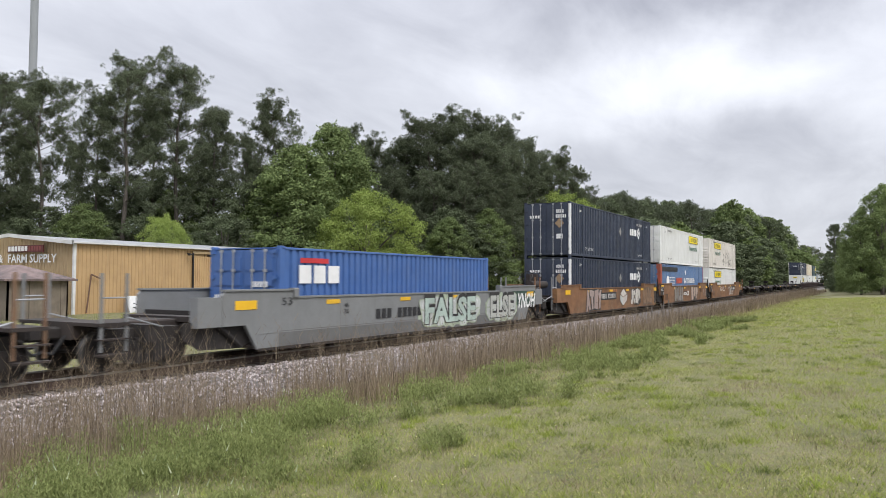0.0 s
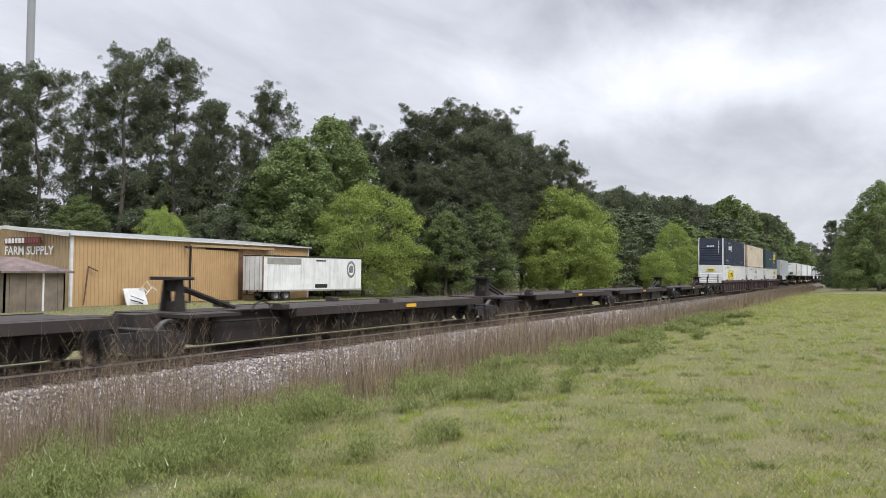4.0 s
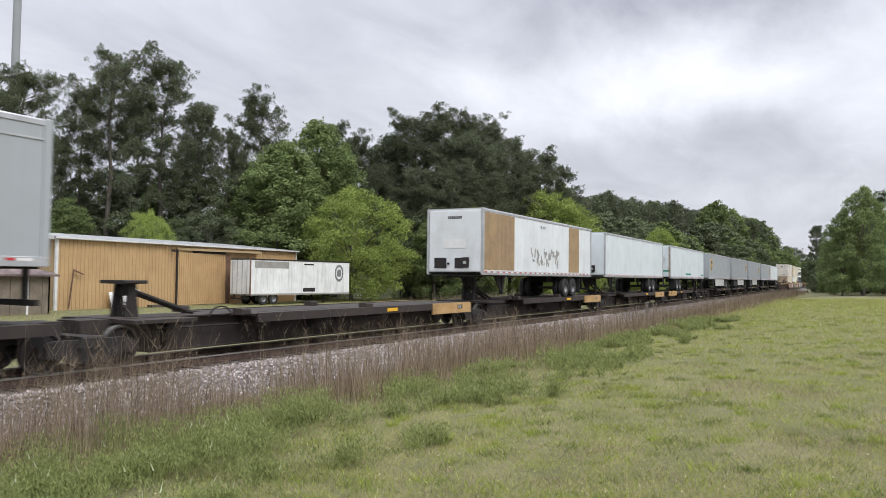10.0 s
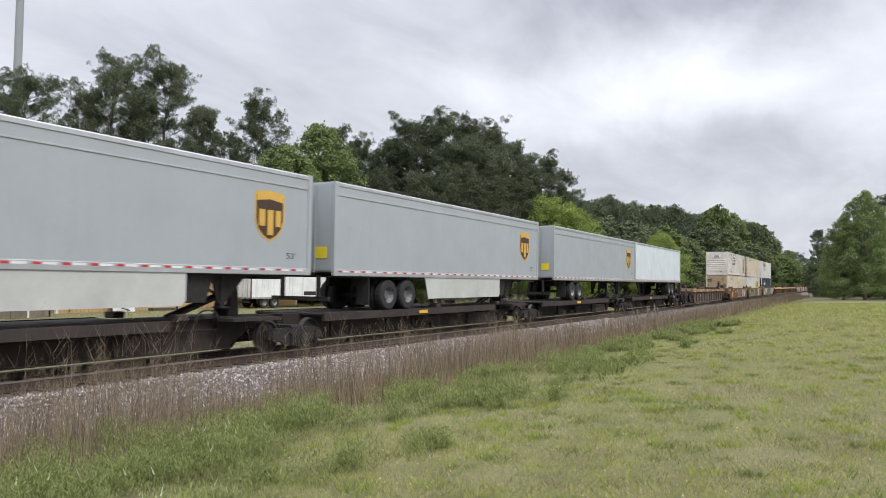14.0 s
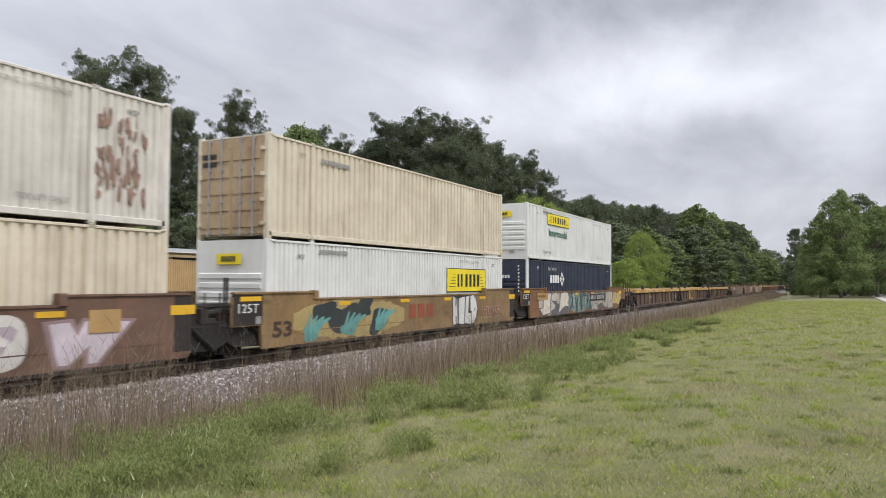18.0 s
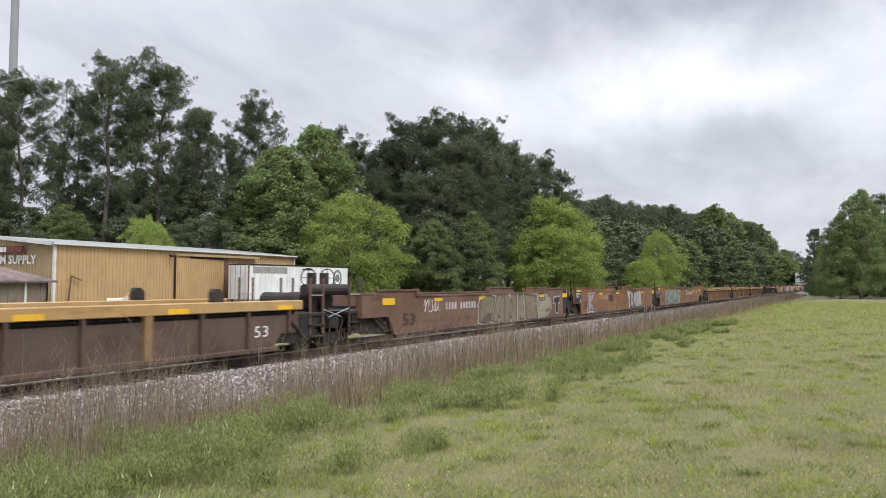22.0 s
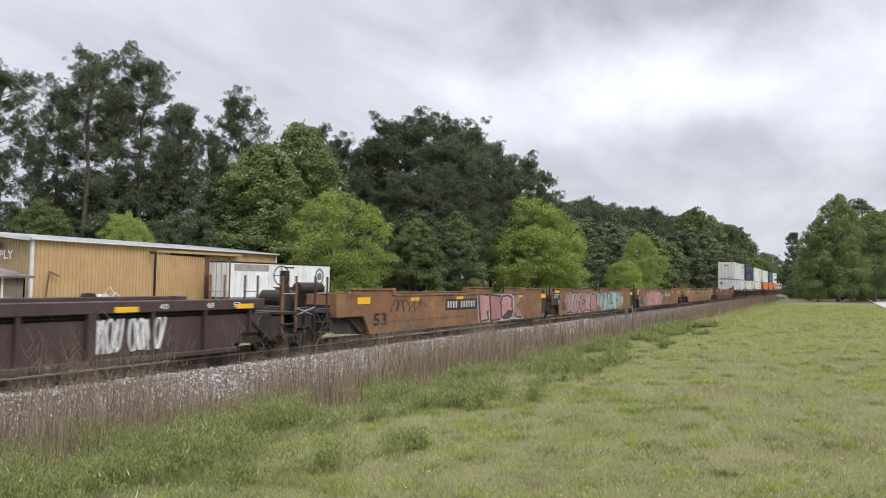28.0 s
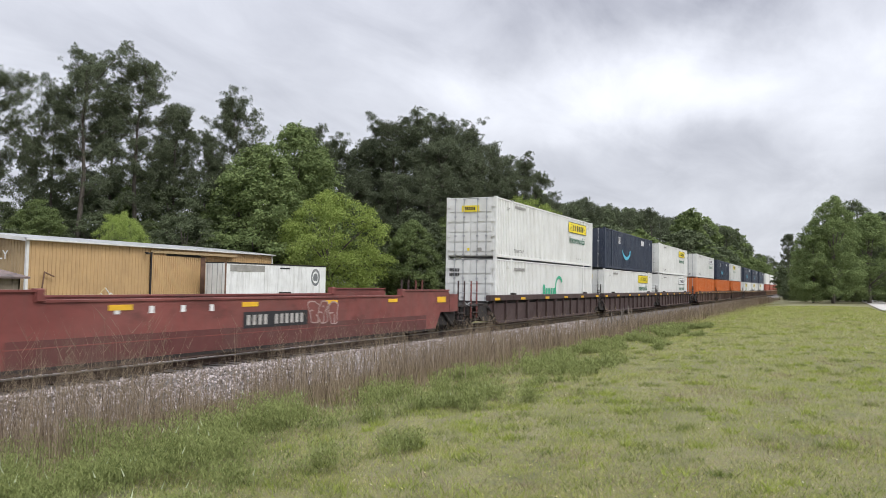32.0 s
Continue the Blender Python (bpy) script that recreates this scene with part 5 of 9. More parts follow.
    part("rear_post", Shape().box(W / 2 - 0.12, W / 2 + 0.05, -0.05, 0.08, zb - 0.1, zt), paint("dark_brown"), old, "rusty rear corner post")
    for k in (0, 1):
        leaf = part("rear_door", Shape().box(-W / 2 + 0.06 + k * 1.24, -W / 2 + 1.26 + k * 1.24, -0.06, 0.0, zb, zt - 0.1), skin, old, "streaked white rear door")
        for j in (0.3, 0.9):
            part("lock_rod", Shape().rod((-W / 2 + 0.06 + k * 1.24 + j, -0.09, zb), (-W / 2 + 0.06 + k * 1.24 + j, -0.09, zt - 0.1), 0.025), GALV, leaf)
    s = Shape()
    for i in range(16):
        a0, a1 = i * math.pi / 8, (i + 1) * math.pi / 8
        s.slab([(L - 1.5 + r * math.cos(a), zb + 1.9 + r * 1.35 * math.sin(a)) for r, a in ((0.62, a0), (0.62, a1), (0.44, a1), (0.44, a0))], W / 2 + 0.01, W / 2 + 0.02)
    part("round_emblem", s.slab(blob(random.Random(3), L - 1.5, zb + 1.9, 0.6, 0.8, 12, 0.1), W / 2 + 0.01, W / 2 + 0.02), surface("faded_emblem", (0.17, 0.18, 0.19), 0.7, vary=0.3, grime=0.5, dirt=(0.4, 0.4, 0.38)), old, "faded dark ring emblem")
    plate(old, "patch", L - 6.4, L - 4.8, zb + 0.15, zb + 0.5, STEEL_DARK, W / 2 + 0.02, "dark patch low on the side")
    plate(old, "scraped_band", 0.5, 4.5, zt - 0.75, zt - 0.2, GREY_MARK, W / 2 + 0.02, "scraped grey band")
    plate(old, "vent_mark", L - 6.3, L - 5.0, zt - 0.42, zt - 0.3, BLACK, W / 2 + 0.02)
    for y in (1.6, 2.8):
        for sx in (-1, 1):
            tyre = part("tyre", Shape().lathe([(-0.15, 0.3), (-0.15, 0.48), (-0.1, 0.52), (0.1, 0.52), (0.15, 0.48), (0.15, 0.3)], 16, (sx * 1.05, y, 0.52)), RUBBER, old, "black tyre")
            part("rim", Shape().lathe([(0.0, 0.0), (0.05, 0.2), (0.12, 0.3)], 12, (sx * 1.05, y, 0.52)), RIM_GREY, tyre)
    for sx in (-1, 1):
        part("landing_leg", Shape().box(sx * 0.8 - 0.06, sx * 0.8 + 0.06, L - 3.2, L - 3.05, 0, zb), STEEL_DARK, old)
    part("rear_bumper", Shape().box(-1.1, 1.1, -0.1, 0, 0.5, 0.62).box(-0.7, -0.6, -0.1, 0, 0.6, zb).box(0.6, 0.7, -0.1, 0, 0.6, zb), STEEL_DARK, old)
    ang = 5.0
    c = Vector((-44.8, 46.8, -0.6)) - Matrix.Rotation(radians(-ang), 3, "Z") @ Vector((W / 2, 0, 0))
    old.matrix_basis = pose(c.x, c.y, -0.6, 0, 0, -ang)
    # small grey shed and boxes further along
    for x, y, w, d, h in ((-53.0, 73.0, 3.0, 2.6, 2.6), (-50.5, 77.0, 2.6, 2.4, 2.2)):
        hut = holder("garden_shed", "small pale grey shed under the trees", "shed")
        part("walls", Shape().box(x - w / 2, x + w / 2, y - d / 2, y + d / 2, -0.6, -0.6 + h), CONCRETE_GREY, hut)
        part("roof", Shape().box(x - w / 2 - 0.2, x + w / 2 + 0.2, y - d / 2 - 0.2, y + d / 2 + 0.2, -0.6 + h, -0.48 + h), STEEL_DARK, hut, "dark flat roof")
    # slender mast beyond the wood
    mast = holder("mast", "tall plain grey steel mast beyond the trees", "mast")
    x, y = spot(-59.66, 210)
    s = Shape()
    for z, r in ((-0.6, 1.15), (40, 1.0), (95, 0.85)):
        s.v += [(x + r * math.cos(a * math.pi / 10), y + r * math.sin(a * math.pi / 10), z) for a in range(20)]
    for k in range(2):
        s.f += [(20 * k + i, 20 * k + (i + 1) % 20, 20 * k + 20 + (i + 1) % 20, 20 * k + 20 + i) for i in range(20)]
    s.f.append(tuple(range(40, 60)))
    part("shaft", s, surface("mast_steel", (0.27, 0.285, 0.30), 0.55, vary=0.06, size=0.2), mast)
    # pale road at the field's far edge
    s = Shape()
    s.v = [(5.6, 152, 0.47), (4.3, 68.6, 0.47), (6.5, 54, 0.47), (40, 34, 0.47), (60, 62, 0.47), (22, 130, 0.47)]
    s.f = [(0, 1, 2, 3, 4, 5)]
    tagged(part("road", s, ROAD_PALE, None), "pale gravel road at the far edge of the field", "road", kind="structure")
    # fallen brushwood in the weeds
    brush = holder("brush_pile", "heap of dry broken branches in the weeds", "branches")
    rng = random.Random(4)
    for i in range(14):
        a, l = rng.uniform(-0.6, 0.9), rng.uniform(0.8, 1.9)
        p = (-9.6 + rng.uniform(-0.5, 0.5), 40.5 + rng.uniform(-1, 1), -0.4)
        part("branch", Shape().rod(p, (p[0] + l * math.sin(a), p[1] + l * 0.5, p[2] + l * rng.uniform(0.2, 0.8)), 0.03, 5), BARK, brush)


build_yard()


# ---- railway vehicles: trucks ----
@functools.lru_cache(None)
def wheel_mesh():
    m = Shape().lathe([(-0.055, 0.10), (-0.03, 0.12), (-0.02, 0.36), (-0.06, 0.40), (-0.06, 0.455), (0.06, 0.44), (0.06, 0.39), (0.0, 0.36), (0.02, 0.14), (0.07, 0.12), (0.07, 0.0)], 20).mesh("wheel")
    m.materials.append(WHEEL_STEEL)
    return m


@functools.lru_cache(None)
def tread_mesh():
    m = Shape().lathe([(-0.063, 0.405), (-0.063, 0.452), (-0.061, 0.458), (0.061, 0.443), (0.063, 0.437), (0.063, 0.405)], 20).mesh("tread")
    m.materials.append(WHEEL_RIM)
    return m


@functools.lru_cache(None)
def side_frame_mesh():
    s = Shape()
    outer = [(-1.12, 0.38), (-0.92, 0.30), (-0.55, 0.28), (-0.36, 0.16), (0.36, 0.16), (0.55, 0.28), (0.92, 0.30), (1.12, 0.38), (1.12, 0.56), (0.80, 0.66), (-0.80, 0.66), (-1.12, 0.56)]
    s.slab(outer, -0.07, 0.07)
    for y in (-0.89, 0.89):
        s.box(0.07, 0.15, y - 0.13, y + 0.13, 0.34, 0.56)
    for i in (-0.2, 0.0, 0.2):
        s.rod((0.10, i, 0.18), (0.10, i, 0.5), 0.07, 8)
    s.box(0.05, 0.12, -0.34, 0.34, 0.5, 0.6)
    m = s.mesh("side_frame")
    m.materials.append(STEEL_DARK)
    return m


@functools.lru_cache(None)
def bolster_mesh():
    s = Shape().soft_box(-1.1, 1.1, -0.22, 0.22, 0.42, 0.72, 0.04).rod((-0.8, -0.89, 0.45), (0.8, -0.89, 0.45), 0.08, 8).rod((-0.8, 0.89, 0.45), (0.8, 0.89, 0.45), 0.08, 8)
    m = s.mesh("bolster")
    m.materials.append(STEEL_DARK)
    return m


def truck(car, y):
    """A two-axle truck under a car, at y along it."""
    t = part("truck", bolster_mesh(), None, car, "dark two-axle truck")
    t.location = (0, y, 0)
    for sx in (-1, 1):
        f = part("side_frame", side_frame_mesh(), None, t)
        f.location = (sx * 1.0, 0, 0)
        if sx < 0:
            f.rotation_euler = (0, 0, math.pi)
        for wy in (-0.89, 0.89):
            w = part("wheel", wheel_mesh(), None, t)
            w.location = (sx * 0.765, wy, 0.445)
            if sx < 0:
                w.rotation_euler = (0, 0, math.pi)
            r = part("wheel_tread", tread_mesh(), None, t)
            r.location, r.rotation_euler = w.location, w.rotation_euler


def ladder(car, y, x, z0, z1, material, wide=0.42):
    s = Shape().rod((x, y, z0), (x, y, z1), 0.02, 5).rod((x, y + wide, z0), (x, y + wide, z1), 0.02, 5)
    l = part("ladder", s, material, car, "steel end ladder")
    n = max(2, int((z1 - z0) / 0.36))
    for i in range(n):
        z = z0 + (i + 0.4) * (z1 - z0) / n
        part("rung", Shape().rod((x, y, z), (x, y + wide, z), 0.014, 5), material, l)


def end_works(car, y, way, colour, outer, brake=False):
    """Platform, posts and steps over a truck; way is the direction out of the well, outer an end with a coupler."""
    reach = 3.1 if outer else 1.15
    ty = y + way * (1.75 if outer else 0.95)
    # cross web, and two long dark blocks added to keep the truck space in shade
    part("bolster_web", Shape().box(-1.28, 1.28, ty - 0.16, ty + 0.16, 0.62, 1.0).box(-0.95, -0.45, ty - 1.0, ty + 1.0, 0.5, 0.92).box(0.45, 0.95, ty - 1.0, ty + 1.0, 0.5, 0.92), STEEL_DARK, car)
    a, b = sorted((y, y + way * reach))
    part("end_platform", Shape().soft_box(-0.55, 0.55, a, b, 0.72, 1.05, 0.03).box(-1.38, 1.38, min(y, y + way * 0.5), max(y, y + way * 0.5), 0.98, 1.10), paint("deck"), car)
    if not outer:
        part("link_beam", Shape().box(-1.3, 1.3, min(y + way * 0.1, y + way * 0.34), max(y + way * 0.1, y + way * 0.34), 1.05, 1.34), paint("deck"), car)
        ladder(car, y + (-0.42 if way > 0 else -1.2), 1.50, 0.72, 1.72, paint("deck"))
        part("brake_rigging", Shape().box(-1.25, 1.25, min(y + way * 0.4, y + way * 1.0), max(y + way * 0.4, y + way * 1.0), 0.72, 0.95).rod((1.2, y + way * 0.1, 1.2), (1.2, y + way * 1.1, 1.25), 0.09, 8).rod((0.9, y + way * 0.2, 1.36), (0.9, y + way * 1.1, 1.36), 0.1, 8), STEEL_DARK, car)
        part("hand_post", Shape().box(1.33, 1.37, y + way * 0.9 - 0.022, y + way * 0.9 + 0.022, 0.95, 2.1), paint("deck"), car, "upright hand post")
        part("hand_post", Shape().box(-1.37, -1.33, y + way * 0.9 - 0.022, y + way * 0.9 + 0.022, 0.95, 2.1), paint("deck"), car, "upright hand post")
        return
    tip = y + way * reach
    part("walkway", Shape().box(-1.4, 1.4, min(tip, tip - way * 0.75), max(tip, tip - way * 0.75), 1.02, 1.09), paint("deck"), car, "steel grating walkway")
    for sx in (-1, 1):
        for k in (0.08, 0.66):
            yy = tip - way * k
            part("hand_post", Shape().box(sx * 1.36 - 0.025, sx * 1.36 + 0.025, yy - 0.025, yy + 0.025, 0.5, 2.1), colour, car, "upright hand post")
        part("handrail", Shape().rod((sx * 1.36, tip - way * 0.08, 1.6), (sx * 1.36, tip - way * 0.66, 1.6), 0.018, 5).rod((sx * 1.36, tip - way * 0.66, 1.2), (sx * 1.3, tip - way * 1.6, 0.95), 0.018, 5), GALV, car)
        part("step", Shape().box(sx * 1.36 - 0.12, sx * 1.36 + 0.12, min(tip - way * 0.66, tip), max(tip - way * 0.66, tip), 0.42, 0.46)
             .box(sx * 1.36 - 0.1, sx * 1.36 + 0.1, min(tip - way * 0.66, tip), max(tip - way * 0.66, tip), 0.74, 0.77), paint("deck"), car)
    part("coupler", Shape().soft_box(-0.14, 0.14, min(tip, tip + way * 0.5), max(tip, tip + way * 0.5), 0.72, 0.98, 0.04).soft_box(-0.22, 0.22, min(tip + way * 0.3, tip + way * 0.55), max(tip + way * 0.3, tip + way * 0.55), 0.7, 1.0, 0.05), STEEL_DARK, car)
    part("air_hose", Shape().rod((0.3, tip, 0.8), (0.35, tip + way * 0.3, 0.45), 0.03).rod((0.35, tip + way * 0.3, 0.45), (0.3, tip + way * 0.55, 0.5), 0.03), RUBBER, car)
    if brake:
        stand = part("brake_stand", Shape().box(0.55, 0.75, tip - way * 1.0 - 0.1, tip - way * 1.0 + 0.1, 1.05, 2.25).slab(
            [(tip - way * 1.1, 1.1), (tip - way * 1.9, 1.1), (tip - way * 1.2, 2.0)][::(1 if way < 0 else -1)], 0.4, 0.46), paint("deck"), car, "dark brake stand")
        wheel = Shape()
        c = Vector((0.65, tip - way * 0.85, 2.1))
        ring = [c + Vector((0.28 * math.cos(i * math.pi / 8), 0, 0.28 * math.sin(i * math.pi / 8))) for i in range(16)]
        for i in range(16):
            wheel.rod(ring[i], ring[(i + 1) % 16], 0.018, 4)
        for i in range(0, 16, 4):
            wheel.rod(c, ring[i], 0.012, 4)
        part("brake_wheel", wheel, STEEL_DARK, stand)
        part("air_reservoir", Shape().rod((-0.9, tip - way * 1.9, 1.42), (0.6, tip - way * 1.9, 1.42), 0.24, 14), paint("deck"), car, "cylindrical air reservoir")
        part("air_reservoir", Shape().rod((0.95, tip - way * 1.2, 1.75), (0.95, tip - way * 2.3, 1.75), 0.17, 12), paint("deck"), car, "cylindrical air reservoir")


def well_car(o0, o1, style, colour, label, low="link", high="link", trim=None, marks=True, number=0, group="well cars"):
    """One platform of a double-stack well car; its side walls reach from o0 to o1. low and high: outer, brake or link ends."""
    n = o1 - o0
    col = paint(colour)
    car = holder("well_car", label, "freight car", group)
    X = 1.50
    if style == "smooth":
        y0, y1 = (-0.8 if low == "link" else 0.0), (n - 0.45 if high == "link" else n)
        foot = [(y0, 0.86), (0.24, 0.86), (0.30, 0.24)] if low == "link" else [(0.0, 0.86), (0.75, 0.86), (1.15, 0.24)]
        foot += [(y1 - 0.12, 0.24), (y1, 0.36)] if high == "link" else [(n - 1.15, 0.24), (n - 0.75, 0.86), (n, 0.86)]
        outline = foot + [(y1, 1.58), (y1 - 0.1, 1.70), (n - 3.6, 1.70), (n - 3.8, 1.50), (2.6, 1.50), (2.4, 1.70), (y0 + 0.1, 1.70), (y0, 1.58)]
        for sx in (-1, 1):
            part("side_wall", Shape().slab(outline, sx * X - 0.05, sx * X + 0.05), col, car, "smooth steel side wall")
            lip = Shape().box(sx * X - 0.11, sx * X + 0.08, 2.6, n - 3.8, 1.49, 1.54).box(sx * X - 0.11, sx * X + 0.09, y0 + 0.05, 2.5, 1.69, 1.735).box(sx * X - 0.11, sx * X + 0.09, n - 3.7, y1 - 0.05, 1.69, 1.735)
            part("top_flange", lip, trim and paint(trim) or col, car)
            part("side_crease", Shape().box(*sorted((sx * (X + 0.05), sx * (X + 0.06))), 1.2, n - 1.25, 0.615, 0.64), col, car)
            part("bottom_flange", Shape().box(sx * X - 0.1, sx * X + 0.07, 1.2, n - 1.2, 0.19, 0.26), paint("deck"), car)
            for y in (2.52, n - 3.72):
                part("guide_lug", Shape().soft_box(sx * X - 0.1, sx * X + 0.11, y - 0.09, y + 0.09, 1.5, 1.76, 0.02), col, car)
        part("end_box", Shape().box(1.30, 1.56, -0.75, -0.02, 0.86, 1.55), col, car) if low != "link" else None
        part("end_box", Shape().box(1.30, 1.56, n + 0.02, n + 0.75, 0.86, 1.55), col, car) if high != "link" else None
    else:
        top = trim and paint(trim) or col
        tall = 1.0 if trim else 0.3
        for sx in (-1, 1):
            x0, x1 = sorted((sx * 1.36, sx * 1.42))
            part("side_panel", Shape().slab([(0, 0.6), (0.7, 0.6), (1.0, 0.22), (n - 1.0, 0.22), (n - 0.7, 0.6), (n, 0.6), (n, 1.09), (0, 1.09)], x0, x1), col, car, "ribbed steel side panel")
            # added near-black plate: stands in for the shade inside the slot under the chord
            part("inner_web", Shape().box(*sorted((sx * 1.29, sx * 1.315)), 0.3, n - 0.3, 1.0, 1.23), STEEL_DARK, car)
            part("slot_rod", Shape().rod((sx * 1.39, 0.1, 1.155), (sx * 1.39, n - 0.1, 1.155), 0.016, 5), STEEL_DARK, car)
            x0, x1 = sorted((sx * 1.30, sx * 1.53))
            part("top_chord", Shape().soft_box(x0, x1, -0.05, n + 0.05, 1.22, 1.48, 0.02), top, car, "box-section top chord")
            part("bottom_sill", Shape().soft_box(x0, x1, 0.9, n - 0.9, 0.16, 0.28, 0.02), col, car)
            for y in (3.0, n - 3.0):
                part("container_guide", Shape().slab([(y - 0.17, 1.475), (y + 0.17, 1.475), (y + 0.15, 1.48 + 0.22 * tall), (y + 0.04, 1.48 + 0.32 * tall), (y - 0.10, 1.48 + 0.32 * tall), (y - 0.15, 1.48 + 0.24 * tall)], *sorted((sx * 1.315, sx * 1.50))), paint("deck") if colour in ("maroon", "rib_brown") else col, car, "upright container guide")
        count = 12
        thin = rib_mesh(0.07, 0.10, colour)
        thick = rib_mesh(0.20, 0.12, "tan_brown" if trim == "yellow" else colour)
        for sx in (-1, 1):
            for i in range(count + 1):
                y = 0.45 + i * (n - 0.9) / count
                r = part("rib", thick if i in (3, 6, 9) else thin, None, car)
                r.location = (sx * 1.42, y, 0)
                if sx < 0:
                    r.rotation_euler = (0, 0, math.pi)
                if not 0.9 < y < n - 0.9:
                    r.scale = (1, 1, 0.62)
                    r.location[2] = 0.47
    for y, w in ((2.0, 0.4), (n / 4, 0.2), (n / 2, 0.4), (3 * n / 4, 0.2), (n - 2.0, 0.4)):
        part("floor_beam", Shape().box(-1.3, 1.3, y - w, y + w, 0.2, 0.29), paint("deck"), car)
    if style == "smooth" and low == "link":
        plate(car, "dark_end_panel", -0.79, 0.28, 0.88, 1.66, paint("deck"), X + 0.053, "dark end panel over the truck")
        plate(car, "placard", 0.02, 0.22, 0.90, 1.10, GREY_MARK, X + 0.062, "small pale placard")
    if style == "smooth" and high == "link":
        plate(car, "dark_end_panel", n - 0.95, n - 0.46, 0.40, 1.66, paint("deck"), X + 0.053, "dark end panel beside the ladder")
    # added dark sheets close the space over the trucks, in place of its shade; braces beside
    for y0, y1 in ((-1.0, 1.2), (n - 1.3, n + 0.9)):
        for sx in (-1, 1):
            part("end_web", Shape().slab([(y0, 0.62), (y0 + 0.5, 0.34), (y1 - 0.4, 0.30), (y1, 0.5), (y1, 0.98), (y0, 0.98)], *sorted((sx * 1.31, sx * 1.36))), STEEL_DARK, car, "added dark sheet standing in for the shade over the truck")
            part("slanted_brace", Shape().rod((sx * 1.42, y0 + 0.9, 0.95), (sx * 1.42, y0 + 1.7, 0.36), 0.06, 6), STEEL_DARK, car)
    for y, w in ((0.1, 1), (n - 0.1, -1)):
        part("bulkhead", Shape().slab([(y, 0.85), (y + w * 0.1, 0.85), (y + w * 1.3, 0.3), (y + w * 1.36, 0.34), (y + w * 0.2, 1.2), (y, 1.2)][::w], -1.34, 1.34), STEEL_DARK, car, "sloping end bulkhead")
    for end, y, w in ((low, 0.0, -1), (high, n, 1)):
        end_works(car, y, w, col, end != "link", end == "brake")
    truck(car, -1.75 if low != "link" else -0.95) if low != "none" else None
    if high != "link":
        truck(car, n + 1.75)
    if marks:
        xs = (X + 0.06) if style == "smooth" else 1.537
        zt = 1.36 if style == "smooth" else 1.30
        for f in (0.04, 0.22, 0.42, 0.6, 0.78, 0.965):
            y = f * n
            big = style == "smooth" and f in (0.04, 0.965)
            if big and f < 0.1 and low == "link":
                plate(car, "reflector", -0.55, 0.22, 1.50, 1.62, YELLOW_MARK, xs, "yellow reflective strip")
                continue
            if big and f > 0.9 and high == "link":
                y = n - 0.70
            plate(car, "reflector", y - (0.36 if big else 0.3), y + (0.36 if big else 0.3), zt - (0.12 if big else 0.06), zt + (0.10 if big else 0.06), YELLOW_MARK, xs, "yellow reflective strip")
    return rolling(car, o0)


@functools.lru_cache(None)
def rib_mesh(wide, deep, colour):
    m = Shape().slab([(-wide / 2, 0.26), (wide / 2, 0.26), (wide / 2, 1.23), (-wide / 2, 1.23)], -0.01, deep).mesh("rib")
    m.materials.append(paint(colour))
    return m


def on_side(car, text, y, z, high, material=None, x=1.56, **more):
    return write(car, text, y, z, high, material or WHITE, x, **more)


def number_board(car, y, z, wide, high, x, board=True, material=None):
    """Reporting marks: plain bars, on a black board or straight on the paint."""
    if board:
        plate(car, "number_board", y - 0.12, y + wide + 0.12, z - 0.08, z + high + 0.08, BLACK, x, "black number board")
    bars(car, 11, y, z, wide, high, material or WORN_WHITE, x + 0.006, skip=(4,), gap=0.42)


@functools.lru_cache(None)
def spray(r, g, b):
    return surface("spray_paint", (r, g, b), 0.55, vary=0.18, size=1.2, grime=0.25)


def ribbon(path, grow):
    """The outline of a bowed stroke with round ends; path: centres and radii."""
    left, right = [], []
    for i, (y, z, r) in enumerate(path):
        a, b = path[max(0, i - 1)], path[min(len(path) - 1, i + 1)]
        d = math.atan2(b[1] - a[1], b[0] - a[0]) + math.pi / 2
        left.append((y + (r + grow) * math.cos(d), z + (r + grow) * math.sin(d)))
        right.append((y - (r + grow) * math.cos(d), z - (r + grow) * math.sin(d)))

    def cap(i, j):
        y, z, r = path[i]
        d = math.atan2(z - path[j][1], y - path[j][0])
        return [(y + (r + grow) * math.cos(d + k), z + (r + grow) * math.sin(d + k)) for k in (-0.8, 0.0, 0.8)]
    return right + cap(-1, -2) + left[::-1] + cap(0, 1)


def sprayed_ground(car, y0, y1, z0, z1, colour, seed, x=1.556, name="graffiti", slant=0.0):
    """A ragged ground of one sprayed colour."""
    rng = random.Random(seed)
    mid, high, k, pts, low = (z0 + z1) / 2, z1 - z0, 26, [], []
    for i in range(k + 1):
        u = i / k
        yy = y0 - 0.15 + (y1 - y0 + 0.3) * u
        rim = math.sin(math.pi * min(max(u, 0.02), 0.98)) ** 0.35
        pts.append((yy + slant, min(1.48, mid + high * 0.52 * rim * rng.uniform(0.82, 1.06))))
        low.append((yy - slant, max(0.27, mid - high * 0.52 * rim * rng.uniform(0.82, 1.06))))
    s = Shape()
    for i in range(k):
        s.slab([low[i], low[i + 1], pts[i + 1], pts[i]], x - 0.002, x + 0.001)
    return part(name, s, spray(*colour), car, "sprayed colour cloud")


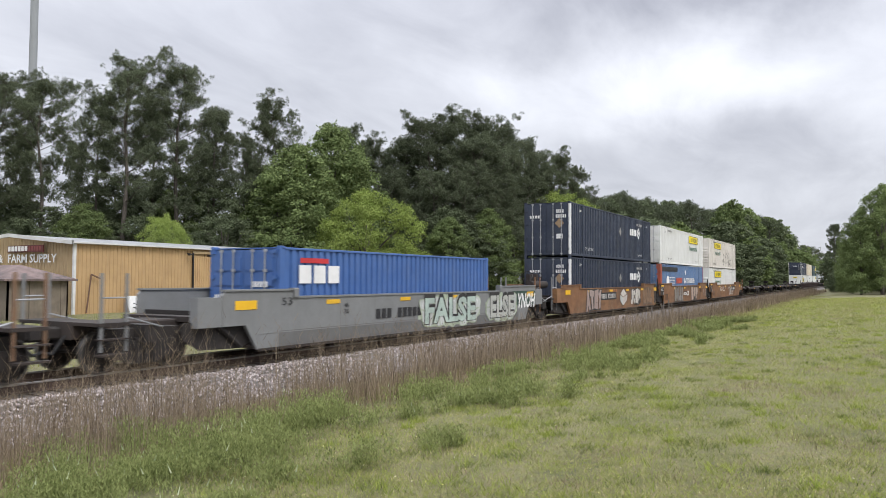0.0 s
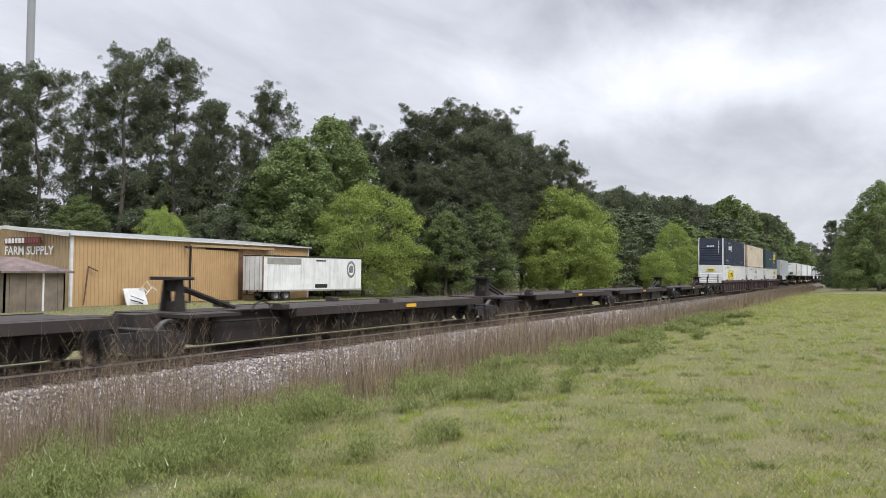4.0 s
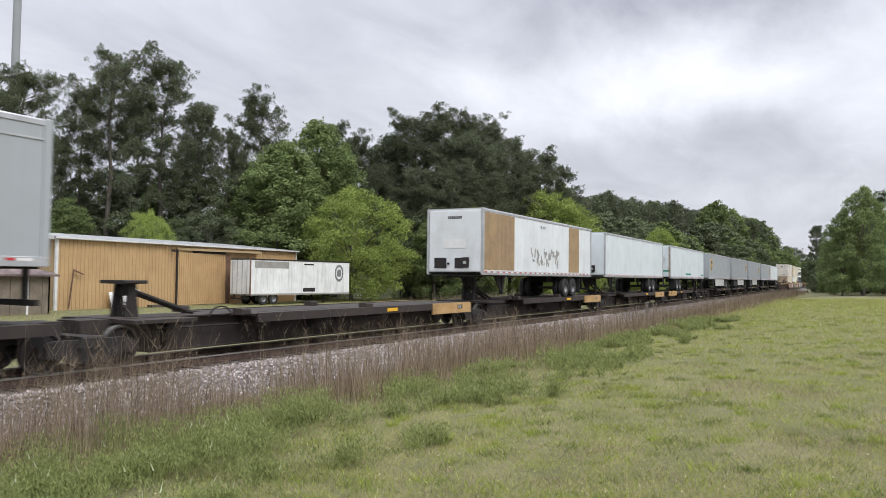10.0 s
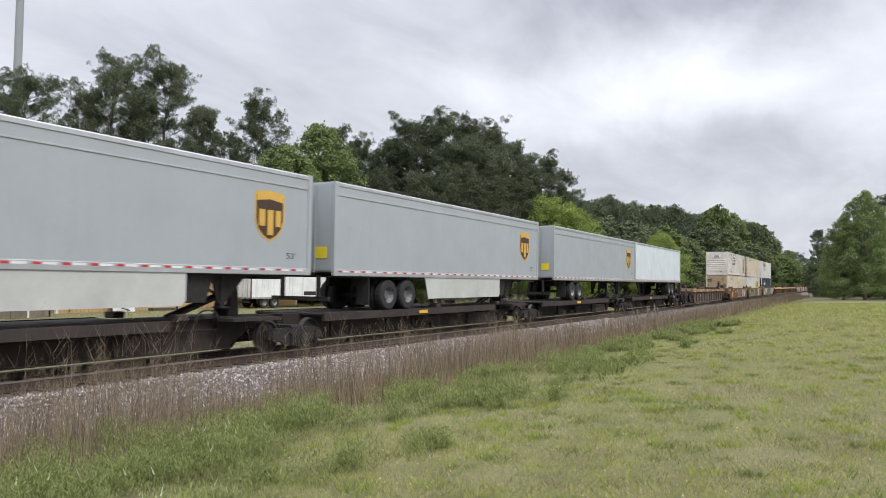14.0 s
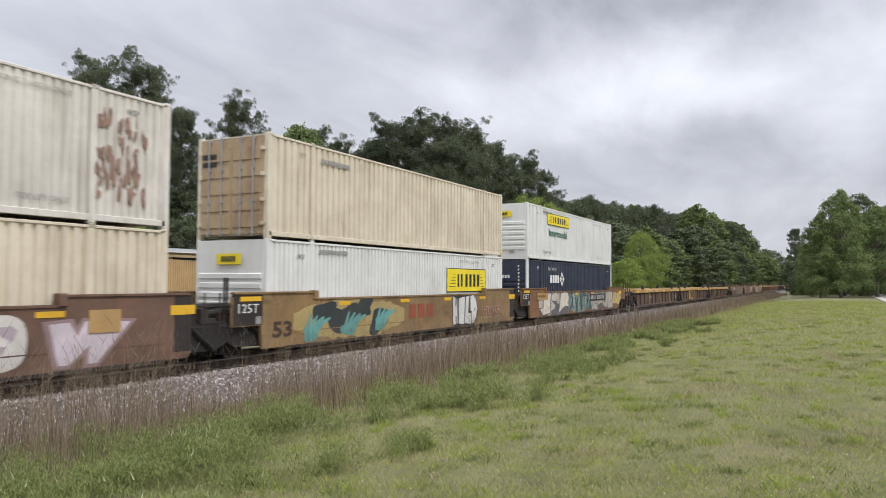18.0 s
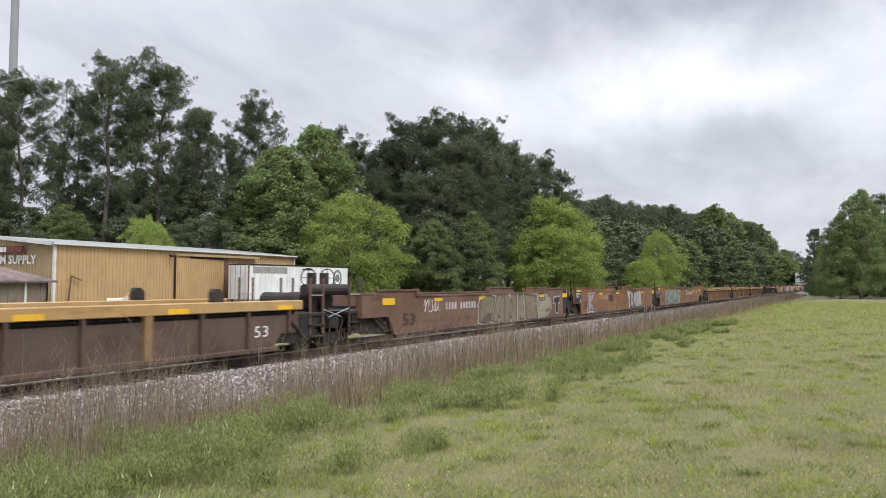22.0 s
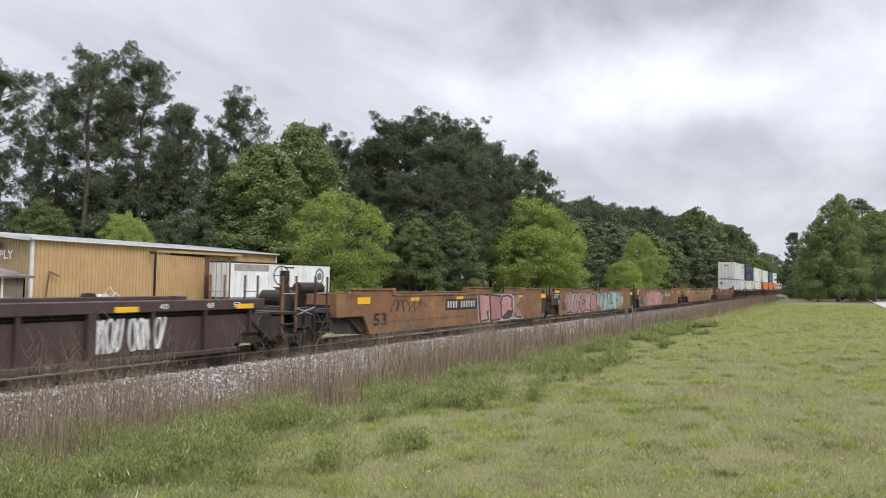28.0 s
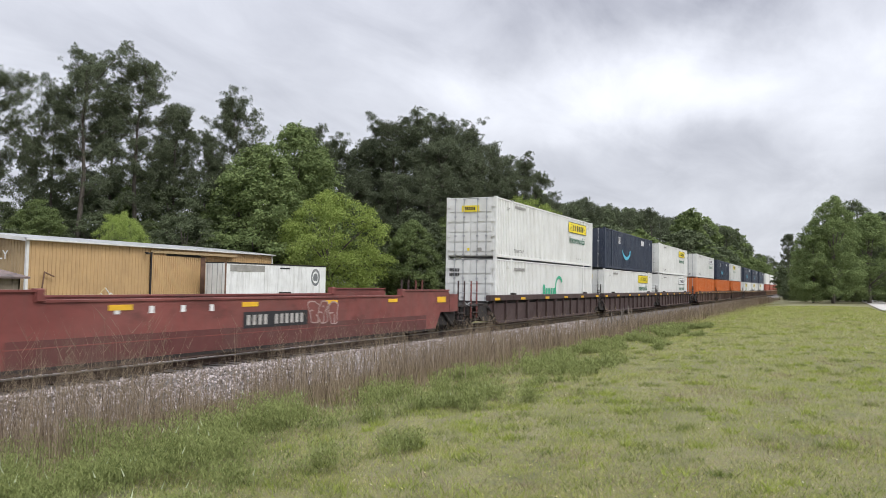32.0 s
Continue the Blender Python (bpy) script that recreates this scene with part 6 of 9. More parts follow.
def lettered(car, text, y0, y1, z0, z1, fills, outline, seed, x=1.559, halo=None, fat=0.10, edge=0.075, lean=0.18):
    """A sprayed word: fat swaying capitals that crowd one another, each with its outline and, behind, a pale rim."""
    rng = random.Random(seed)
    step = (y1 - y0) / len(text)
    for i, ch in enumerate(text):
        plain, _, wide = letters(ch, fat)
        tall = max(p[1] for p in plain)
        cy, cz = y0 + step * (i + 0.5), (z0 + z1) / 2 + rng.uniform(-0.03, 0.03) * (z1 - z0)
        w, h = step * rng.uniform(1.0, 1.12), (z1 - z0) * rng.uniform(0.88, 0.98)
        slope, sway, ph = rng.uniform(-lean, lean), rng.uniform(0.03, 0.07), rng.uniform(0, 6.28)

        def layer(bold, off, k):
            pts, faces, wd = letters(ch, bold)
            tl = max(p[1] for p in pts)
            q = Shape()
            for a, b in pts:
                u, v = (a - wd / 2) / wide, (b - tl / 2) / tall
                u += slope * v + sway * math.sin(5 * v + ph)
                v *= 1 + 0.10 * math.sin(3 * u + ph)
                q.v.append((x + off + 0.004 * (i % 3), cy + u * w + k, min(1.49, max(0.26, cz + v * h))))
            q.f = list(faces)
            return q
        base = part("graffiti_letter", layer(fat + edge, 0.004, 0.0), spray(*outline), car, "outlined sprayed capital")
        part("colour_fill", layer(fat, 0.0062, 0.0), spray(*fills[i % len(fills)]), base)
        if halo:
            part("pale_rim", layer(fat + edge * 1.7, 0.002, 0.02), spray(*halo), base)


def graffiti(car, y0, y1, z0, z1, fills, outline, count, seed, x=1.556, cloud=None, name="graffiti", wild=False):
    """A sprayed piece: a ragged colour cloud, then interlocking strokes or fat overlapping bubble letters with dark outlines, inner lines and lights."""
    rng = random.Random(seed)
    hold = lambda pts, m=0.0: [(a, min(max(b, 0.27 + m), 1.48 - m)) for a, b in pts]
    step, mid, high = (y1 - y0) / count, (z0 + z1) / 2, z1 - z0
    if cloud:
        sprayed_ground(car, y0, y1, z0, z1, cloud, seed, x, name)
    glint = tuple(min(0.75, 0.22 + 1.2 * c) for c in fills[0])

    def bubble(cy, cz, w, h, lean, ph, grow):
        pts = []
        for i in range(30):
            a = 2 * math.pi * i / 30
            c, s = math.cos(a), math.sin(a)
            r = 1 + 0.10 * math.sin(2 * a + ph[0]) + 0.13 * math.sin(3 * a + ph[1]) + 0.07 * math.sin(5 * a + ph[2])
            py = (w / 2 * r) * math.copysign(abs(c) ** 0.62, c) + grow * c
            pz = (h / 2 * (0.6 + 0.4 * r)) * math.copysign(abs(s) ** 0.62, s) + grow * s
            pts.append((cy + py + lean * pz, cz + pz))
        return pts

    def curve(s, p, q, bow, r, x0, m=0.05):
        ax, az = q[0] - p[0], q[1] - p[1]
        path = [(p[0] + ax * i / 5 - az * bow * math.sin(math.pi * i / 5), p[1] + az * i / 5 + ax * bow * math.sin(math.pi * i / 5), r * (1 - 0.07 * i)) for i in range(6)]
        s.slab(hold(ribbon(path, 0.0), m), x0, x0 + 0.0012)

    def sweep(p, q, bow, r):
        """Centres and radii along a bowed stroke."""
        ax, az = q[0] - p[0], q[1] - p[1]
        return [(p[0] + ax * i / 7 - az * bow * math.sin(math.pi * i / 7), p[1] + az * i / 7 + ax * bow * math.sin(math.pi * i / 7), r * (1.15 - 0.55 * abs(2 * i / 7 - 0.8))) for i in range(8)]

    if wild:
        for rank in range(count * 2):
            x0 = x + 0.003 + 0.0028 * rank
            cy = y0 + (y1 - y0) * (((rank * 5) % (count * 2)) + 0.5) / (count * 2)
            r = high * rng.uniform(0.09, 0.14)
            lean = rng.uniform(-0.9, 0.9) * step * 0.8
            p = (cy - lean, z0 + r + rng.uniform(0, 0.25) * high)
            q = (cy + lean, z1 - r - rng.uniform(0, 0.25) * high)
            path = sweep(p, q, rng.uniform(-0.45, 0.45), r)
            dark, fill = Shape(), Shape()
            dark.slab(hold(ribbon(path, 0.032)), x0, x0 + 0.0008)
            fill.slab(hold(ribbon(path, 0.0), 0.03), x0 + 0.0012, x0 + 0.002)
            if rng.random() < 0.5:
                e = path[-1]
                tip = blob(rng, e[0], e[1], r * 2.6, r * 1.9, 12, 0.25)
                dark.slab(hold([(e[0] + (u - e[0]) * 1.25, e[1] + (v - e[1]) * 1.3) for u, v in tip]), x0, x0 + 0.0010)
                fill.slab(hold(tip, 0.03), x0 + 0.0012, x0 + 0.0024)
            letter = part(name + "_stroke", dark, spray(*outline), car, "outlined sprayed stroke")
            part("colour_fill", fill, spray(*fills[rank % len(fills)]), letter)
        return

    order = list(range(count))
    rng.shuffle(order)
    for rank, i in enumerate(order):
        x0 = x + 0.003 + 0.0042 * rank
        cy = y0 + step * (i + 0.5) + rng.uniform(-0.08, 0.08) * step
        w, h = min(step * rng.uniform(1.02, 1.22), high * 1.25), high * rng.uniform(0.80, 0.97)
        cz = mid + rng.uniform(-0.04, 0.04) * high
        lean, ph = rng.uniform(-0.22, 0.22), [rng.uniform(0, 6.28) for _ in range(3)]
        edge = min(0.05, 0.035 + 0.01 * step)
        dark = Shape().slab(hold(bubble(cy, cz, w, h, lean, ph, 0.0)), x0, x0 + 0.001)
        fill = Shape().slab(hold(bubble(cy, cz, w, h, lean, ph, -edge), 0.035), x0 + 0.0012, x0 + 0.002)
        ink, lights = Shape(), Shape()
        at = lambda u, v: (cy + w * u + lean * h * v, cz + h * v)
        # a cut from the rim, a counter, and one or two inner folds
        side = rng.choice((-1, 1))
        curve(ink, at(rng.uniform(-0.2, 0.2), -0.46), at(rng.uniform(-0.1, 0.1), rng.uniform(-0.16, 0.0)), rng.uniform(-0.3, 0.3), edge * 0.62, x0 + 0.0022)
        curve(ink, at(side * 0.44, rng.uniform(-0.05, 0.12)), at(side * rng.uniform(0.02, 0.14), rng.uniform(-0.08, 0.14)), rng.uniform(-0.3, 0.3), edge * 0.62, x0 + 0.0022)
        if rng.random() < 0.7:
            c = at(rng.uniform(-0.1, 0.1), rng.uniform(0.12, 0.26))
            ink.slab(hold(blob(rng, c[0], c[1], w * rng.uniform(0.12, 0.24), h * rng.uniform(0.08, 0.16), 10, 0.15), 0.05), x0 + 0.0022, x0 + 0.0034)
        if rng.random() < 0.6:
            curve(ink, at(-side * 0.4, rng.uniform(0.1, 0.3)), at(-side * 0.12, rng.uniform(-0.3, 0.3)), rng.uniform(-0.4, 0.4), edge * 0.5, x0 + 0.0022)
        curve(lights, at(-0.3, 0.12), at(-0.18, 0.36), 0.25, 0.014, x0 + 0.0024)
        if rng.random() < 0.5:
            curve(lights, at(0.15, 0.34), at(0.34, 0.2), 0.2, 0.012, x0 + 0.0024)
        letter = part(name + "_letter", dark, spray(*outline), car, "dark-edged sprayed bubble letter")
        part("colour_fill", fill, spray(*fills[i % len(fills)]), letter)
        part("inner_lines", ink, spray(*outline), letter)
        if step > 0.7:
            part("light_lines", lights, spray(*glint), letter)


def scribble(car, y, z, wide, high, material, seed, x=1.556, name="scrawl", turns=5, thick=0.03):
    """A loose one-line tag."""
    rng = random.Random(seed)
    s = Shape()
    n = turns * 6
    ph = rng.uniform(0, 6)
    pts = []
    for i in range(n + 1):
        u = i / n
        pts.append((x, y + wide * (u + 0.07 * math.sin(u * turns * 6.28 + ph)), z + high * (0.5 + 0.45 * math.sin(u * turns * 6.28 * 0.93 + 1.3 * math.sin(u * 9 + ph)))))
    for a, b in zip(pts, pts[1:]):
        s.rod(a, b, thick / 2, 4)
    part(name, s, material, car, "loose sprayed tag")


# ---- containers ----
def corrugated(x, out, n, z0, z1, pitch, depth):
    """A corrugated side at x whose ridges stand out."""
    s = Shape()
    count = int(n / pitch)
    p = n / count
    cuts = []
    for i in range(count):
        y = i * p
        cuts += [(y, 0), (y + p * 0.30, 0), (y + p * 0.38, 1), (y + p * 0.92, 1)]
    cuts.append((n, 0))
    for y, k in cuts:
        xx = x - out * depth * (1 - k)
        s.v += [(xx, y, z0), (xx, y, z1)]
    for i in range(len(cuts) - 1):
        q = (2 * i, 2 * i + 2, 2 * i + 3, 2 * i + 1)
        s.f.append(q if out > 0 else q[::-1])
    return s


@functools.lru_cache(None)
def box_meshes(colour, n, high, pitch, depth):
    """The shared shells of containers that are alike."""
    w = 1.295
    col = paint(colour)
    out = {}
    out["side_near"] = corrugated(w - 0.02, 1, n - 0.2, 0.18, high - 0.08, pitch, depth).mesh("side_wall")
    out["side_far"] = corrugated(-w + 0.02, -1, n - 0.2, 0.18, high - 0.08, pitch, depth).mesh("side_wall")
    out["roof"] = Shape().box(-w + 0.03, w - 0.03, 0.03, n - 0.03, high - 0.07, high - 0.04).mesh("roof")
    out["top_rail"] = Shape().soft_box(-0.04, 0.04, 0.1, n - 0.1, high - 0.10, high - 0.035, 0.01).mesh("top_rail")
    out["bottom_rail"] = Shape().soft_box(-0.045, 0.045, 0.1, n - 0.1, 0.055, 0.19, 0.01).mesh("bottom_rail")
    out["floor"] = Shape().box(-w + 0.06, w - 0.06, 0.06, n - 0.06, 0.08, 0.17).mesh("floor")
    out["end"] = Shape().box(-w + 0.08, w - 0.08, -0.03, 0.02, 0.1, high - 0.05).mesh("end_wall")
    for m in out.values():
        m.materials.append(col)
    return out


@functools.lru_cache(None)
def post_mesh(high, material, wide=0.1):
    m = Shape().soft_box(-wide / 2, wide / 2, -0.09, 0.09, 0.0, high, 0.012).mesh("corner_post")
    m.materials.append(material)
    return m


def container(o, z, colour, face, label, n=16.154, high=2.896, pitch=0.28, depth=0.055, posts=None, brand=None, group="containers"):
    """A shipping container whose low end stands at o. face: doors or front, at the end that is seen."""
    w = 1.295
    c = holder("shipping_container", label, "container", group)
    ms = box_meshes(colour, n, high, pitch, depth)
    col = paint(colour)
    for key, name, loc in (("side_near", "side_wall", (0, 0.1, 0)), ("side_far", "side_wall", (0, 0.1, 0)), ("roof", "roof", (0, 0, 0)), ("floor", "floor", (0, 0, 0)),
                           ("top_rail", "top_rail", (w - 0.04, 0, 0)), ("top_rail", "top_rail", (0.04 - w, 0, 0)), ("bottom_rail", "bottom_rail", (w - 0.045, 0, 0)),
                           ("bottom_rail", "bottom_rail", (0.045 - w, 0, 0)), ("end", "end_wall", (0, n - 0.02, 0))):
        part(name, ms[key], None, c).location = loc
    pm = posts or col
    for sx in (-1, 1):
        for y in (0.09, n - 0.09):
            part("corner_post", post_mesh(high, pm, 0.13), None, c).location = (sx * (w - 0.065), y, 0)
        if n > 13:
            for y in (1.98, n - 1.98):
                part("stacking_post", post_mesh(high, col, 0.06), None, c).location = (sx * (w - 0.026), y, 0)
                for zz in (0.0, high - 0.12):
                    part("corner_casting", Shape().soft_box(sx * w - 0.09, sx * w + 0.004, y - 0.09, y + 0.09, zz, zz + 0.12, 0.012), paint("deck") if sx > 0 and zz > 1 else col, c)
    if face == "doors":
        for k in (-1, 1):
            a, b = sorted((k * 0.01, k * (w - 0.14)))
            leaf = paint("rusty_beige") if colour == "beige" else col
            door = part("door", Shape().box(a, b, -0.02, 0.03, 0.12, high - 0.1), leaf, c, "container door leaf")
            for i in range(5):
                zz = 0.3 + i * (high - 0.55) / 5
                part("door_panel", Shape().box(a + 0.08, b - 0.08, -0.05, -0.02, zz, zz + 0.34), leaf, door)
            for f in (0.32, 0.72):
                xx = a + (b - a) * f
                rod = Shape().rod((xx, -0.085, 0.06), (xx, -0.085, high - 0.08), 0.02, 6)
                for zz in (0.12, 1.0, 1.9, high - 0.16):
                    rod.box(xx - 0.05, xx + 0.05, -0.1, -0.05, zz, zz + 0.07)
                part("lock_rod", rod, GALV, door, "galvanised lock rod")
            hx = b if k > 0 else a
            for zz in (0.35, 1.0, 1.7, 2.4):
                part("hinge", Shape().box(hx - 0.06, hx + 0.06, -0.08, -0.02, zz, zz + 0.1), pm, door)
    else:
        part("front_wall", Shape().box(-w + 0.1, w - 0.1, -0.01, 0.04, 0.1, high - 0.06), col, c, "ribbed front wall")
        for i in range(6):
            zz = 0.45 + i * 0.26
            part("front_rib", Shape().slab([(0.0, zz), (-0.05, zz + 0.04), (-0.05, zz + 0.16), (0.0, zz + 0.2)][::-1], -w + 0.16, w - 0.16), col, c)
        part("front_sill", Shape().soft_box(-w + 0.1, w - 0.1, -0.03, 0.05, 0.0, 0.14, 0.01), col, c)
    if brand:
        brand(c, n, high, face)
    return rolling(c, o, z)


XF = 1.297      # just off a container's side


def end_plate(c, name, x0, x1, z0, z1, material, y=-0.055, label=""):
    return part(name, Shape().box(x0, x1, y - 0.004, y + 0.004, z0, z1), material, c, label)


def board_sign(c, y, z, wide, high, filled=True, on_end=False):
    """A haulier's board: yellow with black frame and block capitals drawn as plain shapes."""
    s = Shape()
    t = 0.03
    if on_end:
        end_plate(c, "brand_board", y, y + wide, z, z + high, YELLOW_SIGN if filled else WHITE, -0.075, "yellow company board")
        q = Shape()
        for i in range(6):
            q.box(y + wide * (0.2 + 0.1 * i), y + wide * (0.27 + 0.1 * i), -0.087, -0.081, z + high * 0.25, z + high * 0.75)
        part("brand_marks", q, BLACK, c)
        return
    b = plate(c, "brand_board", y, y + wide, z, z + high, YELLOW_SIGN if filled else WHITE, XF, "yellow company board" if filled else "faded white company board")
    s.box(XF + 0.004, XF + 0.008, y - t, y + wide + t, z - t, z).box(XF + 0.004, XF + 0.008, y - t, y + wide + t, z + high, z + high + t)
    s.box(XF + 0.004, XF + 0.008, y - t, y, z, z + high).box(XF + 0.004, XF + 0.008, y + wide, y + wide + t, z, z + high)
    part("frame", s, BLACK, b, "black frame")
    q = Shape()
    for i, wd in enumerate((0.055, 0.06, 0.085, 0.085, 0.085, 0.085)):
        a = y + wide * (0.25, 0.335, 0.45, 0.555, 0.66, 0.765)[i]
        zz = z + high * 0.2
        hh = high * 0.58
        q.slab([(a, zz), (a + wide * wd * 0.72, zz), (a + wide * wd * 0.72, zz + hh), (a, zz + hh)], XF + 0.004, XF + 0.009)
    part("block_capitals", q, BLACK, b)
    q = Shape()
    for i in range(5):
        zz = z + high * (0.2 + 0.14 * i)
        q.slab([(y + wide * (0.05 + 0.02 * i), zz), (y + wide * 0.2, zz), (y + wide * 0.2, zz + 0.02), (y + wide * (0.05 + 0.02 * i), zz + 0.02)], XF + 0.004, XF + 0.008)
        q.slab([(y + wide * 0.86, zz), (y + wide * (0.96 - 0.018 * i), zz), (y + wide * (0.96 - 0.018 * i), zz + 0.02), (y + wide * 0.86, zz + 0.02)], XF + 0.004, XF + 0.008)
    part("wing_lines", q, BLACK, b)


def hunt(at, filled=True, word=True, lift=True, end_board=True, holes=False, low=False):
    """Marks of the white haulier's containers; at: where along it the board starts."""
    def put(c, n, high, face):
        zb = high - 0.98 if word else high - 1.55
        board_sign(c, at, high - 0.9 if word else high - 1.55, 3.65, 0.58 if word else 0.9, filled)
        if word:
            write(c, "Intermodal", at + 0.25, high - 1.55, 0.42, GREEN_TEXT, XF + 0.004, width=3.1, bold=0.012, label="green lettering")
        if lift:
            write(c, "TOP LIFT ONLY", 2.25, 0.36, 0.16, BLACK, XF + 0.004, width=1.35)
            write(c, "TOP LIFT ONLY", n - 3.6, 0.36, 0.12, GREY_MARK, XF + 0.004, width=1.1)
        write(c, "WTP", 1.3, high - 0.55, 0.15, BLACK, XF + 0.004, width=0.32)
        write(c, "WTP", n - 1.2, high - 0.5, 0.15, BLACK, XF + 0.004, width=0.3)
        write(c, "STACKING 3 HIGH ONLY", n - 4.4, high - 0.38, 0.12, GREY_MARK, XF + 0.004, width=1.9)
        bars(c, 10, 2.3, high - 0.36, 1.5, 0.13, GREY_MARK, XF + 0.004)
        if end_board:
            board_sign(c, -0.45, high - 0.72, 0.9, 0.3, filled, True)
            end_plate(c, "end_mark", 0.35, 0.6, 0.32, 0.48, GREY_MARK)
            end_plate(c, "end_mark", -0.15, -0.03, 0.34, 0.46, YELLOW_SIGN)
        if holes:
            rng = random.Random(holes)
            s = Shape()
            for _ in range(26):
                y, z = rng.uniform(7.2, 13.0), rng.uniform(0.4, 1.75)
                a, b = rng.uniform(0.04, 0.09), rng.uniform(0.04, 0.14)
                s.slab(blob(rng, y, z, a * 2, b * 2, 8, 0.25), XF - 0.002, XF + 0.005)
            part("scorch_marks", s, BLACK, c, "dark torn patches in the paint")
    return put


def umax(at, number=True, top=True):
    """Marks of the dark blue containers: white block shapes and a diamond."""
    def put(c, n, high, face):
        def emblem(y, z, h, plane):
            s = Shape()
            for u0, u1, v0, v1 in ((0.0, 0.72, 0, 1), (0.95, 1.7, 0, 1), (1.95, 2.6, 0, 1), (2.85, 3.5, 0, 1)):
                s.slab([(y + u0 * h, z + v0 * h), (y + u1 * h, z + v0 * h), (y + u1 * h, z + v1 * h), (y + u0 * h, z + v1 * h)], plane - 0.003, plane + 0.003)
            part("brand_blocks", s, WHITE, c, "white block lettering shapes")
            r = h * 0.95
            cy, cz = y + 4.75 * h, z + h * 0.5
            d = Shape()
            for i in range(4):
                a0, a1 = math.pi / 2 * i, math.pi / 2 * (i + 1)
                p = lambda a, k: (cy + k * r * math.cos(a), cz + k * r * math.sin(a))
                d.slab([p(a0, 0.62), p(a0, 1.0), p(a1, 1.0), p(a1, 0.62)], plane - 0.003, plane + 0.003)
            d.slab([(cy - r * 0.3, cz), (cy, cz - r * 0.3), (cy + r * 0.3, cz), (cy, cz + r * 0.3)], plane - 0.003, plane + 0.003)
            part("diamond_emblem", d, WHITE, c)
        emblem(at, high - 1.2, 0.42, XF + 0.004)
        write(c, "WTP", 1.35, high - 0.5, 0.17, WHITE, XF + 0.004, width=0.34)
        write(c, "WTP", n - 1.25, high - 0.5, 0.15, WHITE, XF + 0.004, width=0.28)
        write(c, "TOP LIFT ONLY", 2.3, 0.40, 0.17, WHITE, XF + 0.004, width=1.4)
        write(c, "TOP LIFT ONLY", n - 3.4, 0.36, 0.13, WHITE, XF + 0.004, width=1.0)
        bars(c, 11, at - 0.3 if at < 5 else n - 3.6, high - 0.52, 1.4, 0.16, WORN_WHITE, XF + 0.004, skip=(4,), gap=0.5)
        if at > 8:
            s = Shape().slab([(8.6, high - 1.1), (8.85, high - 1.35), (9.1, high - 1.1), (8.85, high - 0.82)], XF, XF + 0.008)
            part("hazard_diamond", s, GREY_MARK, c, "empty grey placard holder")
        if face == "doors" and at > 8:
            part("pale_post", Shape().soft_box(1.20, 1.302, -0.006, 0.13, 0.12, high - 0.12, 0.01), WHITE, c, "white-painted corner post")
        if face == "doors":
            q = Shape()
            for i in range(4):
                q.box(-0.95 + i * 0.15, -0.85 + i * 0.15, -0.065, -0.058, high - 0.85, high - 0.7)
            part("brand_blocks", q, WHITE, c)
            q = Shape()
            for i in range(4):
                q.box(0.55 + i * 0.11, 0.62 + i * 0.11, -0.065, -0.058, high - 0.6, high - 0.42)
            for i in range(6):
                q.box(0.52 + i * 0.1, 0.58 + i * 0.1, -0.065, -0.058, high - 0.86, high - 0.68)
            part("number_bars", q, WHITE, c)
            part("placard", Shape().box(0.55, 0.9, -0.07, -0.06, 0.95, 1.2), WHITE, c, "white placard")
            d = Shape()
            d.v = [(0.72, -0.068, 1.5), (0.98, -0.068, 1.76), (0.72, -0.068, 2.02), (0.46, -0.068, 1.76)]
            d.f = [(0, 1, 2, 3)]
            part("hazard_diamond", d, surface("brown_placard", (0.28, 0.19, 0.11), 0.6), c, "tan placard holder")
        else:
            q = Shape()
            for i in range(5):
                q.box(-0.4 + i * 0.16, -0.29 + i * 0.16, -0.07, -0.06, high - 0.95, high - 0.8)
            for i in range(8):
                q.box(0.8, 0.88, -0.07, -0.06, high - 0.4 - i * 0.18, high - 0.3 - i * 0.18)
            part("brand_blocks", q, WHITE, c)
    return put


def plain_marks(c, n, high, face):
    bars(c, 10, 2.35, high - 0.55, 1.5, 0.15, GREY_MARK, XF + 0.004)
    write(c, "WTP", 1.35, high - 0.5, 0.15, GREY_MARK, XF + 0.004, width=0.3)
    if face == "doors":
        q = Shape()
        for r in (0, 1):
            for i in range(6):
                q.box(-1.05 + i * 0.09, -0.99 + i * 0.09, -0.07, -0.06, high - 0.65 - r * 0.22, high - 0.5 - r * 0.22)
        part("number_bars", q, BLACK, c)


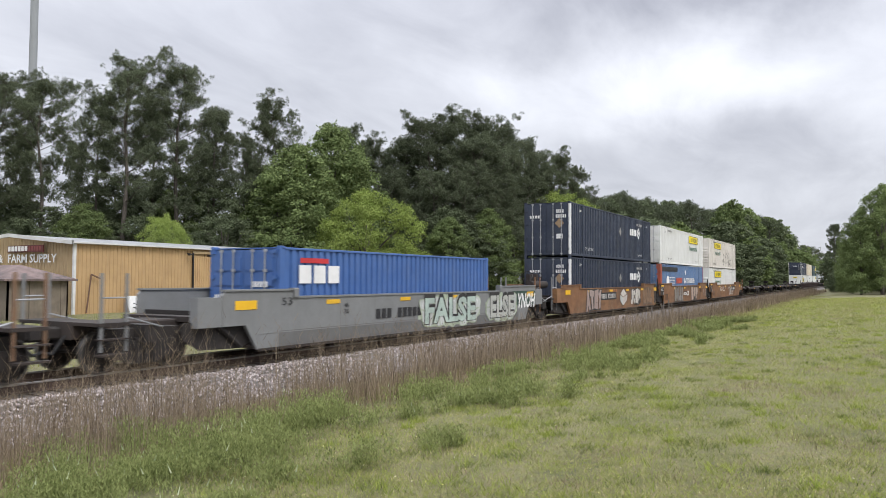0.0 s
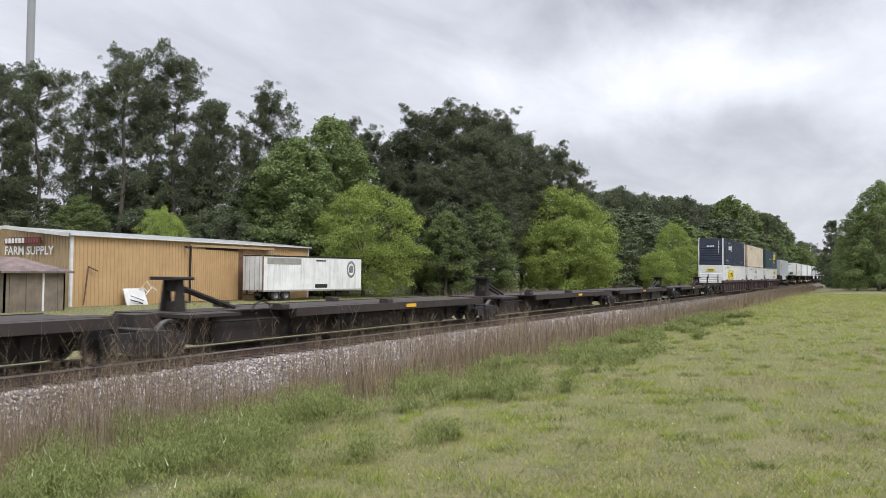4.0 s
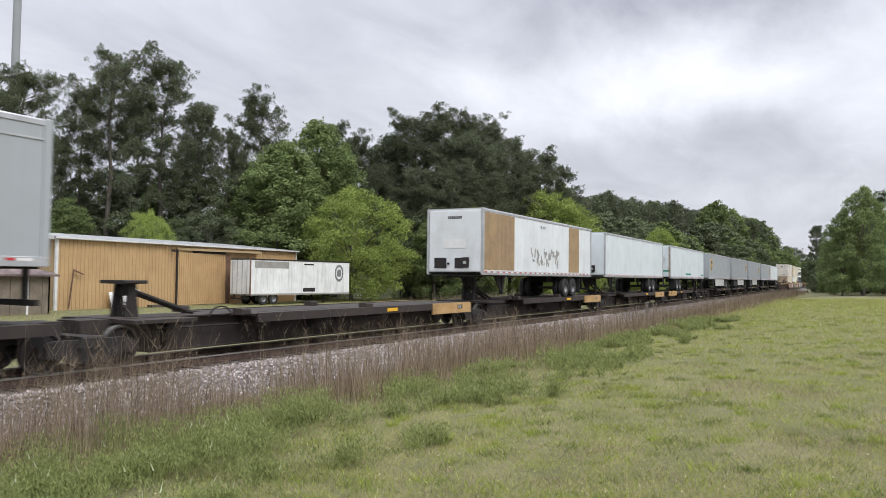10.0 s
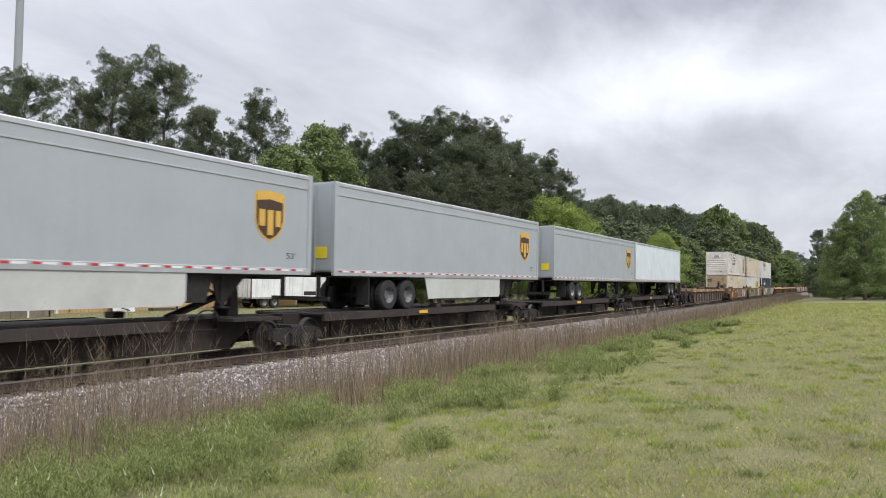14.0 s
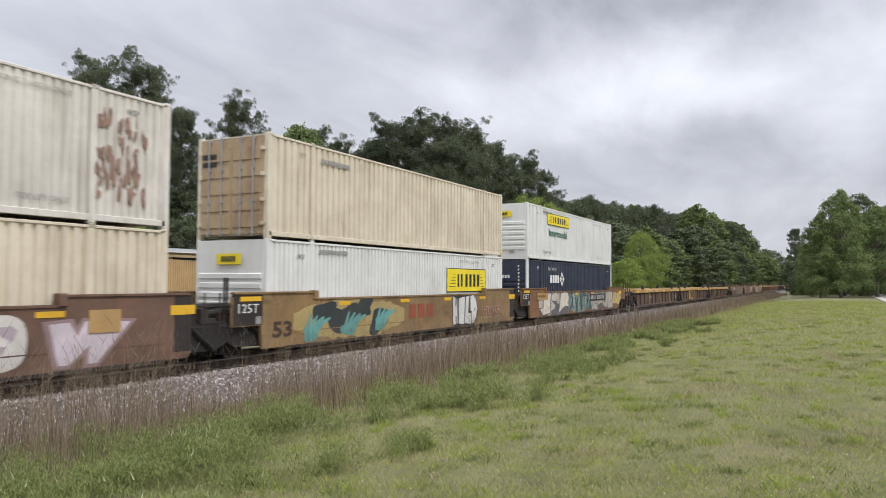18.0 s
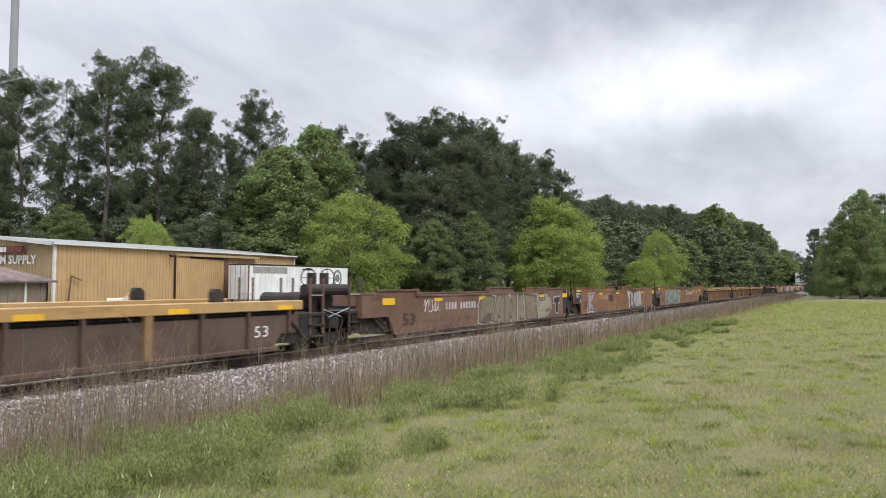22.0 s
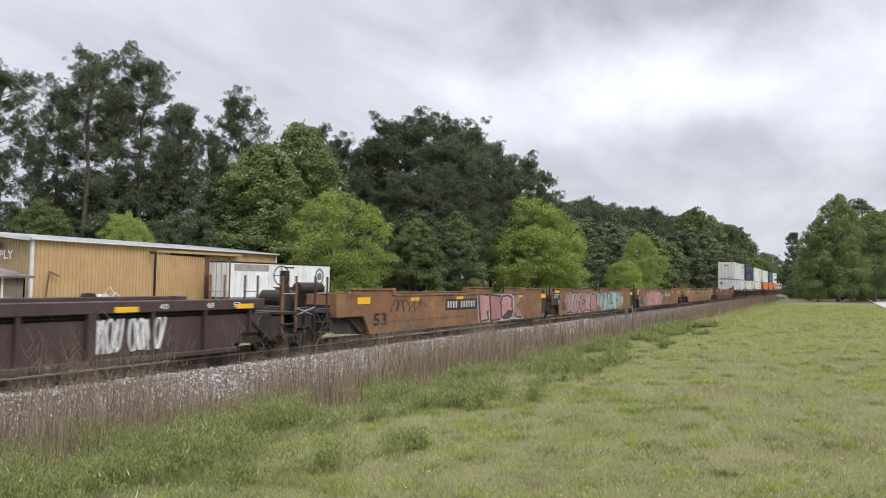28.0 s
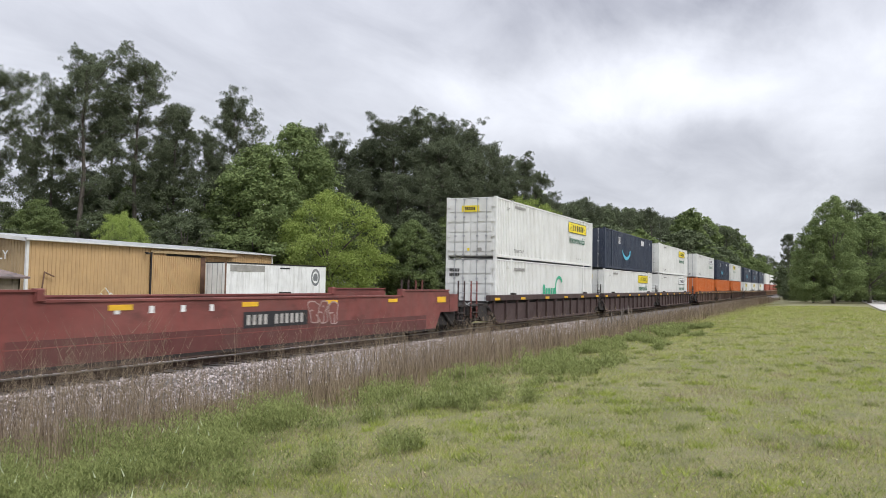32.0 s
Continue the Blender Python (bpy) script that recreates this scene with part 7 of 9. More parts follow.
def smile(c, n, high, face):
    """A pale blue smile curve and white bars on a dark blue container."""
    s = Shape()
    col = surface("pale_blue_paint", (0.10, 0.45, 0.62), 0.5)
    k = 14
    for i in range(k):
        a0, a1 = math.pi * (1.15 + 0.7 * i / k), math.pi * (1.15 + 0.7 * (i + 1) / k)
        t0, t1 = 0.1 + 0.16 * math.sin(math.pi * i / k), 0.1 + 0.16 * math.sin(math.pi * (i + 1) / k)
        p = lambda a, r: (6.4 + r * 1.25 * math.cos(a), 2.05 + r * math.sin(a))
        s.slab([p(a0, 1.25), p(a1, 1.25), p(a1, 1.25 - t1), p(a0, 1.25 - t0)], XF - 0.002, XF + 0.006)
    s.slab([(7.3, 1.5), (7.75, 1.55), (7.65, 1.05), (7.5, 1.3)][::-1], XF - 0.002, XF + 0.006)
    part("smile_emblem", s, col, c, "pale blue curved smile stripe")
    bars(c, 2, 3.9, high - 0.95, 0.6, 0.5, WHITE, XF + 0.004, gap=0.35)
    bars(c, 4, n - 4.6, high - 0.7, 1.1, 0.4, WHITE, XF + 0.004)
    write(c, "53", n - 1.4, high - 0.5, 0.18, WHITE, XF + 0.004, width=0.35)


def rail_brand(c, n, high, face):
    """Yellow block letters in corner brackets on the teal container."""
    y, z = n - 5.6, high - 2.0
    for a in (0.55, 1.35, 2.1):
        block = [(y + a, z + 0.68), (y + a + 0.1, z + 0.58), (y + a + 0.5, z + 0.58), (y + a + 0.6, z + 0.68), (y + a + 0.6, z + 1.4), (y + a + 0.5, z + 1.5), (y + a + 0.1, z + 1.5), (y + a, z + 1.4)]
        tile = part("brand_block", Shape().slab(block, XF, XF + 0.006), YELLOW_SIGN, c, "yellow emblem block")
        part("block_notch", Shape().box(XF + 0.007, XF + 0.010, y + a + 0.22, y + a + 0.45, z + 0.95, z + 1.12), paint("teal"), tile)
    for sg in (0, 1):
        a = y + (0.0 if sg == 0 else 3.05)
        s = Shape().box(XF, XF + 0.006, a, a + 0.14, z + 0.2, z + 1.85)
        s.box(XF, XF + 0.007, a - (0.0 if sg == 0 else 0.3), a + (0.44 if sg == 0 else 0.14), z + 1.75, z + 1.9)
        part("bracket", s, YELLOW_SIGN, c)
    part("wheel_dots", merge([Shape().slab(blob(random.Random(1), y + k, z + 0.12, 0.24, 0.24, 10, 0), XF, XF + 0.006) for k in (0.35, 0.7, 2.4, 2.75)]), YELLOW_SIGN, c)
    bars(c, 14, 4.6, high - 1.5, 3.6, 0.18, surface("gold_lettering", (0.45, 0.36, 0.10), 0.6), XF + 0.004)
    bars(c, 6, n - 3.6, high - 0.62, 1.1, 0.2, WHITE, XF + 0.004)
    write(c, "53", n - 1.5, 0.5, 0.26, WHITE, XF + 0.004, width=0.42)
    write(c, "53", 1.4, 0.9, 0.24, WHITE, XF + 0.004, width=0.4)
    end_plate(c, "placard", 0.3, 0.8, 0.9, 1.2, YELLOW_SIGN)
    end_plate(c, "placard", -0.95, -0.3, high - 0.85, high - 0.5, YELLOW_SIGN)


def stack_words(c, n, high, face):
    """Faded blue container with the words of its train service."""
    part("red_end_frame", Shape().box(1.0, 1.31, -0.04, 0.42, 0.02, high), paint("red_oxide"), c, "red-oxide corner frame")
    bars(c, 5, 5.2, 1.42, 2.2, 0.45, spray(0.55, 0.10, 0.06), XF + 0.005, name="brand_blocks", gap=0.3)
    for i in range(10):
        y, w, z, h = 7.9 + i * 0.43, 0.34, 1.42, 0.42
        q = Shape().box(XF, XF + 0.006, y, y + 0.11, z, z + h)
        k = (3, 0, 1, 2, 1, 0, 2, 1, 3, 2)[i]
        if k != 0:
            q.box(XF, XF + 0.006, y + 0.11, y + w, z + h - 0.09, z + h)
        if k > 1:
            q.box(XF, XF + 0.006, y + w - 0.11, y + w, z, z + h - 0.09)
        if k in (0, 3):
            q.slab([(y + 0.11, z + 0.16), (y + w, z), (y + w, z + 0.12), (y + 0.11, z + 0.28)], XF, XF + 0.006)
        part("brand_block", q, WHITE, c, "white block lettering shape")
    s = Shape().slab(blob(random.Random(2), 2.3, 1.55, 0.9, 0.9, 16, 0), XF, XF + 0.006)
    part("round_emblem", s, WHITE, c, "round white emblem")
    for i in range(7):
        plate(c, "speed_line", 2.8, 4.6, 1.15 + i * 0.12, 1.18 + i * 0.12, WHITE, XF + 0.003)
    plate(c, "dark_band", 0.5, 5.6, high - 0.55, high - 0.2, BLACK, XF + 0.002, "dark patched band")
    plate(c, "placard", 8.3, 8.7, high - 0.75, high - 0.4, WHITE, XF + 0.004)


def line_brand(c, n, high, face):
    """White slanted blocks with a red eagle-like stripe on the blue forty-foot container."""
    for i in range(3):
        a = 0.75 + i * 0.62
        plate(c, "brand_block", a, a + 0.5, high - 1.0, high - 0.5, WHITE, XF + 0.004, "white block lettering shape")
    plate(c, "red_stripe", 0.8, 2.0, high - 0.44, high - 0.3, RED_MARK, XF + 0.004, "red wing stripe")
    for i in range(3):
        end_plate(c, "brand_block", -1.05 + i * 0.16, -0.92 + i * 0.16, high - 1.5, high - 1.32, WHITE)
    q = Shape()
    for r in (0, 1):
        for i in range(6):
            q.box(0.35 + i * 0.1, 0.42 + i * 0.1, -0.07, -0.06, high - 1.1 - r * 0.24, high - 0.95 - r * 0.24)
    part("number_bars", q, WHITE, c)


def tiger(c, n, high, face):
    col = spray(0.04, 0.42, 0.24)
    for i in range(5):
        plate(c, "brand_block", 6.6 + i * 0.42, 6.88 + i * 0.42, 1.1, 1.7 - (0.18 if i else 0), col, XF + 0.004, "green block lettering shape")
    s = Shape()
    for i in range(12):
        a0, a1 = 0.6 + i * 0.42, 0.6 + (i + 1) * 0.42
        s.slab([(9.3 + 0.72 * math.cos(a0), 1.5 + 0.72 * math.sin(a0)), (9.3 + 0.72 * math.cos(a1), 1.5 + 0.72 * math.sin(a1)), (9.3 + 0.56 * math.cos(a1), 1.5 + 0.56 * math.sin(a1)), (9.3 + 0.56 * math.cos(a0), 1.5 + 0.56 * math.sin(a0))][::-1], XF, XF + 0.006)
    part("ring_emblem", s, col, c, "green ring emblem")
    bars(c, 6, 8.2, 0.35, 2.2, 0.18, BLACK, XF + 0.004)
    plain_marks(c, n, high, face)


# ---- trailers ----
def shield(t, y, z, w, h, x):
    """A brown shield with a golden edge and golden shapes."""
    def outline(k):
        pts = [(-0.5, 0.5), (-0.5, -0.05), (-0.42, -0.25), (-0.25, -0.40), (0, -0.5), (0.25, -0.40), (0.42, -0.25), (0.5, -0.05), (0.5, 0.5), (0.25, 0.54), (0, 0.555), (-0.25, 0.54)]
        return [(y + w / 2 + a * w * k, z + h / 2 + b * h * k) for a, b in pts]
    gold = surface("gold_paint", (0.62, 0.38, 0.07), 0.45)
    brown = surface("shield_brown", (0.055, 0.028, 0.016), 0.5)
    s = part("shield_emblem", Shape().slab(outline(1.0), x, x + 0.005), gold, t, "golden-edged brown shield")
    part("shield_field", Shape().slab(outline(0.9), x + 0.006, x + 0.009), brown, s)
    part("shield_top", Shape().slab([(y + w * 0.06, z + h * 0.97), (y + w * 0.06, z + h * 0.83), (y + w * 0.5, z + h * 0.88), (y + w * 0.94, z + h * 0.83), (y + w * 0.94, z + h * 0.97), (y + w * 0.5, z + h * 1.03)], x + 0.010, x + 0.013), gold, s)
    q = Shape()
    for a0, a1, b0, b1 in ((0.14, 0.34, 0.32, 0.66), (0.42, 0.62, 0.14, 0.66), (0.70, 0.88, 0.32, 0.66)):
        q.box(x + 0.010, x + 0.014, y + w * a0, y + w * a1, z + h * b0, z + h * b1)
    part("shield_shapes", q, gold, s)


def semi_trailer(o, n, colour, label, nose="low", ups=None, skirt=False, tape=True, strips=(), stain=False, group="trailers"):
    """A box semi-trailer standing on a spine car; nose: which end its front is at."""
    W, zb, zt, deck = 1.30, 2.14, 4.945, 1.02
    t = holder("semi_trailer", label, "trailer", group)
    col = paint(colour)
    part("body", Shape().soft_box(-W, W, 0.03, n - 0.03, zb + 0.1, zt - 0.06, 0.03), col, t, "smooth box body")
    part("roof", Shape().soft_box(-W + 0.02, W - 0.02, 0.05, n - 0.05, zt - 0.07, zt, 0.03), CHROME, t)
    for sx in (-1, 1):
        part("top_rail", Shape().soft_box(sx * W - 0.03, sx * W + 0.02, 0.0, n, zt - 0.14, zt - 0.03, 0.01), CHROME, t, "bright aluminium top rail")
        part("bottom_rail", Shape().soft_box(sx * W - 0.04, sx * W + 0.025, 0.0, n, zb - 0.02, zb + 0.17, 0.01), CHROME, t, "bright aluminium bottom rail")
        if ups:
            part("rub_rail", Shape().box(sx * W - 0.01, sx * W + 0.018, 0.05, n - 0.05, zt - 0.42, zt - 0.38), CHROME, t)
        for y in (0.06, n - 0.06):
            part("corner_post", Shape().soft_box(sx * W - 0.07, sx * W + 0.022, y - 0.08, y + 0.08, zb, zt, 0.01), CHROME if not ups else col, t)
    if tape:
        red, pale = Shape(), Shape()
        k = int(n / 0.62)
        for i in range(k):
            y = 0.2 + i * (n - 0.4) / k
            red.box(W + 0.026, W + 0.029, y, y + 0.17, zb + 0.09, zb + 0.14)
            pale.box(W + 0.026, W + 0.029, y + 0.2, y + 0.5, zb + 0.09, zb + 0.14)
        part("red_tape", red, RED_MARK, t, "red reflective tape")
        part("white_tape", pale, WHITE, t, "white reflective tape")
    low_nose = nose == "low"
    ax = (n - 4.25, n - 3.05) if low_nose else (3.05, 4.25)
    ends = 0.0 if low_nose else n
    # running gear
    part("slider_frame", Shape().box(-0.6, -0.45, min(ax) - 1.0, max(ax) + 1.0, zb - 0.35, zb - 0.02).box(0.45, 0.6, min(ax) - 1.0, max(ax) + 1.0, zb - 0.35, zb - 0.02)
         .box(-1.0, 1.0, ax[0] - 0.06, ax[0] + 0.06, deck + 0.42, deck + 0.54).box(-1.0, 1.0, ax[1] - 0.06, ax[1] + 0.06, deck + 0.42, deck + 0.54), STEEL_DARK, t)
    for y in ax:
        for sx in (-1, 1):
            for inner in (0, 1):
                x = sx * (1.13 - 0.33 * inner)
                tyre = part("tyre", Shape().lathe([(-0.14, 0.28), (-0.14, 0.46), (-0.09, 0.505), (0.09, 0.505), (0.14, 0.46), (0.14, 0.28)], 18, (x, y, deck + 0.505)), RUBBER, t, "black tyre")
                if not inner:
                    part("rim", Shape().lathe([(sx * 0.02, 0.0), (sx * 0.04, 0.12), (-sx * 0.05, 0.2), (sx * 0.125, 0.285)], 14, (x, y, deck + 0.505)), RIM_GREY, tyre, "steel wheel rim")
    rear = n if low_nose else 0.0
    w = -1 if low_nose else 1
    part("rear_guard", Shape().box(-1.1, 1.1, min(rear, rear + w * 0.1), max(rear, rear + w * 0.1), deck + 0.35, deck + 0.47).box(-0.75, -0.65, min(rear, rear + w * 0.1), max(rear, rear + w * 0.1), deck + 0.4, zb)
         .box(0.65, 0.75, min(rear, rear + w * 0.1), max(rear, rear + w * 0.1), deck + 0.4, zb), STEEL_DARK, t)
    part("mud_flap", Shape().box(0.75, 1.25, rear + w * 1.9, rear + w * 1.93, deck + 0.2, zb), RUBBER, t)
    # landing gear
    lg = ends + (2.9 if low_nose else -2.9)
    for sx in (-1, 1):
        part("landing_leg", Shape().box(sx * 0.85 - 0.07, sx * 0.85 + 0.07, lg - 0.07, lg + 0.07, deck + 0.28, zb).box(sx * 0.85 - 0.15, sx * 0.85 + 0.15, lg - 0.13, lg + 0.13, deck + 0.24, deck + 0.28)
             .rod((sx * 0.85, lg, deck + 0.5), (sx * 0.5, lg - w * 0.9, zb), 0.04, 5), STEEL_DARK, t)
        q = -w
        part("leg_gusset", Shape().slab([(lg - q * 0.85, zb - 0.02), (lg - q * 0.12, zb - 0.75), (lg + q * 0.12, zb - 0.75), (lg + q * 0.35, zb - 0.02)][::int(-q)], sx * 0.85 - 0.03, sx * 0.85 + 0.03), STEEL_DARK, t)
        if skirt:
            part("skirt_bracket", Shape().slab([(lg + q * 0.5, zb - 0.02), (lg + q * 0.75, zb - 0.72), (lg + q * 1.55, zb - 0.72), (lg + q * 1.5, zb - 0.02)][::int(-q)], sx * 1.1 - 0.03, sx * 1.1 + 0.03), STEEL_DARK, t)
    part("underframe", Shape().box(-1.2, 1.2, 0.1, n - 0.1, zb - 0.06, zb - 0.02).box(-0.6, 0.6, ends + (0.4 if low_nose else -1.4), ends + (1.4 if low_nose else -0.4), zb - 0.14, zb - 0.05), STEEL_DARK, t)
    if skirt:
        a, b = (4.4, n - 5.35) if low_nose else (5.35, n - 4.4)
        part("side_skirt", Shape().slab([(a + 0.25, zb - 0.78), (b - 0.12, zb - 0.78), (b, zb - 0.66), (b, zb - 0.02), (a, zb - 0.02)], W - 0.03, W - 0.005), paint("white") if colour != "ups_grey" else surface("pale_skirt", (0.52, 0.53, 0.50), 0.5, vary=0.06, grime=0.25), t, "pale side skirt")
    # ends
    if low_nose:
        part("nose_panel", Shape().soft_box(-W + 0.06, W - 0.06, -0.02, 0.03, zb + 0.15, zt - 0.12, 0.02), col, t)
        box = part("junction_box", Shape().box(0.35, 0.68, -0.06, -0.02, zb + 0.28, zb + 0.72), STEEL_DARK, t, "dark recessed connection box")
        part("socket", Shape().rod((0.5, -0.1, zb + 0.5), (0.5, -0.06, zb + 0.5), 0.07, 10), CHROME, box)
        part("air_coupling", Shape().rod((-0.6, -0.07, zb + 0.35), (-0.6, -0.02, zb + 0.35), 0.06, 8).rod((-0.3, -0.07, zb + 0.45), (-0.3, -0.02, zb + 0.45), 0.05, 8), STEEL_DARK, t)
        q = Shape()
        for i in range(7):
            q.box(-0.35 + i * 0.1, -0.28 + i * 0.1, -0.03, -0.024, zt - 0.45, zt - 0.33)
        part("number_bars", q, BLACK, t)
        if stain:
            for a, b in ((-1.0, -0.4), (0.0, 0.4)):
                end_plate(t, "grille", a, b, zb + 0.25, zb + 0.7, STEEL_DARK, -0.03)
            end_plate(t, "number_board", -0.5, 0.5, zb + 1.1, zb + 1.5, WHITE, -0.03)
    else:
        for k in (-1, 1):
            a, b = sorted((k * 0.01, k * (W - 0.08)))
            door = part("rear_door", Shape().box(a, b, -0.02, 0.03, zb + 0.14, zt - 0.1), col, t, "rear door leaf")
            xx = a + (b - a) * 0.5
            part("lock_rod", Shape().rod((xx, -0.06, zb + 0.05), (xx, -0.06, zt - 0.12), 0.02, 6), GALV, door)
            if strips:
                edge = b if k > 0 else a
                part("rusty_frame", Shape().box(edge - 0.05, edge + 0.05, -0.035, -0.02, zb + 0.1, zt - 0.08), paint("tan_panel"), door, "rust-streaked door frame")
                for zz in (0.3, 0.9, 1.5, 2.1, 2.6):
                    part("hinge", Shape().box(edge - 0.12, edge + 0.06, -0.06, -0.03, zb + zz, zb + zz + 0.08), CHROME, door)
                for q in range(7):
                    part("stain", Shape().box(xx - 0.3 + 0.09 * q, xx - 0.26 + 0.09 * q, -0.026, -0.021, zt - 1.4 - 0.12 * (q % 3), zt - 0.9 - 0.1 * (q % 2)), GREY_MARK, door)
                end_plate(door, "green_stripe", a + 0.05, b - 0.05, zb + 0.55, zb + 0.68, strips[0], -0.028)
        if ups:
            end_plate(t, "yellow_notice", 0.6, 1.05, zb + 0.5, zb + 0.85, YELLOW_SIGN, -0.03, "yellow notice")
        q = Shape()
        for i in range(10):
            q.box(-1.0 + i * 0.09, -0.94 + i * 0.09, -0.03, -0.024, zt - 0.75, zt - 0.62)
        part("number_bars", q, BLACK, t)
    if ups is not None:
        shield(t, ups, 2.98 - 0.0, 1.12, 1.28, W + 0.004)
        write(t, "53'", ups if ups < 5 else n - 1.0, zb + 0.42, 0.16, BLACK, W + 0.006, width=0.36)
    for a, b, z0, z1, m in (strips[1:] if strips else ()):
        plate(t, "side_stripe", a, b, z0, z1, m, W + 0.004, "green side stripe")
    if stain:
        for a, b in ((0.15, 3.3), (n - 3.9, n - 2.2)):
            plate(t, "tan_panel", a, b, zb + 0.2, zt - 0.16, paint("tan_panel"), W + 0.002, "stripped tan panel")
        s = Shape()
        rng = random.Random(8)
        for i in range(34):
            y = 5.4 + i * 0.11
            s.slab(blob(rng, y + rng.uniform(-0.1, 0.1), zb + rng.uniform(0.55, 1.25), rng.uniform(0.08, 0.3), rng.uniform(0.12, 0.45), 9, 0.3), W + 0.002, W + 0.004 + 0.0002 * i)
        part("scraped_patch", s, GREY_MARK, t, "grey scraped patch")
        write(t, "48 102", 6.5, zt - 0.5, 0.16, BLACK, W + 0.006, width=0.7)
    return rolling(t, o)


def spine_car(o0, o1, label, first=False, last=False, yellow=True, loaded=True, flip=False, group="spine cars"):
    """One platform of a spine car between the trucks at o0 and o1."""
    n = o1 - o0
    car = holder("spine_car", label, "freight car", group)
    col = paint("deck")
    part("centre_sill", Shape().slab([(0.2, 0.70), (1.25, 0.62), (1.9, 0.21), (n - 1.9, 0.21), (n - 1.25, 0.62), (n - 0.2, 0.70), (n - 0.2, 1.0), (0.2, 1.0)], -0.40, 0.40), col, car, "deep dark centre sill")
    part("sill_flange", Shape().box(-0.52, 0.52, 1.9, n - 1.9, 0.19, 0.23).box(-0.6, 0.6, 0.9, n - 0.9, 0.985, 1.015), col, car)
    part("train_line", Shape().rod((0.55, 2.0, 0.74), (0.55, n - 2.0, 0.70), 0.03, 6), STEEL_DARK, car)
    for i in range(5):
        y = 2.4 + i * (n - 4.8) / 4
        part("sill_stiffener", Shape().box(0.40, 0.50, y - 0.03, y + 0.03, 0.23, 0.98), col, car)
    f = (lambda a: n - a) if flip else (lambda a: a)
    a, b = sorted((f(4.6), f(n - 0.9)))
    part("wheel_deck", Shape().box(-1.30, 1.30, a, b, 0.96, 1.01), col, car, "worn steel deck")
    for sx in (-1, 1):
        x0, x1 = sorted((sx * 1.24, sx * 1.33))
        part("deck_edge", Shape().box(x0, x1, a, b, 0.80, 1.03), col, car, "steel deck edge")
        c, d = sorted((f(n - 4.0), f(n - 0.95)))
        x0, x1 = sorted((sx * 1.30, sx * 1.36))
        if yellow:
            part("apron", Shape().box(x0, x1, c, d, 0.64, 1.035), paint("yellow"), car, "yellow side apron")
        for k in (0.62,):
            y = f(n * k)
            plate(car, "reflector", y - 0.3, y + 0.3, 0.86, 0.97, YELLOW_MARK, sx * 1.345, "yellow reflective strip")
        part("outrigger", Shape().box(min(0, sx * 1.25), max(0, sx * 1.25), f(5.0) - 0.07, f(5.0) + 0.07, 0.7, 0.95).box(min(0, sx * 1.25), max(0, sx * 1.25), f(n * 0.6) - 0.07, f(n * 0.6) + 0.07, 0.7, 0.95), col, car)
        c, d = sorted((f(0.9), f(2.6)))
        part("corner_platform", Shape().box(*sorted((sx * 0.3, sx * 1.28)), c, d, 0.92, 1.0), col, car)
    if yellow:
        c = f(n - 1.9)
        plate(car, "length_plate", c - 0.2, c + 0.2, 0.80, 0.95, BLACK, 1.364, "black length plate")
        on_side(car, "53'", c - 0.15, 0.825, 0.10, WHITE, 1.371, width=0.3)
    h = f(1.6)
    hitch = part("hitch", Shape().slab([(h - 0.22, 1.0), (h + 0.16, 1.0), (h + 0.07, 2.02), (h - 0.09, 2.02)], 0.20, 0.28).slab([(h - 0.22, 1.0), (h + 0.16, 1.0), (h + 0.07, 2.02), (h - 0.09, 2.02)], -0.28, -0.20).box(-0.24, 0.24, h - 0.06, h + 0.06, 1.62, 2.02).box(-0.24, 0.24, h - 0.09, h + 0.09, 1.0, 1.3).soft_box(-0.46, 0.46, h - 0.42, h + 0.3, 2.02, 2.11, 0.02), STEEL_DARK, car, "fifth-wheel hitch stand") if loaded else part(
        "hitch", Shape().slab([(h - 0.20, 1.0), (h + 0.16, 1.0), (h + 0.07, 1.78), (h - 0.09, 1.78)], 0.20, 0.28).slab([(h - 0.20, 1.0), (h + 0.16, 1.0), (h + 0.07, 1.78), (h - 0.09, 1.78)], -0.28, -0.20).box(-0.24, 0.24, h - 0.06, h + 0.06, 1.5, 1.78).box(-0.24, 0.24, h - 0.08, h + 0.08, 1.0, 1.25).soft_box(-0.44, 0.44, h - 0.36, h + 0.26, 1.78, 1.86, 0.02), STEEL_DARK, car, "fifth-wheel hitch stand")
    d = -1 if flip else 1
    part("hitch_brace", Shape().rod((-0.12, h + d * 0.1, 1.62), (-0.12, h + d * 1.9, 1.04), 0.055, 6).rod((0.12, h + d * 0.1, 1.62), (0.12, h + d * 1.9, 1.04), 0.055, 6), STEEL_DARK, hitch)
    for y in (f(4.2), f(n * 0.55)):
        part("container_pedestal", Shape().soft_box(0.95, 1.28, y - 0.16, y + 0.16, 1.0, 1.16, 0.03).soft_box(-1.28, -0.95, y - 0.16, y + 0.16, 1.0, 1.16, 0.03), col, car)
    s = Shape()
    for i in range(8):
        a0, a1 = math.pi * i / 8, math.pi * (i + 1) / 8
        y = f(3.4)
        s.rod((1.2, y + 0.35 * math.cos(a0), 1.0 + 0.24 * math.sin(a0)), (1.2, y + 0.35 * math.cos(a1), 1.0 + 0.24 * math.sin(a1)), 0.025, 4)
    part("wheel_chock_hoop", s, STEEL_DARK, car)
    part("air_reservoir", Shape().rod((0.75, n * 0.42, 0.62), (0.75, n * 0.42 + 1.0, 0.62), 0.17, 10), STEEL_DARK, car)
    truck(car, 0.0)
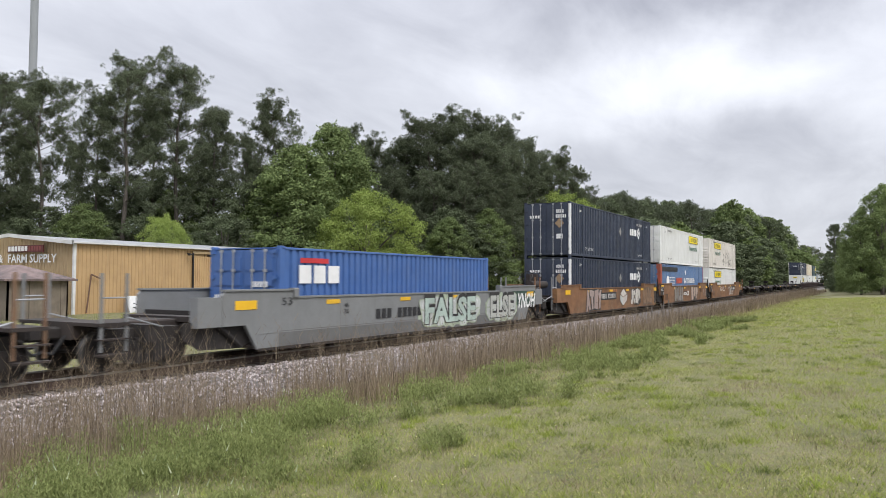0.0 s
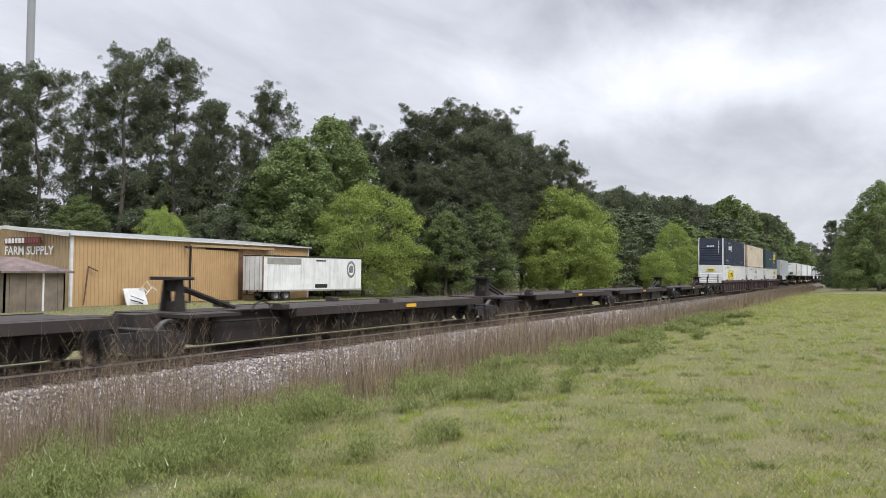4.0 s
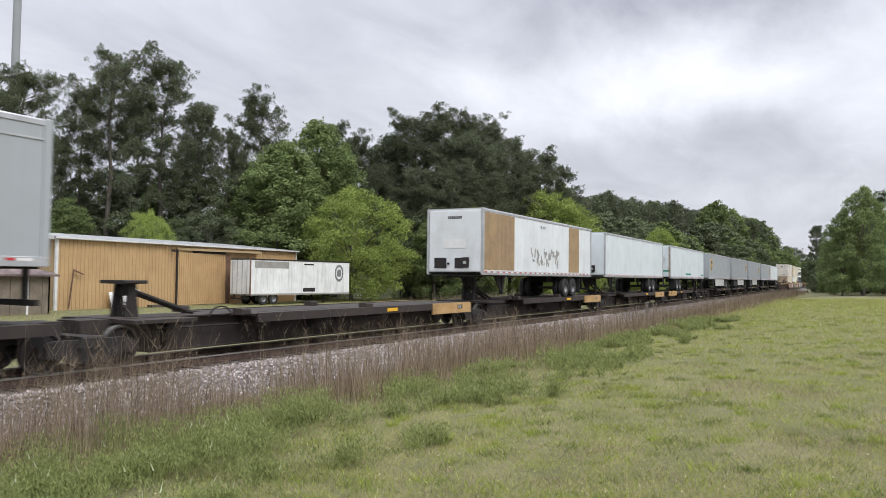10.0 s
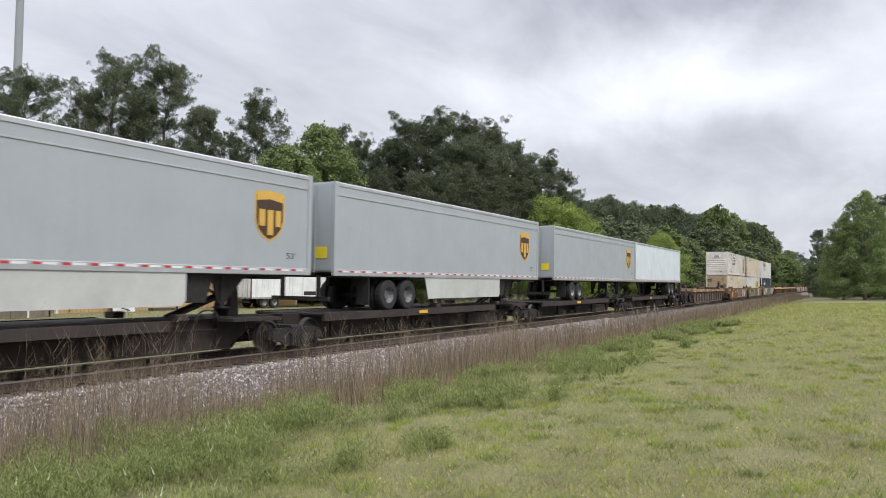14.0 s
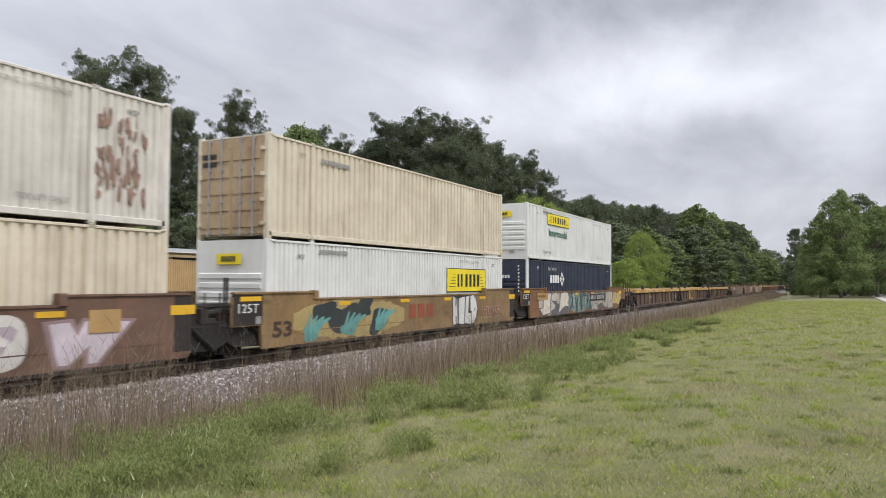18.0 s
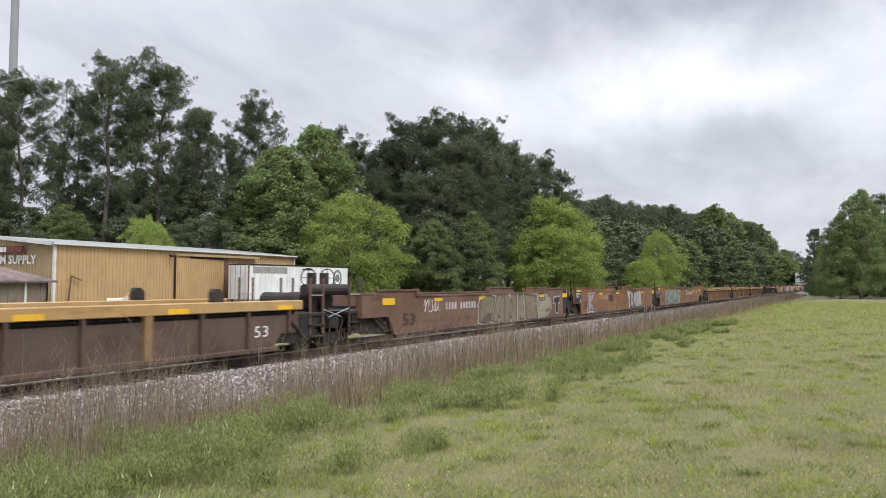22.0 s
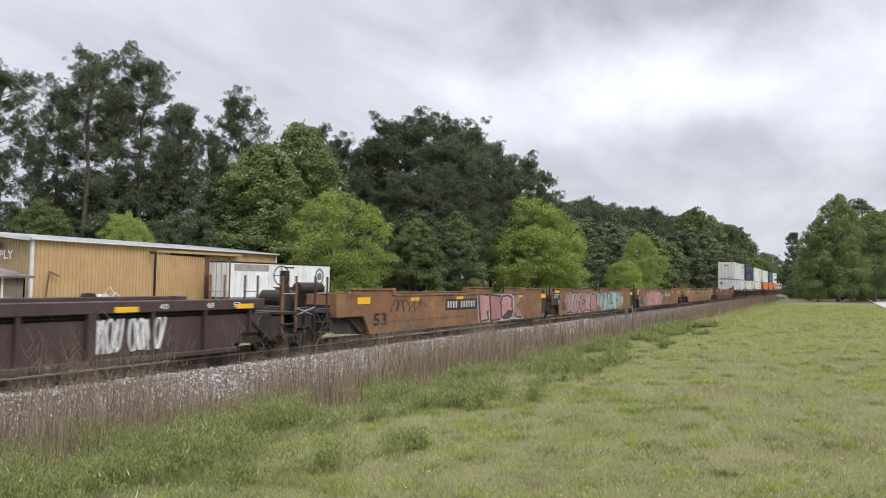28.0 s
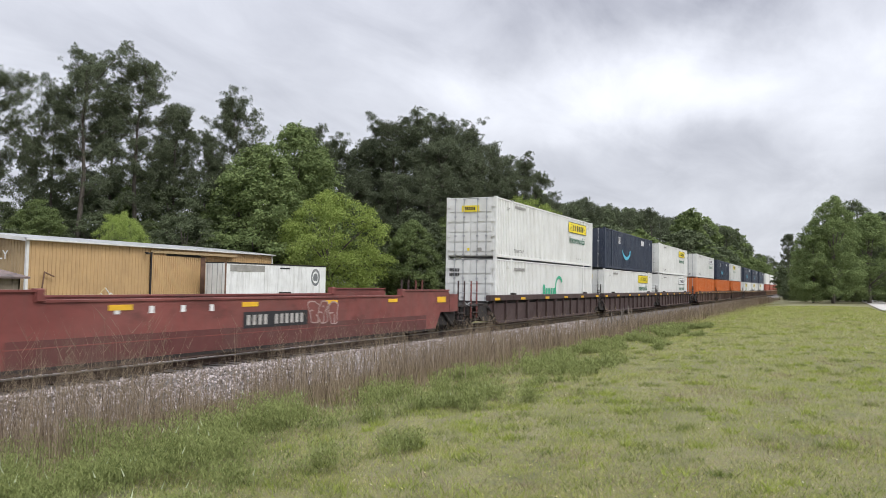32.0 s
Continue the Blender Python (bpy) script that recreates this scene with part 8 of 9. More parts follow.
    if last:
        truck(car, n)
    for k, y, w in ((first, 0.0, -1), (last, n, 1)):
        if k:
            tip = y + w * 1.75
            part("end_sill", Shape().soft_box(-0.45, 0.45, min(y, tip), max(y, tip), 0.72, 1.0, 0.03).box(-1.3, 1.3, min(tip - w * 0.5, tip), max(tip - w * 0.5, tip), 0.92, 1.02), col, car)
            part("coupler", Shape().soft_box(-0.16, 0.16, min(tip, tip + w * 0.55), max(tip, tip + w * 0.55), 0.7, 0.98, 0.04), STEEL_DARK, car)
            ladder(car, tip - w * 0.25 - 0.2, 1.3, 0.45, 1.0, col)
            part("brake_stand", Shape().box(0.5, 0.62, tip - w * 0.6 - 0.05, tip - w * 0.6 + 0.05, 1.0, 1.9).slab(blob(random.Random(1), tip - w * 0.6, 1.95, 0.5, 0.5, 14, 0), 0.63, 0.66), STEEL_DARK, car)
    return rolling(car, o0)


# ---- the train, front to rear ----
LOW, UP = 0.30, 3.196
BUFF, INK, PALE, PINK, AQUA, LIME = (0.45, 0.43, 0.36), (0.02, 0.02, 0.022), (0.50, 0.52, 0.50), (0.55, 0.30, 0.27), (0.16, 0.40, 0.38), (0.42, 0.46, 0.22)


def capacity(car, n, dark=True):
    """The load and length figures that well cars carry."""
    on_side(car, "125T", -0.62, 1.20, 0.24, WHITE, 1.562, width=0.75)
    on_side(car, "53", 0.68, 0.50, 0.42, spray(0.055, 0.032, 0.024) if dark else WHITE, 1.56, width=0.8, bold=0.03)


# last platforms of the string ahead, just leaving the view
well_car(-417.5, -399.5, "ribbed", "rib_tan", "empty brown ribbed well car with yellow top chords", "outer", "outer", trim="yellow")

aok = well_car(-392.3, -373.6, "smooth", "car_grey", "grey smooth-sided well car covered in spray-painted lettering", "outer", "brake")
n = 18.7
on_side(aok, "53", 2.0, 1.32, 0.2, BLACK, 1.57, width=0.4)
on_side(aok, "40", 4.6, 1.18, 0.14, BLACK, 1.57, width=0.22)
on_side(aok, "20", 4.6, 1.0, 0.14, BLACK, 1.57, width=0.22)
bars(aok, 9, 6.2, 0.78, 2.7, 0.3, BLACK, 1.57, skip=(3,))
# darker grey puts the shade of the inward-leaning lower wall into the colour
plate(aok, "lower_band", 1.9, n - 1.9, 0.27, 0.66, surface("grey_slope_shade", (0.13, 0.13, 0.128), 0.6, vary=0.1, grime=0.3), 1.553, "grey lower band, darkened for the shade of an inward slope")
for k, (txt, a, wd, fill) in enumerate((("FALSE", 9.0, 3.8, (0.42, 0.52, 0.46)), ("ELSE", 14.0, 2.3, (0.45, 0.46, 0.42)))):
    graffiti(aok, a - 0.2, a + wd + 0.2, 0.28, 1.46, [PALE], (0.36, 0.42, 0.30), 5, 40 + k, 1.559, cloud=(0.40, 0.46, 0.34))
    on_side(aok, txt, a, 0.42, 0.92, spray(*INK), 1.582, width=wd, bold=0.075, name="graffiti_word", label="black outline of fat sprayed capitals")
    on_side(aok, txt, a + 0.04, 0.45, 0.86, spray(*fill), 1.590, width=wd - 0.08, bold=0.035, name="graffiti_word", label="pale fill of fat sprayed capitals")
plate(aok, "green_panel", 16.2, n - 0.1, 0.9, 1.5, spray(0.02, 0.06, 0.045), 1.556, "dark green sprayed panel")
on_side(aok, "YNOH", 16.6, 0.75, 0.62, WHITE, 1.566, width=1.9, bold=0.03, lean=0.2, name="graffiti_word", label="white sprayed capitals")
container(-390.1, LOW - 0.02, "sky_blue", "doors", "blue forty-foot shipping container low in a grey well car", n=12.19, high=2.591, brand=line_brand)

# three brown platforms with double stacks
a = well_car(-370.2, -351.4, "smooth", "brown", "brown smooth-sided well car with sprayed lettering, loaded", "brake", "link")
number_board(a, 6.1, 0.92, 2.7, 0.26, 1.56)
lettered(a, "ATEY", 3.5, 6.1, 0.32, 1.46, [(0.36, 0.27, 0.24), (0.42, 0.33, 0.30)], INK, 1)
for name, pts, tone in (("box_side", [(9.65, 1.1), (10.3, 0.9), (10.3, 0.42), (9.75, 0.7)], PALE), ("box_front", [(10.3, 0.9), (11.2, 1.1), (11.1, 0.72), (10.3, 0.42)], (0.55, 0.50, 0.46)),
                        ("box_lid", [(9.75, 1.14), (10.3, 0.95), (11.05, 1.12), (10.4, 1.45)], (0.58, 0.55, 0.50))):
    edge = part("drawn_box", Shape().slab([(p + (p - 10.4) * 0.06, q + (q - 0.95) * 0.08) for p, q in pts], 1.557, 1.559), spray(*INK), a, "black outline of a drawn box")
    part(name, Shape().slab(pts, 1.561, 1.563), spray(*tone), edge)
lettered(a, "JOES", 12.0, 14.2, 0.42, 1.42, [(0.56, 0.52, 0.47)], INK, 3)
lettered(a, "EUL", 15.0, 17.2, 0.4, 1.4, [(0.22, 0.13, 0.075)], (0.10, 0.07, 0.05), 4)
scribble(a, 7.4, 1.28, 1.6, 0.16, spray(0.45, 0.16, 0.05), 5, thick=0.02)
b = well_car(-349.7, -332.4, "smooth", "brown", "brown smooth-sided well car with sprayed lettering, loaded", "link", "link")
capacity(b, 17.3)
lettered(b, "EALLK", 3.7, 6.7, 0.3, 1.46, [(0.25, 0.225, 0.20)], INK, 6, edge=0.06)
on_side(b, "X", 8.2, 0.72, 0.36, WHITE, 1.56, width=0.7, bold=0.04)
bars(b, 3, 6.8, 0.72, 1.3, 0.34, BLACK, 1.562)
bars(b, 3, 6.85, 0.76, 1.2, 0.24, WHITE, 1.570, gap=0.4)
lettered(b, "ESP", 9.9, 12.4, 0.3, 1.46, [(0.45, 0.34, 0.28)], INK, 7)
on_side(b, "GUILTY", 8.1, 1.26, 0.2, spray(*INK), 1.56, width=0.95, lean=0.2, bold=0.012, name="graffiti_word", label="black sprayed capitals")
scribble(b, 13.2, 0.9, 1.5, 0.4, spray(0.13, 0.07, 0.04), 41, thick=0.03)
scribble(b, 14.9, 0.5, 1.3, 0.7, spray(0.30, 0.22, 0.18), 42, thick=0.03)
c = well_car(-330.4, -312.2, "smooth", "brown", "brown smooth-sided well car with thin white scrawls, loaded", "link", "brake")
capacity(c, 18.2)
number_board(c, 11.2, 0.98, 2.6, 0.26, 1.56)
scribble(c, 4.6, 0.85, 3.2, 0.5, WHITE, 8, thick=0.02)
scribble(c, 9.4, 0.35, 3.6, 1.0, WHITE, 9, thick=0.025)
DARK_DOORS = "dark blue corrugated container, one of a stacked pair"
container(-368.4, LOW, "navy", "doors", DARK_DOORS, brand=umax(11.0))
container(-368.4, UP, "navy", "doors", DARK_DOORS, brand=umax(11.0))
container(-349.4, LOW, "faded_blue", "doors", "faded blue container with red end frame and white service lettering", posts=paint("red_oxide"), brand=stack_words)
container(-349.4, UP, "white", "doors", "white container with yellow company board, stacked on a blue one", pitch=0.2, depth=0.042, brand=hunt(10.0))
container(-330.2, LOW, "white", "front", "white container with yellow company board in a brown well car", pitch=0.2, depth=0.042, brand=hunt(2.9))
container(-330.2, UP, "old_white", "front", "white container with dark torn patches and yellow board", pitch=0.2, depth=0.042, brand=hunt(2.9, holes=5))

# five empty spine platforms
marks = (-308.2, -292.5, -275.8, -258.6, -241.0, -225.4)
for i in range(5):
    spine_car(marks[i], marks[i + 1], "empty dark spine car platform with a hitch stand", i == 0, i == 4, yellow=False, loaded=False, flip=i > 2)

# three maroon ribbed platforms, loaded
for o0, o1, lo, hi in ((-220.2, -202.6, "outer", "link"), (-200.7, -183.4, "link", "link"), (-181.2, -162.8, "link", "outer")):
    m = well_car(o0, o1, "ribbed", "maroon", "dark maroon ribbed well car carrying a double stack", lo, hi, marks=False)
    on_side(m, "53", o1 - o0 - 1.6, 0.55, 0.34, WHITE, 1.43, width=0.55)
    on_side(m, "20", 3.5, 1.0, 0.12, WHITE, 1.56, width=0.2)
    on_side(m, "40", 3.5, 0.86, 0.12, WHITE, 1.56, width=0.2)
    on_side(m, "45", 1.6, 1.27, 0.1, WHITE, 1.54, width=0.2)
    scribble(m, 4.6, 0.6, 0.8, 0.4, WHITE, int(o1), 1.43, thick=0.02)
    plate(m, "stencil_panel", 7.2, 8.1, 0.6, 0.85, GREY_MARK, 1.425, "faded stencilled data panel")
container(-219.1, LOW, "white", "front", "white container with a large yellow company board", pitch=0.2, depth=0.042, brand=hunt(3.4, word=False))
container(-219.1, UP, "navy", "front", "dark blue container with pale corner posts stacked on a white one", posts=WHITE, brand=umax(3.6))
container(-199.8, LOW, "white", "front", "white container with faded company board and green lettering", pitch=0.2, depth=0.042, brand=hunt(5.6, filled=False))
container(-199.8, UP, "beige", "doors", "plain beige corrugated container stacked on a white one", brand=plain_marks)
container(-180.4, LOW, "white", "doors", "white container with yellow board near its rear end", pitch=0.2, depth=0.042, brand=hunt(10.4))
container(-180.4, UP, "teal", "doors", "dark teal container with yellow bracketed emblem", brand=rail_brand)

# five spine platforms with trailers
marks = (-158.3, -141.6, -124.0, -106.5, -89.0, -72.8)
for i in range(5):
    spine_car(marks[i], marks[i + 1], "dark spine car platform with yellow aprons", i == 0, i == 4, yellow=i not in (0,), loaded=i != 1, flip=i == 4)
UPS_LABEL = "pale grey box trailer with a brown and gold shield emblem"
semi_trailer(-158.9, 16.15, "ups_grey", UPS_LABEL, "low", ups=1.9, skirt=True)
semi_trailer(-123.8, 14.6, "trailer_white_old", "old white trailer with stripped tan panels and scraped patch", "low", stain=True)
semi_trailer(-106.4, 16.15, "trailer_white", "plain white box trailer with rivets and reflective tape", "low")
TEAL = surface("green_band", (0.02, 0.26, 0.18), 0.5, grime=0.2)
semi_trailer(-87.35, 16.15, "trailer_white", "white box trailer with green bands and rust-streaked doors", "high",
             strips=(TEAL, (6.8, 9.2, 2.45, 2.62, TEAL), (14.6, 15.9, 2.4, 2.55, TEAL)))

# five more spine platforms with trailers
marks = (-67.2, -50.8, -34.3, -17.1, -0.2, 16.6)
for i in range(5):
    spine_car(marks[i], marks[i + 1], "dark spine car platform carrying a box trailer", i == 0, i == 4, yellow=False, flip=i > 0)
semi_trailer(-68.0, 16.15, "ups_grey", UPS_LABEL, "low", ups=1.3, skirt=True)
semi_trailer(-50.2, 16.15, "ups_grey", UPS_LABEL, "high", ups=13.9, skirt=True)
semi_trailer(-32.95, 16.15, "ups_grey", UPS_LABEL, "high", ups=13.9, skirt=True)
semi_trailer(-14.6, 16.15, "ups_grey", UPS_LABEL, "high", ups=13.9)
semi_trailer(1.6, 15.6, "trailer_white", "plain white box trailer with reflective tape", "low")

# a single empty ribbed car, then three brown platforms with double stacks
m = well_car(22.2, 40.9, "ribbed", "rib_brown", "empty brown ribbed well car with yellow-edged top chords", "brake", "outer", trim="tan_brown")
bars(m, 10, 3.4, 0.76, 2.3, 0.24, WORN_WHITE, 1.43, skip=(4,), gap=0.5)
for k in range(5):
    bars(m, 7, 7.2 + k * 1.3, 0.4, 0.8, 0.72, GREY_MARK, 1.425, name="chalk_strokes", gap=0.8)
a = well_car(45.2, 63.2, "smooth", "dark_brown", "reddish-brown smooth-sided well car with outlined graffiti, loaded", "brake", "link")
number_board(a, 5.4, 0.98, 2.5, 0.26, 1.56, board=False)
plate(a, "pale_patch", 2.6, 3.6, 0.5, 1.1, YELLOW_MARK, 1.556, "worn yellow patch")
on_side(a, "53", 1.3, 0.5, 0.4, BLACK, 1.56, width=0.8, bold=0.03)
graffiti(a, 8.0, 11.2, 0.32, 1.4, [(0.20, 0.09, 0.05)], (0.50, 0.40, 0.30), 3, 12)
for yy, zz, ww, hh in ((11.35, 1.22, 0.85, 0.5), (11.35, 0.66, 0.95, 0.62)):
    disc = part("sprayed_disc", Shape().slab(blob(random.Random(13), yy, zz, ww + 0.08, hh + 0.08, 18, 0.06), 1.557, 1.559), spray(0.42, 0.40, 0.34), a, "pale-edged black sprayed disc")
    part("disc_field", Shape().slab(blob(random.Random(13), yy, zz, ww, hh, 18, 0.06), 1.560, 1.562), spray(0.03, 0.03, 0.028), disc)
moon = part("sprayed_disc", Shape().slab(blob(random.Random(14), 12.95, 0.86, 1.3, 1.06, 20, 0.03), 1.557, 1.559), spray(0.62, 0.58, 0.54), a, "pale sprayed round emblem")
part("disc_lines", Shape().slab(blob(random.Random(15), 13.0, 0.92, 0.7, 0.5, 14, 0.2), 1.560, 1.562), spray(0.40, 0.33, 0.36), moon)
part("disc_centre", Shape().slab(blob(random.Random(16), 13.0, 0.92, 0.4, 0.24, 12, 0.25), 1.563, 1.565), spray(0.64, 0.60, 0.56), moon)
lettered(a, "W", 14.0, 15.7, 0.38, 1.2, [(0.60, 0.52, 0.56)], (0.30, 0.20, 0.20), 14)
plate(a, "notice_panel", 14.85, 15.6, 0.95, 1.42, paint("yellow"), 1.585, "worn tan notice panel")
b = well_car(64.9, 83.0, "smooth", "tan_brown", "brown smooth-sided well car with a broad coloured mural", "link", "link")
capacity(b, 18.1)
sprayed_ground(b, 1.7, 7.4, 0.28, 1.47, (0.40, 0.30, 0.12), 15)
rng_b = random.Random(15)
for k, (yy, zz, ww, hh) in enumerate(((2.9, 1.15, 1.1, 0.5), (3.9, 0.9, 1.3, 0.95), (5.0, 1.2, 1.2, 0.5), (5.9, 0.75, 1.0, 0.8))):
    part("dark_shape", Shape().slab([(p, min(1.47, max(0.28, q))) for p, q in blob(rng_b, yy, zz, ww, hh, 18, 0.28)], 1.558, 1.5592 + 0.0004 * k), spray(0.025, 0.035, 0.035), b, "black swirl of the mural")
for k, (yy, zz) in enumerate(((2.3, 0.42), (4.2, 0.45), (6.0, 0.55))):
    hand = part("teal_fan", Shape().slab(blob(rng_b, yy, zz + 0.1, 0.75, 0.4, 14, 0.15), 1.562, 1.564), spray(0.10, 0.28, 0.25), b, "teal fan-shaped form")
    for q in range(4):
        tip = [(yy - 0.2 + 0.16 * q, zz + 0.15, 0.075), (yy - 0.1 + 0.22 * q, zz + 0.4, 0.07), (yy + 0.30 * q, zz + 0.62 - 0.04 * q, 0.04)]
        part("teal_ray", Shape().slab(ribbon(tip, 0.0), 1.5645, 1.566 + 0.0005 * q), spray(0.13, 0.34, 0.31), hand)
for k, (p, q) in enumerate(((7.9, 8.45), (8.55, 9.1), (9.2, 9.75))):
    plate(b, "brand_bar", p, q - 0.08, 0.72, 1.22, spray(0.30, 0.07, 0.03), 1.558)
lettered(b, "HILD", 11.3, 13.5, 0.28, 1.48, [(0.66, 0.65, 0.62)], INK, 16, fat=0.13)
lettered(b, "OLNS", 14.0, 15.9, 0.5, 1.0, [(0.20, 0.10, 0.05)], (0.60, 0.42, 0.36), 44, fat=0.05, edge=0.03)
c = well_car(84.4, 103.1, "smooth", "brown", "brown smooth-sided well car buried in pale and green graffiti", "link", "outer")
on_side(c, "125T", -0.62, 1.20, 0.24, WHITE, 1.562, width=0.75)
sprayed_ground(c, 1.7, 6.5, 0.27, 1.48, (0.50, 0.45, 0.38), 17)
lettered(c, "JSB", 1.8, 6.4, 0.28, 1.47, [(0.66, 0.60, 0.50), (0.62, 0.54, 0.45)], (0.12, 0.12, 0.13), 17, fat=0.14, edge=0.05)
plate(c, "notice_panel", 1.25, 2.84, 1.12, 1.47, paint("yellow"), 1.585, "worn tan notice panel")
bars(c, 4, 1.4, 1.24, 1.2, 0.12, BLACK, 1.592, gap=0.5)
graffiti(c, 6.3, 11.0, 0.27, 1.48, [(0.12, 0.22, 0.19), (0.30, 0.36, 0.33), (0.07, 0.12, 0.10)], (0.03, 0.04, 0.05), 6, 18, cloud=(0.20, 0.26, 0.25), wild=True)
lettered(c, "ESUE", 11.0, 16.0, 0.32, 1.46, [(0.40, 0.38, 0.33), (0.46, 0.42, 0.34)], (0.14, 0.12, 0.10), 43)
number_board(c, 10.7, 0.98, 3.0, 0.26, 1.60)
graffiti(c, 16.2, 18.0, 0.5, 1.4, [(0.50, 0.36, 0.10)], (0.55, 0.45, 0.30), 2, 19)
container(46.1, LOW, "beige", "doors", "cream container with brown door end, lower in the stack", pitch=0.26, brand=plain_marks)
stained = container(46.1, UP, "old_white", "front", "stained off-white container with faded board and green lettering", pitch=0.2, depth=0.042, brand=hunt(3.2, filled=False))
rust = random.Random(6)
RUST_STAIN = surface("rust_stain", (0.30, 0.19, 0.145), 0.8, vary=0.4, size=5)
for k in range(46):
    patch = Shape().slab(blob(rust, 14.85 + rust.uniform(-0.6, 0.6), rust.uniform(0.55, 2.3), rust.uniform(0.03, 0.13), rust.uniform(0.08, 0.5), 9, 0.3), 1.29, 1.2985 + 0.0002 * k)
    part("rust_patch", patch, RUST_STAIN, stained)
container(65.6, LOW, "white", "front", "white container with a large yellow company board near its end", pitch=0.2, depth=0.042, brand=hunt(10.6, word=False))
container(65.6, UP, "beige", "doors", "plain beige container with rust-stained doors stacked on a white one", brand=plain_marks)
container(85.0, LOW, "navy", "front", "dark blue container with pale corner posts under a white one", posts=WHITE, brand=umax(3.4))
container(85.0, UP, "white", "front", "dusty white container with yellow board and green lettering", pitch=0.2, depth=0.042, brand=hunt(3.0))

# empty strings of well cars
for k, (o0, o1) in enumerate(((107.4, 125.8), (127.1, 145.8), (147.2, 166.4))):
    m = well_car(o0, o1, "ribbed", "rib_brown", "empty brown ribbed well car with broad yellow top chords", "outer" if k == 0 else "link", "brake" if k == 2 else "link", trim="yellow")
    if k == 1:
        plate(m, "yellow_panel", 5.7, 8.9, 0.3, 1.2, paint("yellow"), 1.426, "yellow painted panel")
        for q in range(3):
            plate(m, "brand_bar", 6.5 + q * 0.62, 6.98 + q * 0.62, 0.5, 1.04, BLACK, 1.434, "black block lettering shape")
    bars(m, 8, 5.0, 0.78, 1.6, 0.16, GREY_MARK, 1.43, gap=0.55)
    on_side(m, "53", o1 - o0 - 1.7, 0.55, 0.3, WHITE, 1.43, width=0.5)
a = well_car(170.0, 188.4, "smooth", "dark_brown", "empty brown smooth-sided well car with grey outlined graffiti", "brake", "link")
on_side(a, "53", 1.6, 0.5, 0.42, spray(0.055, 0.032, 0.024), 1.56, width=0.85, bold=0.03)
number_board(a, 4.6, 0.98, 2.6, 0.26, 1.56, board=False)
scribble(a, 3.0, 0.9, 1.2, 0.5, WHITE, 31, thick=0.02)
lettered(a, "SANKE", 7.6, 13.6, 0.28, 1.46, [(0.20, 0.16, 0.11), (0.24, 0.19, 0.13)], (0.09, 0.075, 0.06), 20, halo=(0.42, 0.40, 0.34))
sprayed_ground(a, 13.4, 15.6, 0.3, 1.47, (0.30, 0.27, 0.20), 45)
on_side(a, "PSKV", 14.0, 1.1, 0.26, spray(*INK), 1.562, width=0.9, bold=0.01, lean=0.2, name="graffiti_word", label="black sprayed capitals")
on_side(a, "INCH", 15.0, 0.55, 0.2, spray(*INK), 1.562, width=0.6, bold=0.01, name="graffiti_word", label="black sprayed capitals")
lettered(a, "T", 16.1, 16.9, 0.45, 1.3, [INK], (0.36, 0.30, 0.30), 21)
b = well_car(190.2, 208.4, "smooth", "brown", "empty brown smooth-sided well car with scattered spray tags", "link", "link")
capacity(b, 18.2)
lettered(b, "K", 1.6, 2.5, 0.4, 1.4, [(0.30, 0.27, 0.30)], (0.10, 0.07, 0.08), 32, halo=(0.50, 0.47, 0.46))
scribble(b, 4.0, 1.0, 1.4, 0.3, spray(0.55, 0.40, 0.32), 22, thick=0.025)
scribble(b, 5.7, 0.85, 0.9, 0.45, spray(0.07, 0.05, 0.05), 46, thick=0.07)
bars(b, 6, 7.0, 0.85, 3.4, 0.42, spray(0.24, 0.07, 0.03), 1.556, name="brand_bars", gap=0.4)
lettered(b, "YOVER", 10.1, 14.0, 0.34, 1.46, [(0.44, 0.41, 0.38), (0.38, 0.36, 0.34)], INK, 23, fat=0.12)
c = well_car(210.0, 228.4, "smooth", "brown", "empty brown smooth-sided well car with a grey-green mural", "link", "brake")
capacity(c, 18.4)
sprayed_ground(c, 2.3, 8.2, 0.28, 1.46, (0.16, 0.125, 0.135), 24)
lettered(c, "SKASL", 2.4, 7.6, 0.29, 1.46, [(0.17, 0.24, 0.20), (0.26, 0.31, 0.28)], (0.05, 0.06, 0.055), 24, halo=(0.50, 0.53, 0.49))
number_board(c, 10.9, 0.98, 3.2, 0.26, 1.56, board=False)
scribble(c, 15.4, 0.95, 1.0, 0.4, spray(0.60, 0.30, 0.24), 33)
for k, (o0, o1) in enumerate(((232.9, 250.8), (252.7, 270.8), (272.4, 290.4))):
    m = well_car(o0, o1, "ribbed", "rib_tan", "empty rusty tan ribbed well car with worn tan top chords", "outer" if k == 0 else "link", "outer" if k == 2 else "link", trim="tan_brown")
    on_side(m, "53", o1 - o0 - 2.6, 0.68, 0.34, BLACK, 1.43, width=0.62)
    bars(m, 10, 6.0, 1.30, 1.9, 0.12, BLACK, 1.545, skip=(4,))
    plate(m, "grey_panel", o1 - o0 - 1.6, o1 - o0 - 0.3, 0.3, 1.2, spray(0.06, 0.065, 0.068), 1.426, "dark grey end panel")
m = well_car(295.8, 315.2, "ribbed", "maroon", "empty dark maroon well car with white face-like scrawls", "outer", "outer")
scribble(m, 14.3, 0.35, 0.8, 0.8, WHITE, 35, 1.435, turns=7, thick=0.05)
scribble(m, 15.3, 0.35, 0.9, 0.8, WHITE, 36, 1.435, turns=8, thick=0.05)
